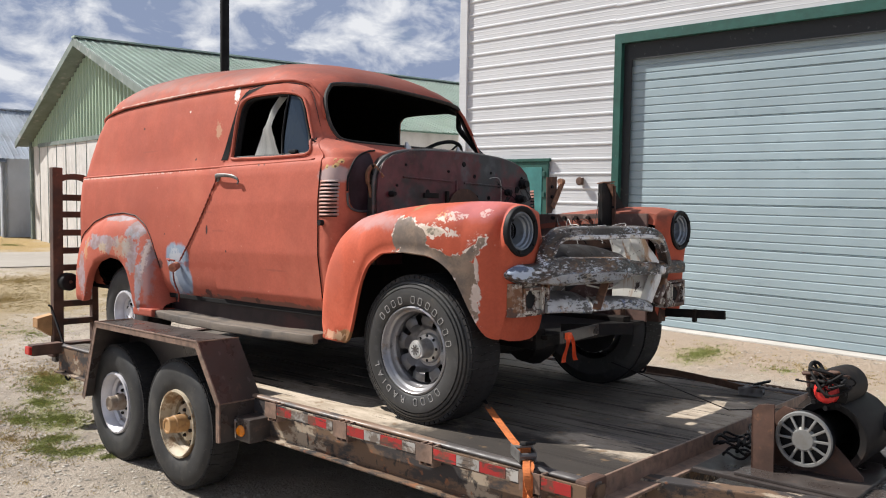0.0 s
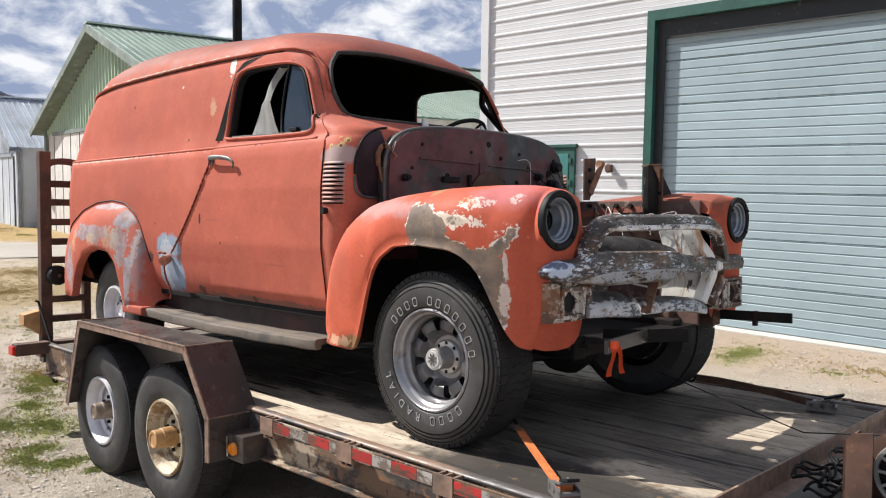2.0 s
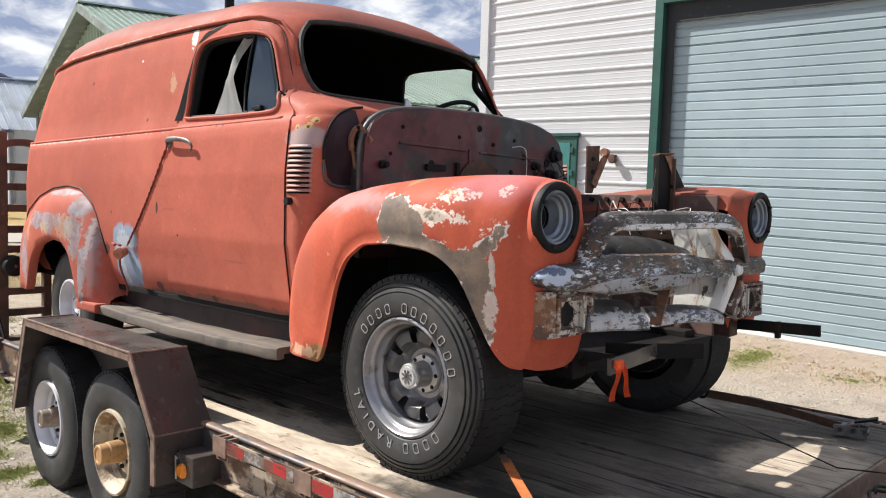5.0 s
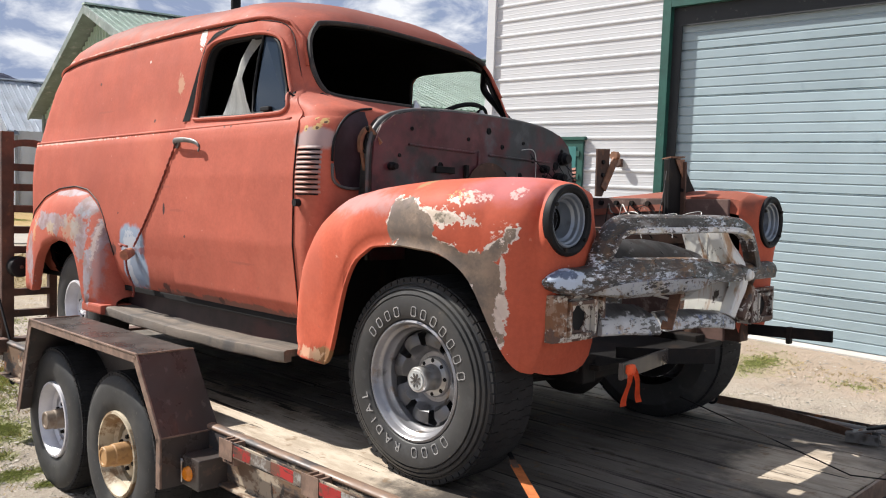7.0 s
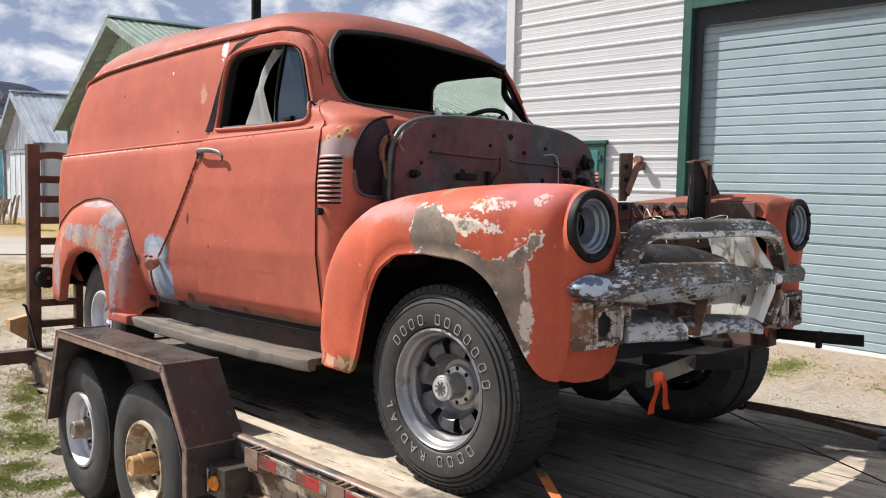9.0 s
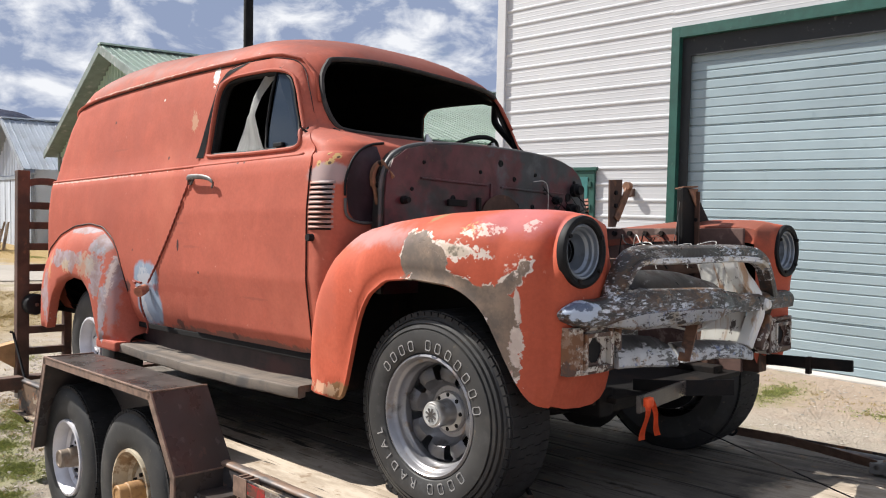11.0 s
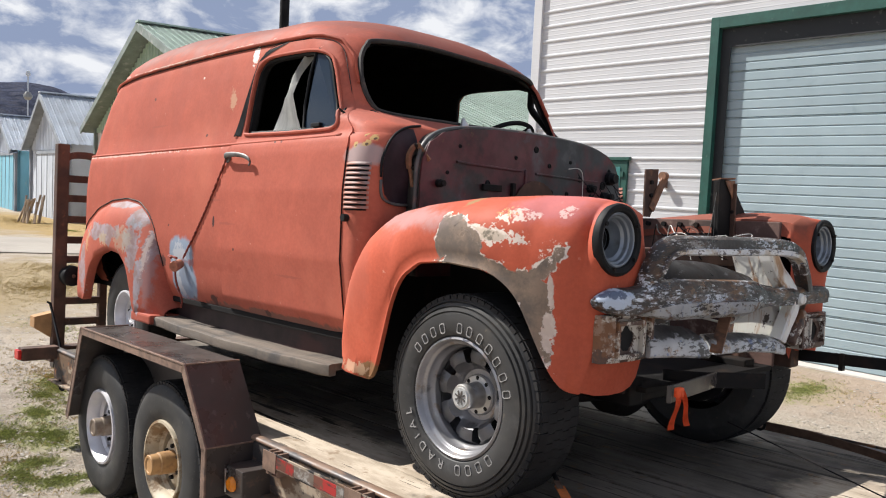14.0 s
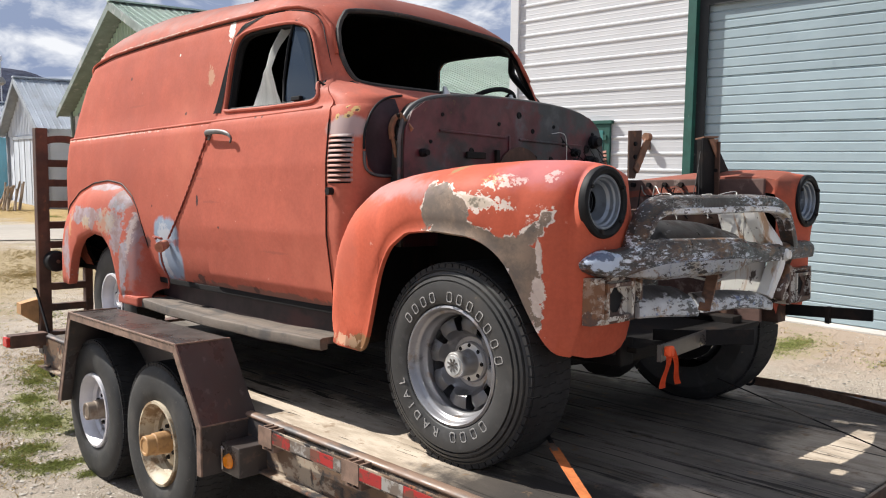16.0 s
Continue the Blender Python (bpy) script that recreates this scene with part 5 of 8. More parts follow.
for k in range(9):
    wires = bmesh.new()
    y0 = YC + 0.34 + 0.035 * k
    pts = [(-0.53, y0 + rnd.uniform(-0.03, 0.03), 1.92 - rnd.uniform(0, 0.10))]
    for j in range(3):
        pts.append((-0.50 + rnd.uniform(-0.02, 0.03), y0 + rnd.uniform(-0.05, 0.07), pts[-1][2] - rnd.uniform(0.02, 0.08)))
    tube(wires, smooth_path(pts, 6), rnd.choice((0.0018, 0.0024, 0.0032)), 5)
    part("wiring", wires, BLACK, firewall, "loose black wire")
for y, z, r, d in ((0.60, 1.90, 0.035, 0.05), (0.56, 1.80, 0.028, 0.06), (0.44, 1.84, 0.022, 0.04), (-0.60, 1.80, 0.018, 0.04)):
    b = lathe(bmesh.new(), [(0, d), (r * 0.7, d), (r * 0.8, d * 0.6), (r, d * 0.5), (r, 0.0)], 14, Matrix.Translation((-0.545, YC + y, z)) @ Matrix.Rotation(radians(90), 4, "Z"))
    part("bulkhead_fitting", b, BLACK, firewall, "black bulkhead fitting", smooth=True)
w2 = bmesh.new()
tube(w2, smooth_path([(-0.53, YC + 0.25, 1.925), (-0.51, YC + 0.30, 1.93), (-0.50, YC + 0.325, 1.90), (-0.50, YC + 0.33, 1.80), (-0.505, YC + 0.33, 1.70)], 6), 0.0019, 5)
part("pale_wire", w2, CABLE_WHITE, firewall, "pale loose wire")
# hood hinges
for s in (1, -1):
    q = lambda x, y, z: (x, YC + s * (y - YC), z)
    hb = bmesh.new()
    bar(hb, q(-0.600, -0.668, 1.66), q(-0.600, -0.676, 1.79), 0.016, 0.010, 0.002, up=(0, 1, 0))
    bar(hb, q(-0.600, -0.676, 1.78), q(-0.606, -0.694, 1.875), 0.017, 0.010, 0.002, up=(0, 1, 0))
    hinge = part("hood_hinge", hb, HINGE, truck, "rusted hood hinge")
    hb = bmesh.new()
    tube(hb, smooth_path([q(-0.606, -0.694, 1.855), q(-0.604, -0.700, 1.905), q(-0.600, -0.682, 1.945), q(-0.596, -0.655, 1.958), q(-0.590, -0.630, 1.945)], 4), 0, 4, [(0.008, 0.010), (-0.008, 0.010), (-0.008, -0.010), (0.008, -0.010)])
    part("hinge_arm", hb, HINGE, hinge)
    hb = bmesh.new()
    bar(hb, q(-0.585, -0.672, 1.962), q(-0.540, -0.640, 1.890), 0.024, 0.008, 0.002, up=(0, 1, 0))
    part("hinge_plate", hb, HINGE, hinge, "pale rusted hinge plate")
    hb = bmesh.new()
    bar(hb, q(-0.604, -0.640, 1.965), q(-0.598, -0.668, 1.83), 0.030, 0.006, 0.002, up=(1, 0, 0))
    part("hinge_seat", hb, COWL_BLACK, hinge, "grey hinge seat")
    for yy, zz in ((-0.672, 1.955), (-0.662, 1.905), (-0.682, 1.86)):
        part("hinge_bolt", lathe(bmesh.new(), [(0, 0.012), (0.009, 0.011), (0.012, 0.0)], 10, Matrix.Translation(q(-0.592, yy, zz)) @ Matrix.Rotation(radians(90), 4, "Z")), CHASSIS, hinge)
    sp = bmesh.new()
    tube(sp, [q(-0.585, -0.655 + 0.010 * math.cos(t), 1.80 + 0.004 * t + 0.010 * math.sin(t)) for t in np.linspace(0, 18, 60)], 0.003, 5)
    part("hinge_spring", sp, CHASSIS, hinge)
# louvres on the cowl's side
for s in (1, -1):
    for k in range(10):
        z = 1.675 + 0.0205 * k
        lv = bmesh.new()
        rings = []
        for x in np.linspace(-0.775, -0.652, 8):
            e = 0.003 if x < -0.774 or x > -0.654 else 0.008
            p = flank(x, z, 0)
            rings.append([p + Vector((0, 0.002, 0.0)), p + Vector((0, -e, 0.0)), p + Vector((0, -e, 0.004)), p + Vector((0, -0.001, 0.0125))])
        quad_strip(lv, rings, True, True)
        bmesh.ops.recalc_face_normals(lv, faces=lv.faces)
        part("louvre", lv if s == 1 else flip(lv), LOUVRE, truck, "grey-red pressed louvre")
        sl = bmesh.new()
        quad_strip(sl, [[flank(x, z + dz, 0.003) for dz in (-0.0075, -0.0005)] for x in np.linspace(-0.77, -0.657, 8)])
        bmesh.ops.solidify(sl, geom=sl.faces[:], thickness=0.002)
        part("louvre_slot", sl if s == 1 else flip(sl), BLACK, truck)
kb = bmesh.new()
disc_y(kb, -0.745, side_y(-0.745, 1.63) + 0.004, 1.635, 0.016, 12, 0.03)
part("cowl_bolt", kb, BLACK, truck)

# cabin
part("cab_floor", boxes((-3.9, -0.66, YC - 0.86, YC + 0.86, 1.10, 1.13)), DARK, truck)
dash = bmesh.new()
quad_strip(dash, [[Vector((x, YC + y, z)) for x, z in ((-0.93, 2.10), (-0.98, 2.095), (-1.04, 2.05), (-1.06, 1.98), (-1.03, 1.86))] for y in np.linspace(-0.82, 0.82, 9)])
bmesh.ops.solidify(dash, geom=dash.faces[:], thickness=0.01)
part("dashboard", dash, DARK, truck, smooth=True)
sw = bmesh.new()
turn = Matrix.Translation((-1.17, YC + 0.40, 2.065)) @ Matrix.Rotation(radians(-38), 4, "Y")
tube(sw, [turn @ Vector((0.215 * math.cos(a), 0.215 * math.sin(a), 0)) for a in np.linspace(0, 2 * math.pi, 40, endpoint=False)], 0.013, 8, closed=True)
for a in (0.4, 2.5, 4.5):
    tube(sw, [turn @ Vector((0, 0, -0.02)), turn @ Vector((0.21 * math.cos(a), 0.21 * math.sin(a), 0))], 0.008, 6)
tube(sw, [turn @ Vector((0, 0, 0.01)), turn @ Vector((0, 0, -0.5))], 0.022, 8)
part("steering_wheel", sw, BLACK, truck, "black steering wheel", smooth=True)

# fenders, running boards
def drawn_in(bm):
    """The far front fender: its flank stands closer in behind the lamp."""
    for v in bm.verts:
        if v.co.y > 0.80:
            k = max(0.0, min(1.0, (0.40 - v.co.x) / 0.25))
            v.co.y -= (v.co.y - 0.80) * 0.55 * k
    return bm


for s in (1, -1):
    f = front_fender()
    part("front_fender", f if s == 1 else drawn_in(flip(f, YG)), FENDER, truck, smooth=True, sharp=1.0)
    # dark inner copies of the fenders, standing for the shade beneath them
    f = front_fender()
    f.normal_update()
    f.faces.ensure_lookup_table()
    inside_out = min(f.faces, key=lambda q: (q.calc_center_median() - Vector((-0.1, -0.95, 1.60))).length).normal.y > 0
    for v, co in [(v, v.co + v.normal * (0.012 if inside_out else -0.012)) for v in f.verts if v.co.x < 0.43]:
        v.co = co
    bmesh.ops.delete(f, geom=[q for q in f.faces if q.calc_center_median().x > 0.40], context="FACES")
    part("fender_shade_lining", f if s == 1 else drawn_in(flip(f, YG)), CHASSIS, truck)
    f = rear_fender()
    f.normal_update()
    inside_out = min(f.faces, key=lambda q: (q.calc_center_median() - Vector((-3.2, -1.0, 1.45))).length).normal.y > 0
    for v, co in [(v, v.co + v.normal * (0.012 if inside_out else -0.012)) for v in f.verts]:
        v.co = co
    part("fender_shade_lining", f if s == 1 else flip(f), CHASSIS, truck)
    f = rear_fender()
    part("rear_fender", f if s == 1 else flip(f), REAR_FENDER, truck, smooth=True, sharp=1.0)
    b = bmesh.new()
    rings = []
    for t in np.linspace(0, 1, 30):
        x = -2.62 + 1.83 * t
        e = 0.02 * max(0.0, (t - 0.97) / 0.03) ** 2
        z = 1.012 - 0.016 * math.sin(math.pi * t) + 0.002 * math.sin(23 * t)
        rings.append([Vector((x, yy, z + dz)) for yy, dz in ((-0.62, 0), (-0.80, 0.001), (-0.945 + e, 0.0), (-0.955 + e, -0.004), (-0.958 + e, -0.010), (-0.957 + e, -0.046), (-0.950 + e, -0.053), (-0.92 + e, -0.050), (-0.90, -0.030), (-0.62, -0.022))])
    quad_strip(b, rings, True, True)
    bmesh.ops.recalc_face_normals(b, faces=b.faces)
    part("running_board", b if s == 1 else flip(b), BOARD, truck, "worn grey running board", smooth=True)
    b = boxes((-2.62, -0.70, -0.80, -0.74, 0.99, 1.14), bevel=0.01)
    part("sill", b if s == 1 else flip(b), SILL, truck, "grimy dark maroon sill")
    b = boxes((-2.62, -0.72, -0.812, -0.801, 1.105, 1.128), bevel=0.004)
    part("sill_moulding", b if s == 1 else flip(b), SILL, truck)
    b = boxes((-2.84, -2.56, -0.985, -0.80, 0.965, 1.02), bevel=0.012)
    part("fender_foot", b if s == 1 else flip(b), REAR_FENDER, truck)
    # inner wing, near-black so the arch reads as shade
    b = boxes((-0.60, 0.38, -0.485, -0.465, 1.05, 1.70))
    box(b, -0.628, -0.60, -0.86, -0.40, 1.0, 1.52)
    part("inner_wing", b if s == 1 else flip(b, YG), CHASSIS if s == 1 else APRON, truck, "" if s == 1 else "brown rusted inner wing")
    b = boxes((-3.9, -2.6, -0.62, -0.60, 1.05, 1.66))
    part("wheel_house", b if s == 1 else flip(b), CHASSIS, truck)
    b = bmesh.new()
    tube(b, [(x, -0.985 + 0.02 * abs(x + 3.2), R_TOP(x) + 0.0) for x in ()] or [flank(x, R_TOP(x) + 0.012, 0.0) for x in np.linspace(-3.95, -2.62, 40)], 0.0045, 6)
    part("fender_welt", b if s == 1 else flip(b), BLACK, truck, "dark fender welt")


# headlamps: black bezel, dull bowl
def headlamp(cx, cy, cz):
    m = Matrix.Translation((cx, cy, cz)) @ Matrix.Rotation(radians(90), 4, "Z") @ Matrix.Rotation(radians(0), 4, "X")
    ring = lathe(bmesh.new(), [(0.117, -0.014), (0.121, 0.002), (0.118, 0.013), (0.108, 0.017), (0.096, 0.012), (0.090, 0.002), (0.088, -0.03)], 48, m)
    lamp = part("headlamp", ring, BLACK, truck, "headlamp with its glass missing", smooth=True)
    part("bowl", lathe(bmesh.new(), [(0.091, 0.004), (0.087, 0.006), (0.083, 0.004), (0.080, -0.008), (0.074, -0.012), (0.071, -0.024), (0.062, -0.032), (0.058, -0.055), (0.044, -0.075), (0, -0.085)], 40, m), REFLECTOR, lamp, "dull metal lamp bowl", smooth=True, sharp=0.5)
    d = lathe(bmesh.new(), [(0.042, -0.062), (0.044, -0.076), (0.0, -0.070)], 20, m)
    part("lamp_socket", d, BLACK, lamp)
    for a in (0.5, 2.6, 4.4, 5.6):
        part("clip", lathe(bmesh.new(), [(0, 0.018), (0.007, 0.018), (0.008, 0.008)], 10, m @ Matrix.Translation((0.101 * math.cos(a), -0.004, 0.101 * math.sin(a)))), CHASSIS, lamp)
    return lamp


headlamp(*LAMP)
headlamp(LAMP.x, 2 * YG - LAMP.y, LAMP.z)

# grille: arched upper bar, heavy centre bar with bullet ends, lamp housings, lower bars
def loft_bar(path, outline_of, n=4):
    bm = bmesh.new()
    pts = smooth_path(path, n)
    rings, last = [], None
    for i, p in enumerate(pts):
        d = (pts[min(i + 1, len(pts) - 1)] - pts[max(i - 1, 0)]).normalized()
        out = Vector((1, 0, 0))
        out = (out - d * out.dot(d)).normalized()
        up = out.cross(d)
        rings.append([p + out * a + up * b for a, b in outline_of(i / (len(pts) - 1))])
    quad_strip(bm, rings, True, True)
    bmesh.ops.recalc_face_normals(bm, faces=bm.faces)
    return bm


def rounded(w, h, n=12, p=0.7):
    pts = []
    for k in range(n):
        a = 2 * math.pi * k / n
        c, s = math.cos(a), math.sin(a)
        pts.append((w / 2 * math.copysign(abs(c) ** p, c), h / 2 * math.copysign(abs(s) ** p, s)))
    return pts


upper = [(0.495, -0.575, 1.40), (0.50, -0.553, 1.455), (0.507, -0.532, 1.51), (0.513, -0.497, 1.56), (0.520, -0.43, 1.588), (0.526, -0.28, 1.591), (0.530, -0.05, 1.592), (0.530, 0.18, 1.594),
         (0.526, 0.36, 1.591), (0.520, 0.465, 1.580), (0.514, 0.54, 1.553), (0.508, 0.595, 1.50), (0.503, 0.64, 1.44), (0.498, 0.67, 1.39)]


def arch_shape(t):
    k = 1.0 + 0.12 * max(0.0, abs(2 * t - 1) - 0.6) / 0.4
    return [(0.026, -0.033 * k), (0.034, -0.030 * k), (0.036, -0.014 * k), (0.030, -0.010 * k), (0.031, 0.008 * k), (0.026, 0.022 * k), (0.014, 0.031 * k), (-0.006, 0.034 * k), (-0.020, 0.031 * k), (-0.020, -0.032 * k)]


b = loft_bar(upper[2:-2], lambda t: [(0.0385, -0.031), (0.0395, -0.015), (0.036, -0.012), (0.024, -0.0345), (0.010, -0.035), (0.012, -0.037), (0.028, -0.0365)], 6)
arch_lip = part("arch_lip", b, GRILLE_PALE, truck, "chipped white lower edge of the upper bar", smooth=True, sharp=0.5)
part("upper_grille_bar", loft_bar(upper, arch_shape, 6), GRILLE, truck, "flaking white upper grille bar", smooth=True, sharp=0.5)

# centre bar: a heavy ridge between two round ends, its lower lip folded
RIDGE = [(0.47, 1.458), (0.50, 1.468), (0.530, 1.472), (0.550, 1.466), (0.563, 1.452), (0.569, 1.430), (0.574, 1.398), (0.588, 1.392), (0.588, 1.352), (0.570, 1.340), (0.50, 1.338), (0.45, 1.38)]


def bar_section(y):
    """The bar across at y: the ridge in the middle, running out into plain round ends."""
    e = lambda a, b: max(0.0, min(1.0, (y - a) / (b - a)))
    soft = lambda v: v * v * (3 - 2 * v)
    big = soft(e(-0.66, -0.47)) * (1 - soft(e(-0.05, 0.40)))
    fall = 0.026 * e(-0.4, 0.3) * big
    cx, cz, rx, rz = 0.494, 1.400, 0.050, 0.045
    if y > 0.2:
        cx, cz, rx, rz = 0.495, 1.385, 0.042, 0.038
    edge = min(y + 0.800, 0.905 - y)
    tip = min(1.0, max(0.05, edge / 0.07)) ** 0.5
    cx -= 0.03 * (1 - tip)
    ring = []
    for k, (bx, bz) in enumerate(RIDGE):
        a = radians(150 - 30 * k)
        sx, sz = cx + rx * tip * math.cos(a), cz + rz * tip * math.sin(a)
        if 195 <= (150 - 30 * k) % 360 <= 345:
            sz = cz - (rz - 0.002) * tip
        ring.append(Vector((sx + (bx - sx) * big, y, sz + (bz - fall * (0.4 + 3.2 * max(0, bz - 1.42)) - sz) * big)))
    return ring


b = bmesh.new()
quad_strip(b, [bar_section(y) for y in [-0.7995, -0.796, -0.788, -0.775, -0.755, -0.73, -0.70] + list(np.linspace(-0.66, 0.46, 40)) + [0.52, 0.60, 0.68, 0.75, 0.80, 0.84, 0.87, 0.89, 0.90, 0.9045]], True, True)
bmesh.ops.recalc_face_normals(b, faces=b.faces)
bar_ = part("centre_grille_bar", b, GRILLE, truck, "chipped white centre grille bar with bullet ends", smooth=True, sharp=0.45)
b = bmesh.new()
quad_strip(b, [[p + Vector((dx, 0, dz)) for p, dx, dz in ((bar_section(y)[7], 0.003, 0.001), (bar_section(y)[7].lerp(bar_section(y)[8], 0.5), 0.004, 0), (bar_section(y)[8], 0.003, -0.002), (bar_section(y)[9], 0.002, -0.004))] for y in np.linspace(-0.735, 0.30, 46)])
bmesh.ops.solidify(b, geom=b.faces[:], thickness=0.003)
bmesh.ops.recalc_face_normals(b, faces=b.faces)
part("folded_lip", b, GRILLE_PALE, bar_, "chipped white and tan folded lip", smooth=True, sharp=0.5)
b = bmesh.new()
shelf = []
for y in np.linspace(-0.47, 0.40, 30):
    k = max(0.0, min(1.0, (y + 0.47) / 0.10)) ** 0.5 * (1 - max(0.0, min(1.0, (y + 0.12) / 0.52)) ** 1.3)
    edge = bar_section(y)[2]
    shelf.append([edge + Vector((0.004, 0, -0.008)), edge + Vector((-0.025, 0, 0.004 + 0.020 * k)), edge + Vector((-0.055, 0, 0.002 + 0.045 * k)), edge + Vector((-0.085, 0, 0.060 * k)), edge + Vector((-0.115, 0, 0.062 * k)), edge + Vector((-0.135, 0, 0.045 * k - 0.01))])
quad_strip(b, shelf)
bmesh.ops.solidify(b, geom=b.faces[:], thickness=0.006)
bmesh.ops.recalc_face_normals(b, faces=b.faces)
part("grille_shelf", b, GRILLE_DARK, bar_, "bare dark sloping top of the bar", smooth=True)
for s in (1, -1):
    # lamp housing plate with an eight-sided hole; the far one has dropped
    b = bmesh.new()
    cy, cz, x0 = -0.640, 1.276, 0.500
    hw, hh = 0.130, 0.078
    drop = 0.0 if s == 1 else -0.055
    outer, inner8 = [], []
    for k in range(24):
        a = 2 * math.pi * k / 24
        c, sn = math.cos(a), math.sin(a)
        m_ = max(abs(c), abs(sn))
        outer.append((cy + hw * c / m_, cz + hh * sn / m_))
        rr = 0.042 / max(abs(c), abs(sn), 0.78 * (abs(c) + abs(sn))) * (1.0 + 0.06 * math.sin(5 * a))
        inner8.append((cy + 0.006 + rr * c, cz - 0.004 + rr * sn))
    frame_o = [Vector((x0 - 0.014 * abs((y - cy) / hw) ** 3, y, z)) for y, z in outer]
    ring1 = [Vector((x0 + 0.004, cy + 0.004 + (y - cy) * 0.62, cz + (z - cz) * 0.88)) for y, z in outer]
    ring2 = [Vector((x0 - 0.010, cy + 0.006 + (y - cy) * 0.50, cz + (z - cz) * 0.76)) for y, z in outer]
    ring3 = [Vector((x0 - 0.012, y, z)) for y, z in inner8]
    ring4 = [Vector((x0 - 0.020, y, z)) for y, z in inner8]
    behind = [Vector((x0 - 0.045, p.y, p.z)) for p in frame_o]
    quad_strip(b, [behind, frame_o, ring1, ring2, ring3, ring4], True)
    bmesh.ops.recalc_face_normals(b, faces=b.faces)
    place = lambda q: q if s == 1 else (bmesh.ops.translate(q, verts=q.verts, vec=(0, 0, drop)), flip(q, 0.080))[1]
    hs = part("lamp_housing", place(b), HOUSING, truck, "rusty parking lamp housing with an empty hole")
    b = bmesh.new()
    tube(b, [Vector((x0 + 0.004, cy + 0.006 + u * 0.070, cz - 0.004 + v * 0.055)) for u, v in ((-1, -1), (1, -1), (1, 1), (-1, 1))], 0, 4, [(0.008, 0.009), (-0.008, 0.009), (-0.008, -0.009), (0.008, -0.009)], True)
    part("lamp_frame", place(b), HOUSING, hs, "rusty raised square frame")
    # added black plate stands for the shade inside the hole
    b = boxes((x0 - 0.024, x0 - 0.016, cy - 0.05, cy + 0.09, cz - 0.055, cz + 0.055))
    part("lamp_back", place(b), BLACK, hs)
    b = boxes((x0 - 0.06, x0 + 0.006, cy + hw - 0.004, cy + hw + 0.012, cz - hh, cz + hh), bevel=0.003)
    part("housing_flange", place(b), HOUSING, hs, "chipped white flange")
low_shape = lambda t: [(0.030, -0.034), (0.038, -0.026), (0.036, 0.010), (0.030, 0.022), (0.010, 0.046), (-0.04, 0.072), (-0.07, 0.070), (-0.07, 0.0), (-0.05, -0.034)]
low = [(0.478, -0.515, 1.236), (0.486, -0.48, 1.235), (0.494, -0.36, 1.228), (0.496, -0.24, 1.216), (0.490, -0.16, 1.208)]
b = loft_bar(low, low_shape)
for v in b.verts:
    # cut off on the slant
    if v.co.y > -0.22:
        v.co.y -= (v.co.z - 1.19) * 0.45
part("lower_grille_bar", b, GRILLE_LOW, truck, "chipped lower grille bar", smooth=True, sharp=0.5)
low = [(0.492, -0.09, 1.203), (0.502, 0.04, 1.202), (0.504, 0.18, 1.196), (0.500, 0.33, 1.180), (0.485, 0.46, 1.162), (0.465, 0.53, 1.152), (0.445, 0.555, 1.148)]
part("lower_grille_bar", loft_bar(low, lambda t: [(a * (0.75 - 0.3 * max(0, t - 0.75) / 0.25), c * (0.66 - 0.3 * max(0, t - 0.8) / 0.2)) for a, c in low_shape(t)]), GRILLE_LOW, truck, "bent lower grille bar", smooth=True, sharp=0.5)
# white support behind, and the bent upright
b = bmesh.new()
rows = []
for z, x, lo, hi in ((1.575, 0.375, 0.21, 0.52), (1.55, 0.395, 0.21, 0.52), (1.50, 0.41, 0.215, 0.52), (1.44, 0.425, 0.22, 0.53), (1.36, 0.43, 0.20, 0.53), (1.28, 0.43, 0.19, 0.51), (1.21, 0.42, 0.20, 0.49)):
    rows.append([Vector((x + 0.03 * t * t + 0.002 * math.sin(9 * t + 20 * z), lo + (hi - lo) * t, z)) for t in np.linspace(0, 1, 9)])
quad_strip(b, rows)
bmesh.ops.solidify(b, geom=b.faces[:], thickness=0.008)
part("grille_support", b, WHITE_STEEL, truck, "rust-streaked white support", smooth=True)
up_shape = lambda t: [(0.026, -0.05), (0.034, -0.042), (0.030, -0.01), (0.034, 0.012), (0.026, 0.036), (0.006, 0.048), (-0.02, 0.046), (-0.02, -0.05)]
b = loft_bar([(0.43, 0.445, 1.57), (0.44, 0.455, 1.53), (0.455, 0.48, 1.48), (0.478, 0.515, 1.43), (0.497, 0.535, 1.38), (0.500, 0.530, 1.33), (0.490, 0.505, 1.27), (0.478, 0.475, 1.195)], lambda t: [(a, c * (0.95 - 0.25 * t)) for a, c in up_shape(t)], 6)
part("grille_upright", b, WHITE_STEEL, truck, "white upright between grille bars", smooth=True, sharp=0.5)
b = lathe(bmesh.new(), [(0, 0.028), (0.018, 0.026), (0.026, 0.012), (0.028, 0.0)], 16, Matrix.Translation((0.525, 0.552, 1.372)) @ Matrix.Rotation(radians(75), 4, "Z"))
part("upright_boss", b, WHITE_STEEL, truck, "chipped white boss", smooth=True)
b = loft_bar([(0.50, 0.64, 1.31), (0.512, 0.585, 1.25), (0.507, 0.54, 1.20), (0.49, 0.62, 1.185), (0.47, 0.71, 1.19)], lambda t: rounded(0.045, 0.045, 10, 0.8))
part("bent_guard", b, HOUSING, truck, "rusty bent guard", smooth=True)
b = bmesh.new()
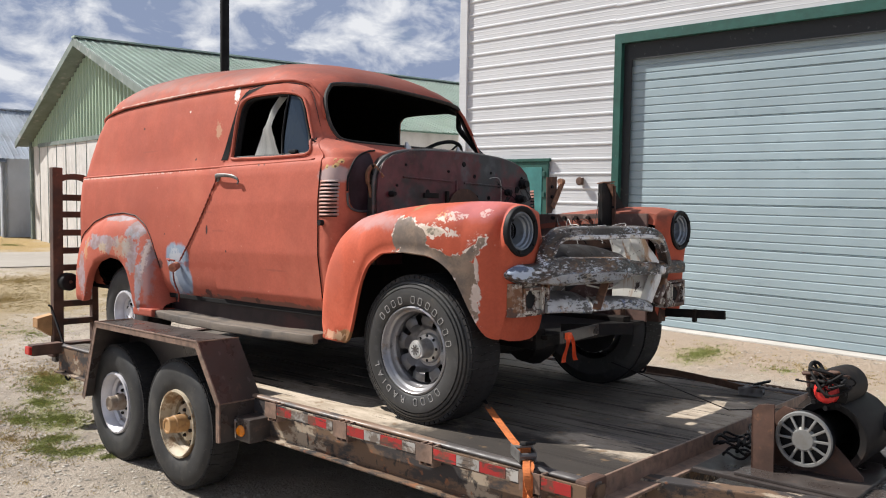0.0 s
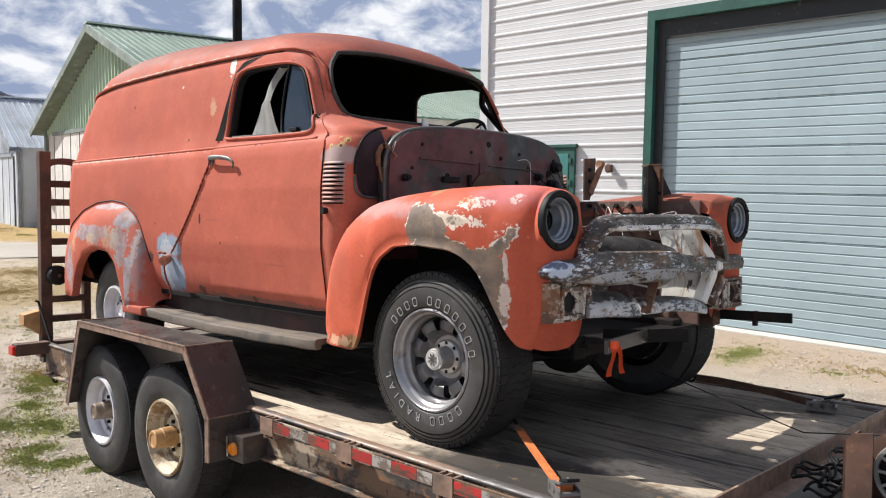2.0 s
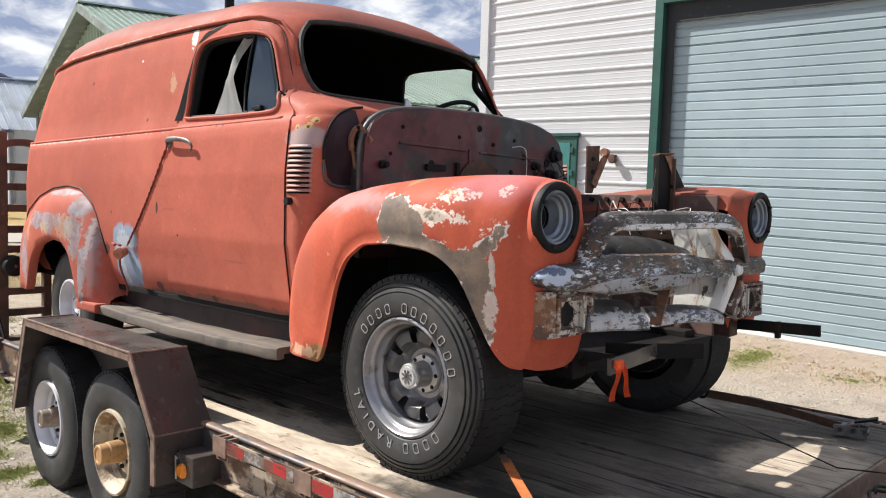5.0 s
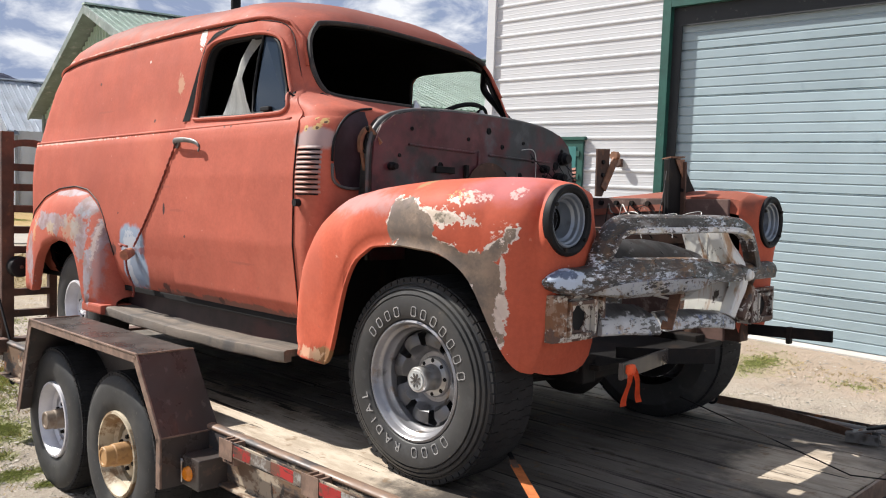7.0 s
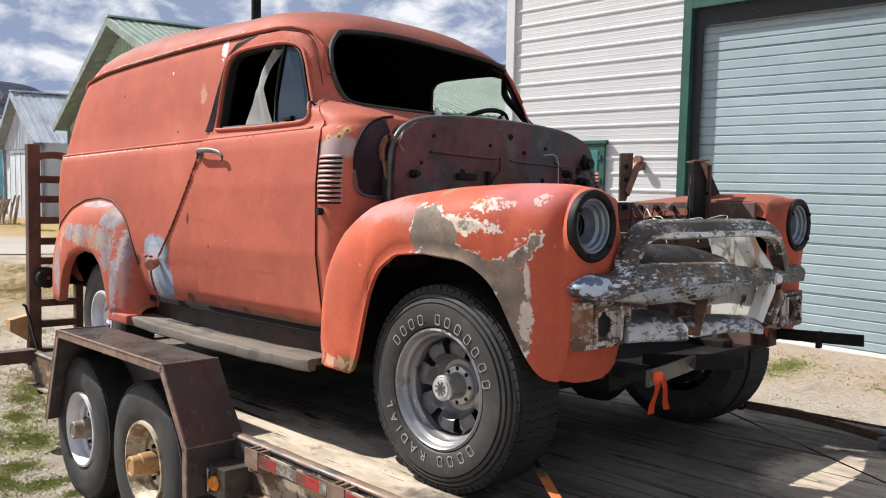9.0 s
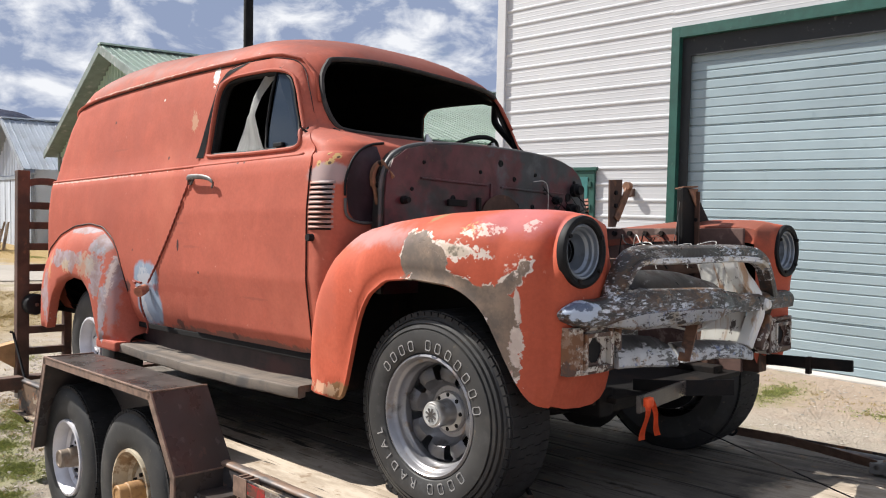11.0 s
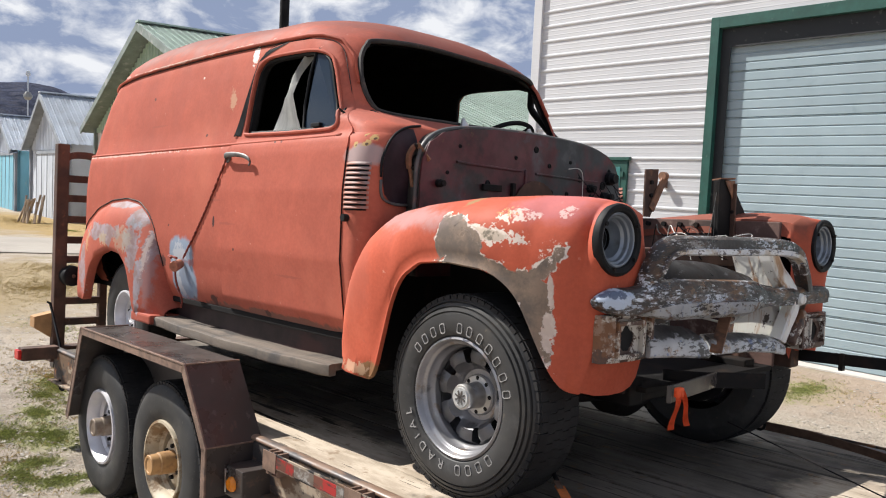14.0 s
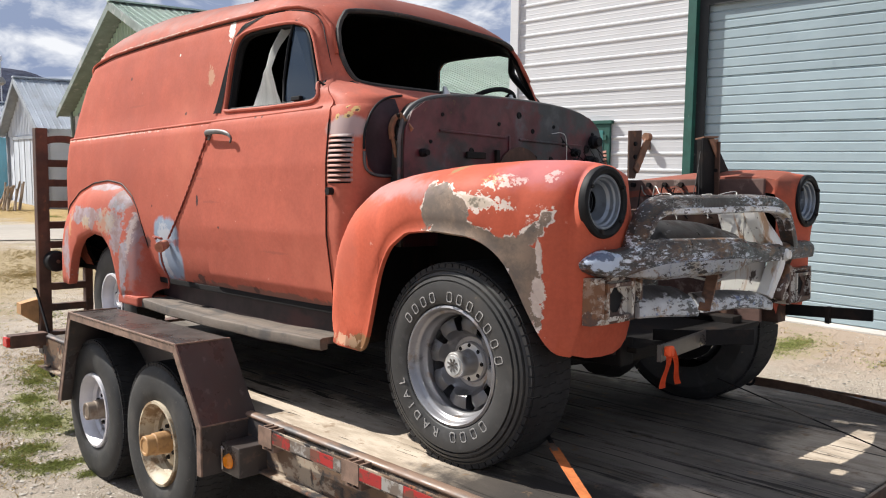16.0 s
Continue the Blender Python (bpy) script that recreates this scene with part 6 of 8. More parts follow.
quad_strip(b, [[Vector((x + 0.01 * math.sin(6 * y), y, z)) for x, z in ((0.49, 1.345), (0.47, 1.29), (0.455, 1.22), (0.46, 1.15))] for y in np.linspace(0.58, 0.74, 7)])
bmesh.ops.solidify(b, geom=b.faces[:], thickness=0.006)
part("guard_plate", b, GRILLE, truck, "dented grey plate", smooth=True)
b = boxes((0.28, 0.32, -0.36, -0.10, 1.20, 1.36), bevel=0.008)
part("support_panel", b, GRILLE, truck)
# rusty posts of the radiator support
b = boxes((0.140, 0.150, 0.522, 0.634, 1.45, 1.885), (0.118, 0.141, 0.522, 0.530, 1.45, 1.88), bevel=0.003)
post = part("radiator_post", b, CHASSIS, truck, "dark rusted upright post")
b = bmesh.new()
polygon_plate(b, [(0.153, 0.520, 1.886), (0.153, 0.655, 1.894), (0.100, 0.668, 1.887), (0.100, 0.535, 1.880)], (0, 0, 1), 0.006)
polygon_plate(b, [(0.153, 0.560, 1.880), (0.153, 0.645, 1.885), (0.155, 0.628, 1.80)], (1, 0, 0), 0.004)
part("post_cap", b, HINGE, post, "rusty brown cap folded over the post")
b = boxes((0.146, 0.172, 0.628, 0.640, 1.45, 1.872), bevel=0.002)
part("post_flange", b, RUST, post, "orange-brown rusted flange")
for z in (1.60, 1.74):
    part("post_bolt", disc_y(bmesh.new(), 0.160, 0.629, z, 0.009, 8, 0.008), CHASSIS, post)
b = bmesh.new()
polygon_plate(b, [(0.115, 0.66, 1.868), (0.115, 0.712, 1.862), (0.115, 0.838, 1.735), (0.115, 0.80, 1.66), (0.115, 0.66, 1.64)], (-1, 0, 0), 0.008)
part("post_gusset", b, CHASSIS, post, "dark slanted gusset plate")
b = bmesh.new()
polygon_plate(b, [(-0.10, 0.290, 1.70), (-0.10, 0.290, 1.918), (-0.10, 0.392, 1.925), (-0.10, 0.385, 1.78), (-0.10, 0.34, 1.70)], (1, 0, 0), 0.008)
bracket = part("hood_bracket", b, RUST, truck, "dark rusted bracket plate")
b = bmesh.new()
bar(b, (-0.085, 0.445, 1.905), (-0.085, 0.335, 1.735), 0.040, 0.010, up=(1, 0, 0))
disc_y(b, -0.085, 0.44, 1.895, 0.02, 12, 0.03)
part("bracket_strap", b, HINGE, bracket, "rusted strap with a bolt")
for z in (1.80, 1.86):
    part("bracket_hole", lathe(bmesh.new(), [(0, 0.010), (0.010, 0.010), (0.011, 0.0)], 10, Matrix.Translation((-0.093, 0.335, z)) @ Matrix.Rotation(radians(90), 4, "Z")), BLACK, bracket)
# engine bay: cross members and wires
b = boxes((0.24, 0.30, -0.38, 0.56, 1.50, 1.57), (0.24, 0.30, -0.38, -0.30, 1.05, 1.52), (0.24, 0.30, 0.50, 0.56, 1.05, 1.52), bevel=0.008)
part("radiator_support", b, RUST, truck, "rusted radiator support")
b = boxes((-0.55, 0.42, -0.40, 0.56, 1.05, 1.07))
part("splash_pan", b, CHASSIS, truck)
rnd = random.Random(31)
for k in range(11):
    b = bmesh.new()
    y = -0.10 + 0.055 * k
    z1 = 1.585 + rnd.uniform(0.0, 0.035)
    tube(b, smooth_path([(0.27, y, 1.57), (0.30, y + rnd.uniform(-0.05, 0.05), z1), (0.34, y + rnd.uniform(-0.02, 0.14), z1 + rnd.uniform(-0.01, 0.03)), (0.36, y + rnd.uniform(0.0, 0.18), 1.585), (0.38, y + rnd.uniform(0, 0.2), 1.53)], 6), rnd.choice((0.002, 0.0025, 0.0032)), 5)
    part("loose_wire", b, (CABLE_WHITE, BLACK, CHASSIS, RUST)[k % 4], truck, "loose wire")
for k in range(6):
    b = bmesh.new()
    x, y = -0.10 + rnd.uniform(0, 0.22), 0.42 + rnd.uniform(-0.06, 0.10)
    tube(b, smooth_path([(x - 0.08, y + 0.05, 1.56), (x - 0.03, y, 1.615 + rnd.uniform(0, 0.05)), (x + rnd.uniform(0, 0.06), y - 0.03, 1.625 + rnd.uniform(0, 0.05)), (x + 0.10, y - 0.05, 1.60), (x + 0.16, y - 0.08, 1.52)], 6), rnd.choice((0.002, 0.0025, 0.003)), 5)
    part("loose_wire", b, (CABLE_WHITE, BLACK, RUST, CHASSIS)[k % 4], truck, "loose wire")
for k in range(6):
    x = -0.30 + 0.09 * k
    part("wing_bolt", disc_y(bmesh.new(), x, 0.652, 1.675, 0.012, 8, 0.02), CHASSIS, truck)
for y0, y1 in ((0.36, 0.44), (0.30, 0.46)):
    b = bmesh.new()
    tube(b, smooth_path([(0.22, y0, 1.57), (0.20, (y0 + y1) / 2, 1.70), (0.17, y1, 1.82)], 6), 0.0018, 5)
    part("loose_wire", b, BLACK, truck, "thin black wire")
b = bmesh.new()
tube(b, smooth_path([(0.42, -0.05, 1.31), (0.46, 0.1, 1.285), (0.44, 0.25, 1.31)], 6), 0.005, 5)
part("loose_wire", b, CABLE_WHITE, truck, "loose wire")
b = bmesh.new()
bar(b, (0.525, -0.115, 1.195), (0.455, 0.075, 1.315), 0.045, 0.012)
part("rusty_strip", b, HINGE, truck, "bent rusty strip")
# frame, axles, bumper irons
for y in (YC - 0.42, YC + 0.42):
    part("frame_rail", boxes((-4.0, 0.38, y - 0.04, y + 0.04, 1.0, 1.10), bevel=0.006), CHASSIS, truck, "grimy black frame rail")
for x in (0.30, -0.7, -2.0, -3.9):
    part("cross_member", boxes((x - 0.05, x + 0.05, YC - 0.38, YC + 0.38, 1.0, 1.07), bevel=0.006), CHASSIS, truck)
AX_F, AX_R, R_TYRE = -0.02, -3.13, 0.372
for x in (AX_F, AX_R):
    b = bmesh.new()
    tube(b, [(x, YC - 0.74, 1.0), (x, YC - 0.5, 0.98), (x, YC, 0.95), (x, YC + 0.5, 0.98), (x, YC + 0.74, 1.0)], 0.05, 10)
    lathe(b, [(0, 0.14), (0.10, 0.11), (0.13, 0.0), (0.10, -0.11), (0, -0.14)], 16, Matrix.Translation((x, YC + 0.05, 0.95)))
    part("axle", b, CHASSIS, truck, smooth=True)
b = bmesh.new()
bar(b, (0.515, -0.085, 1.087), (0.583, -0.505, 1.090), 0.010, 0.058)
bar(b, (0.575, -0.510, 1.090), (0.590, -0.505, 1.090), 0.014, 0.058)
part("bumper_iron", b, TRAILER, truck, "flat grey-black bumper iron")
b = bmesh.new()
bar(b, (0.505, -0.090, 1.085), (0.630, 0.075, 1.085), 0.010, 0.060)
bar(b, (0.36, -0.20, 1.085), (0.51, -0.085, 1.085), 0.010, 0.055)
part("bumper_iron", b, CHASSIS, truck, "straight black bumper iron")
b = bmesh.new()
bar(b, (0.30, 0.78, 1.10), (0.81, 0.79, 1.115), 0.016, 0.05)
bar(b, (0.62, 0.775, 1.10), (0.64, 0.775, 1.10), 0.03, 0.075)
part("bumper_iron", b, CHASSIS, truck, "straight black bumper iron")
b = boxes((0.36, 0.44, 0.70, 0.78, 1.05, 1.30), bevel=0.006)
part("iron_bracket", b, RUST, truck)


# wheels
def spoked_wheel(cx, cy, cz, side, letters=True, steer=1.7):
    """An old off-road tyre on a deep eight-slot wheel with a stout hub; side -1: the near flank."""
    m = Matrix.Translation((cx, cy, cz)) @ Matrix.Rotation(radians(steer + (0 if side < 0 else 180)), 4, "Z")
    r, w, rim = R_TYRE, 0.25, 0.217
    prof = tyre_profile(r, w, rim)[:7] + [(r - 0.010, -0.020), (r - 0.021, -0.009), (r - 0.023, -0.015), (r - 0.026, -0.015), (r - 0.028, -0.003), (r - 0.038, 0.001), (r - 0.040, -0.006), (r - 0.043, -0.006), (r - 0.045, 0.005), (r - 0.056, 0.008),
                                          (r - 0.058, 0.002), (r - 0.061, 0.002), (r - 0.063, 0.011), (r - 0.085, 0.014), (rim + 0.052, 0.0125), (rim + 0.030, 0.011), (rim + 0.012, 0.004), (rim + 0.003, -0.010), (rim - 0.004, -0.02)]
    b = lathe(bmesh.new(), prof, 96, m)
    wheel = part("wheel", b, TRUCK_RUBBER, truck, "scuffed off-road tyre on a grey steel wheel", smooth=True, sharp=0.5)
    tread = bmesh.new()
    tread_blocks(tread, r, w, m, 66, 5, 3)
    part("tread", tread, TREAD, wheel, kind="stuff")
    part("rim", lathe(bmesh.new(), [(rim + 0.006, -0.012), (rim + 0.005, 0.001), (rim - 0.003, 0.005), (rim - 0.009, 0.000), (rim - 0.011, -0.018), (rim - 0.018, -0.024), (rim - 0.023, -0.026), (rim - 0.026, -0.034), (rim - 0.027, -0.056), (rim - 0.034, -0.062), (rim - 0.036, -0.070), (rim - 0.037, -0.12), (rim - 0.037, -0.23)], 72, m), WHEEL_GREY, wheel, "dull grey steel rim", smooth=True, sharp=0.9)
    # wheel disc: eight dished spokes round a centre
    dish = ((0.184, -0.110), (0.178, -0.090), (0.168, -0.080), (0.150, -0.076), (0.126, -0.080), (0.104, -0.104))
    for k in range(8):
        a0 = 2 * math.pi * (k + 0.5) / 8 + 0.2
        rings = []
        for t in np.linspace(-0.5, 0.5, 9):
            ring = []
            for q, y in dish:
                share = 0.72 if 0.12 < q < 0.16 else (0.64 if 0.16 < q < 0.17 else 1.0)
                a = a0 + t * (2 * math.pi / 8) * share
                ring.append(Vector((q * math.cos(a), -y - 0.010 * (1 - 4 * t * t) * (1 if 0.12 < q < 0.175 else 0), q * math.sin(a))))
            rings.append(ring)
        d = bmesh.new()
        quad_strip(d, [[m @ p for p in ring] for ring in rings])
        bmesh.ops.solidify(d, geom=d.faces[:], thickness=0.006)
        part("wheel_spoke", d, WHEEL_GREY, wheel, smooth=True)
    part("disc_centre", lathe(bmesh.new(), [(0.122, -0.100), (0.118, -0.090), (0.106, -0.101), (0.094, -0.122), (0.0, -0.124)], 40, m), WHEEL_GREY, wheel, smooth=True)
    part("wheel_back", lathe(bmesh.new(), [(0.18, -0.23), (0.0, -0.23)], 24, m), BLACK, wheel)
    hub = part("hub", lathe(bmesh.new(), [(0.076, -0.130), (0.076, -0.114), (0.071, -0.107), (0.050, -0.105), (0.047, -0.098), (0.046, -0.060), (0.048, -0.056), (0.048, -0.030), (0.044, -0.023), (0.0, -0.023)], 32, m), CHROME, wheel, "stout dull chrome hub", smooth=True)
    part("hub_face", lathe(bmesh.new(), [(0, -0.018), (0.036, -0.018), (0.038, -0.023)], 24, m), PALE, hub, "pale hub face")
    for k in range(4):
        mark = bmesh.new()
        box(mark, -0.026, 0.026, -0.0015, 0.0015, -0.0035, 0.0035, 0, m @ Matrix.Rotation(radians(45 * k + 20), 4, "Y") @ Matrix.Translation((0, 0.0175, 0)))
        part("emblem_bar", mark, ALLOY_DARK, hub, "worn grey emblem ray")
    for k in range(8):
        a = 2 * math.pi * k / 8
        nut = lathe(bmesh.new(), [(0, -0.104), (0.008, -0.105), (0.011, -0.118)], 8, m @ Matrix.Translation((0.063 * math.cos(a), 0, 0.063 * math.sin(a))))
        part("lug_nut", nut, CHASSIS, wheel)
    if letters:
        RL = 0.256

        def seat(a):
            return m @ Matrix(((math.sin(a), math.cos(a), 0, RL * math.cos(a)), (0, 0, -1, -0.0125), (-math.cos(a), math.sin(a), 0, RL * math.sin(a)), (0, 0, 0, 1)))

        # worn maker's words: hollow raised bars
        for deg_ in (142, 130.5, 118.8, 107.2, 87.1, 76.0, 64.0, 51.8, 39.6, 26.6, 13.5, 314.3, 301.8, 289.4, 277.4):
            o = bmesh.new()
            hh, ww = 0.0190, 0.0132
            ring_ = [(-ww, -hh * 0.7), (-ww * 0.6, -hh), (ww * 0.6, -hh), (ww, -hh * 0.7), (ww, hh * 0.7), (ww * 0.6, hh), (-ww * 0.6, hh), (-ww, hh * 0.7)]
            quad_strip(o, [[seat(radians(deg_)) @ Vector((x_ * k_, y_ * k_, z_)) for x_, y_ in ring_] for k_, z_ in ((1.0, -0.001), (1.0, 0.0018), (0.80, 0.0018), (0.80, -0.001))], True)
            bmesh.ops.recalc_face_normals(o, faces=o.faces)
            part("sidewall_mark", o, LETTER, wheel, "worn raised sidewall mark")
        for ch_, deg_ in zip("RADIAL", (257.5, 245.3, 233.0, 223.4, 213.2, 201.2)):
            font = bpy.data.curves.new("letter", "FONT")
            font.body, font.size, font.align_x, font.align_y, font.extrude = ch_, 0.049, "CENTER", "CENTER", 0.0012
            holder = bpy.data.objects.new("letter", font)
            glyph = bpy.data.meshes.new_from_object(holder)
            bpy.data.objects.remove(holder)
            bpy.data.curves.remove(font)
            o = bmesh.new()
            o.from_mesh(glyph)
            bpy.data.meshes.remove(glyph)
            o.transform(seat(radians(deg_)))
            part("sidewall_letter", o, LETTER, wheel, "worn raised sidewall letter")
    return wheel


spoked_wheel(-0.052, -0.885, 1.0, -1)
spoked_wheel(AX_F, 0.90, 1.0, 1, False)


def plain_wheel(cx, cy, cz, r, w, rim, rubber, steel, hubmat, parent, side, cap, label):
    m = Matrix.Translation((cx, cy, cz)) @ (Matrix.Identity(4) if side < 0 else Matrix.Rotation(math.pi, 4, "Z"))
    b = lathe(bmesh.new(), tyre_profile(r, w, rim), 64, m)
    wheel = part("wheel", b, rubber, parent, label, smooth=True, sharp=0.5)
    tread = bmesh.new()
    tread_blocks(tread, r, w, m, 72, 5, 5)
    part("tread", tread, TREAD, wheel, kind="stuff")
    k = rim / 0.2
    part("rim", lathe(bmesh.new(), [(rim + 0.008, -0.02), (rim + 0.004, 0.002), (rim - 0.008, 0.004), (rim - 0.014, -0.012), (rim - 0.03, -0.03), (rim - 0.034, -0.06), (rim - 0.05, -0.075), (rim - 0.05, -0.2)], 48, m), steel, wheel, smooth=True)
    holes = 8
    prof = ((0.152, -0.105), (0.138, -0.085), (0.112, -0.072), (0.098, -0.068))
    for i in range(holes):
        a0 = 2 * math.pi * i / holes
        rings = []
        for t in np.linspace(-0.5, 0.5, 6):
            a = a0 + t * (2 * math.pi / holes) * 0.60
            rings.append([m @ Vector((q * k * math.cos(a), -y, q * k * math.sin(a))) for q, y in prof])
        d = bmesh.new()
        quad_strip(d, rings)
        bmesh.ops.solidify(d, geom=d.faces[:], thickness=0.005)
        part("wheel_spoke", d, steel, wheel, smooth=True)
    d = bmesh.new()
    lathe(d, [(0.112 * k, -0.080), (0.112 * k, -0.071), (0.085 * k, -0.062), (0.05, -0.060), (0, -0.060)], 32, m)
    part("disc_centre", d, steel, wheel, smooth=True)
    d = bmesh.new()
    lathe(d, [(0.165 * k, -0.115), (0.152 * k, -0.104), (0.138 * k, -0.086), (0.13 * k, -0.09)], 40, m)
    part("disc_rim", d, steel, wheel, smooth=True)
    part("wheel_back", lathe(bmesh.new(), [(0.165 * k, -0.13), (0.0, -0.13)], 24, m), BLACK, wheel)
    part("hub", lathe(bmesh.new(), [(0.056, -0.065), (0.055, cap - 0.060), (0.050, cap - 0.055), (0.049, cap - 0.014), (0.046, cap - 0.010), (0.036, cap - 0.010), (0.034, cap - 0.014), (0.0, cap - 0.014)], 26, m), hubmat, wheel, smooth=True)
    for i in range(6):
        a = 2 * math.pi * (i + 0.5) / 6
        part("lug_nut", lathe(bmesh.new(), [(0, -0.045), (0.010, -0.047), (0.012, -0.063)], 8, m @ Matrix.Translation((0.076 * k * math.cos(a), 0, 0.076 * k * math.sin(a)))), CHASSIS, wheel)
    return wheel


for y, s in ((-0.91, -1), (2 * YC + 0.91, 1)):
    plain_wheel(AX_R, y, 0.945, 0.345, 0.22, 0.165, RUBBER, SILVER, SILVER, truck, s, -0.03, "dusty tyre on a pale steel wheel")


# ---- the trailer ----
T0 = Vector((-1.5, TC, 0.0))
trailer = thing("flatbed_trailer", T0, "dark worn tandem-axle flatbed trailer with a wooden deck and steel ramps", "trailer", rig=True)
YN, YF = -1.03, 2 * TC + 1.03     # deck edges
X0, X1 = -3.92, 1.10
for s in (1, -1):
    fx = lambda b: b if s == 1 else flip(b, TC)
    b = bmesh.new()
    quad_strip(b, [[Vector((x, yy, zz)) for yy, zz in ((YN, 0.634), (-1.060, 0.636), (-1.084, 0.630), (-1.086, 0.600), (-1.086, 0.447), (-1.082, 0.443), (-1.082, 0.42), (YN, 0.42))] for x in np.linspace(X0, X1 + 0.06, 12)], True, True)
    bmesh.ops.recalc_face_normals(b, faces=b.faces)
    part("side_rail", fx(b), RAIL, trailer, "chipped tan and black side rail with rust showing")
    b = tube(bmesh.new(), [(x, -1.064, 0.636) for x in np.linspace(X0, X1 + 0.05, 40)], 0, 10, [(0.027 * math.cos(a), 0.013 * math.sin(a)) for a in np.linspace(0, 2 * math.pi, 12, endpoint=False)])
    part("rail_crest", fx(b), CREST, trailer, "rubbed dark rounded rail top", smooth=True)
    b = boxes((X0, X1 + 0.05, -1.126, -1.0825, 0.421, 0.432), bevel=0.003)
    part("rail_foot", fx(b), RAIL, trailer, "chipped tan foot of the rail")
    b = boxes((-0.938, X1 + 0.05, -1.150, -1.140, 0.584, 0.645), bevel=0.002)
    part("rub_rail", fx(b), RAIL, trailer)
    for k, x in enumerate((-0.930, -0.340, 0.250, 0.840)):
        b = bmesh.new()
        for xa in (x, x + 0.036, x + 0.080):
            box(b, xa, xa + 0.012, -1.1395, -1.087, 0.55, 0.642, 0.001)
        box(b, x - 0.006, x + 0.098, -1.1545, -1.1505, 0.566, 0.648, 0.001)
        box(b, x, x + 0.092, -1.1395, -1.087, 0.545, 0.5495, 0)
        part("stake_pocket", fx(b), EDGE, trailer, "rusted tan stake pocket")
    if s == 1:
        for x, wide, red in ((-0.826, 0.132, 1), (-0.692, 0.142, 0), (-0.549, 0.150, 1), (-0.397, 0.046, 0), (-0.238, 0.126, 1), (-0.110, 0.116, 0), (0.008, 0.146, 1), (0.156, 0.084, 0), (0.354, 0.136, 1), (0.492, 0.130, 0), (0.624, 0.140, 1), (0.766, 0.064, 0), (0.944, 0.14, 1)):
            b = boxes((x, x + wide, -1.1535, -1.1505, 0.592, 0.637), bevel=0.0)
            part("tape", b, TAPE_RED if red else TAPE_WHITE, trailer, "red reflective tape" if red else "dirty white reflective tape")
    b = boxes((-4.28, 1.2, -0.62, -0.52, 0.34, 0.56), bevel=0.006)
    part("main_beam", fx(b), TRAILER, trailer)
    # mudguard: flat top, sloped ends, open side
    y0, y1 = -1.315, -1.04
    prof = [(-2.93, 0.40), (-2.72, 0.945), (-1.375, 0.945), (-1.14, 0.62), (-1.14, 0.405)]
    b = bmesh.new()
    for (xa, za), (xb, zb) in zip(prof, prof[1:]):
        d = Vector((xb - xa, 0, zb - za)).normalized()
        nrm = Vector((-d.z, 0, d.x)) * 0.006
        polygon_plate(b, [Vector((xa, y0, za)), Vector((xb, y0, zb)), Vector((xb, y1, zb)), Vector((xa, y1, za))], nrm.normalized(), -0.006)
        part("mudguard", fx(b), TRAILER, trailer, "dark worn steel mudguard plate")
        b = bmesh.new()
    # folded lip along the outer edge
    lipn = 0.035
    for (xa, za), (xb, zb) in zip(prof, prof[1:]):
        d = Vector((xb - xa, 0, zb - za)).normalized()
        down = Vector((d.z, 0, -d.x)) * lipn
        polygon_plate(b, [Vector((xa, y0, za)), Vector((xb, y0, zb)), Vector((xb, y0, zb)) + down, Vector((xa, y0, za)) + down], (0, 1, 0), 0.005)
    for (xa, za), (xb, zb) in zip(prof, prof[1:]):
        e = bmesh.new()
        bar(e, (xa, y0 + 0.003, za + 0.004), (xb, y0 + 0.003, zb + 0.004), 0.010, 0.010, 0.003)
        part("worn_edge", fx(e), EDGE, trailer, "rubbed bare steel edge")
    for xa, za in prof[1:-1]:
        e = bmesh.new()
        bar(e, (xa, y0, za + 0.003), (xa, y1, za + 0.003), 0.008, 0.008, 0.003)
        part("worn_edge", fx(e), EDGE, trailer, "rubbed bare steel edge")
    part("mudguard_lip", fx(b), EDGE, trailer, "rubbed brown mudguard lip")
    b = bmesh.new()
    polygon_plate(b, [(-2.90, -1.045, 0.42), (-2.72, -1.045, 0.94), (-1.375, -1.045, 0.94), (-1.14, -1.045, 0.62), (-1.14, -1.045, 0.42)], (0, 1, 0), 0.006)
    part("mudguard_back", fx(b), TRAILER, trailer)
    b = boxes((-1.135, -0.985, -1.22, -1.05, 0.415, 0.545), bevel=0.006)
    part("lamp_bracket", fx(b), TRAILER, trailer)
    b = bmesh.new()
    lathe(b, [(0, 0.022), (0.022, 0.020), (0.031, 0.010), (0.033, 0)], 20, Matrix.Translation((-1.065, -1.221, 0.475)))
    part("marker_lamp", fx(b), AMBER, trailer, "amber side marker lamp", smooth=True)
    b = bmesh.new()
    tube(b, [(-1.115, -1.228, 0.43), (-1.118, -1.228, 0.53), (-1.10, -1.228, 0.52)], 0.004, 5)
    part("lamp_guard", fx(b), CHROME, trailer)
    for x, steel, hubm, cap in ((-1.76, CREAM, HUB_TAN, 0.075), (-2.60, SILVER, HUB_IRON, 0.05)):
        yy = -1.235 if s == 1 else 2 * TC + 1.235
        plain_wheel(x, yy, 0.395, 0.395, 0.22, 0.205, RUBBER, steel, hubm, trailer, -1 if s == 1 else 1, cap, "dusty trailer tyre on a rusty cream wheel" if steel is CREAM else "dusty trailer tyre on a silver wheel")
    # loading ramp, folded up at the tail
    yl, yr = -0.978, -0.667
    xp = -4.22
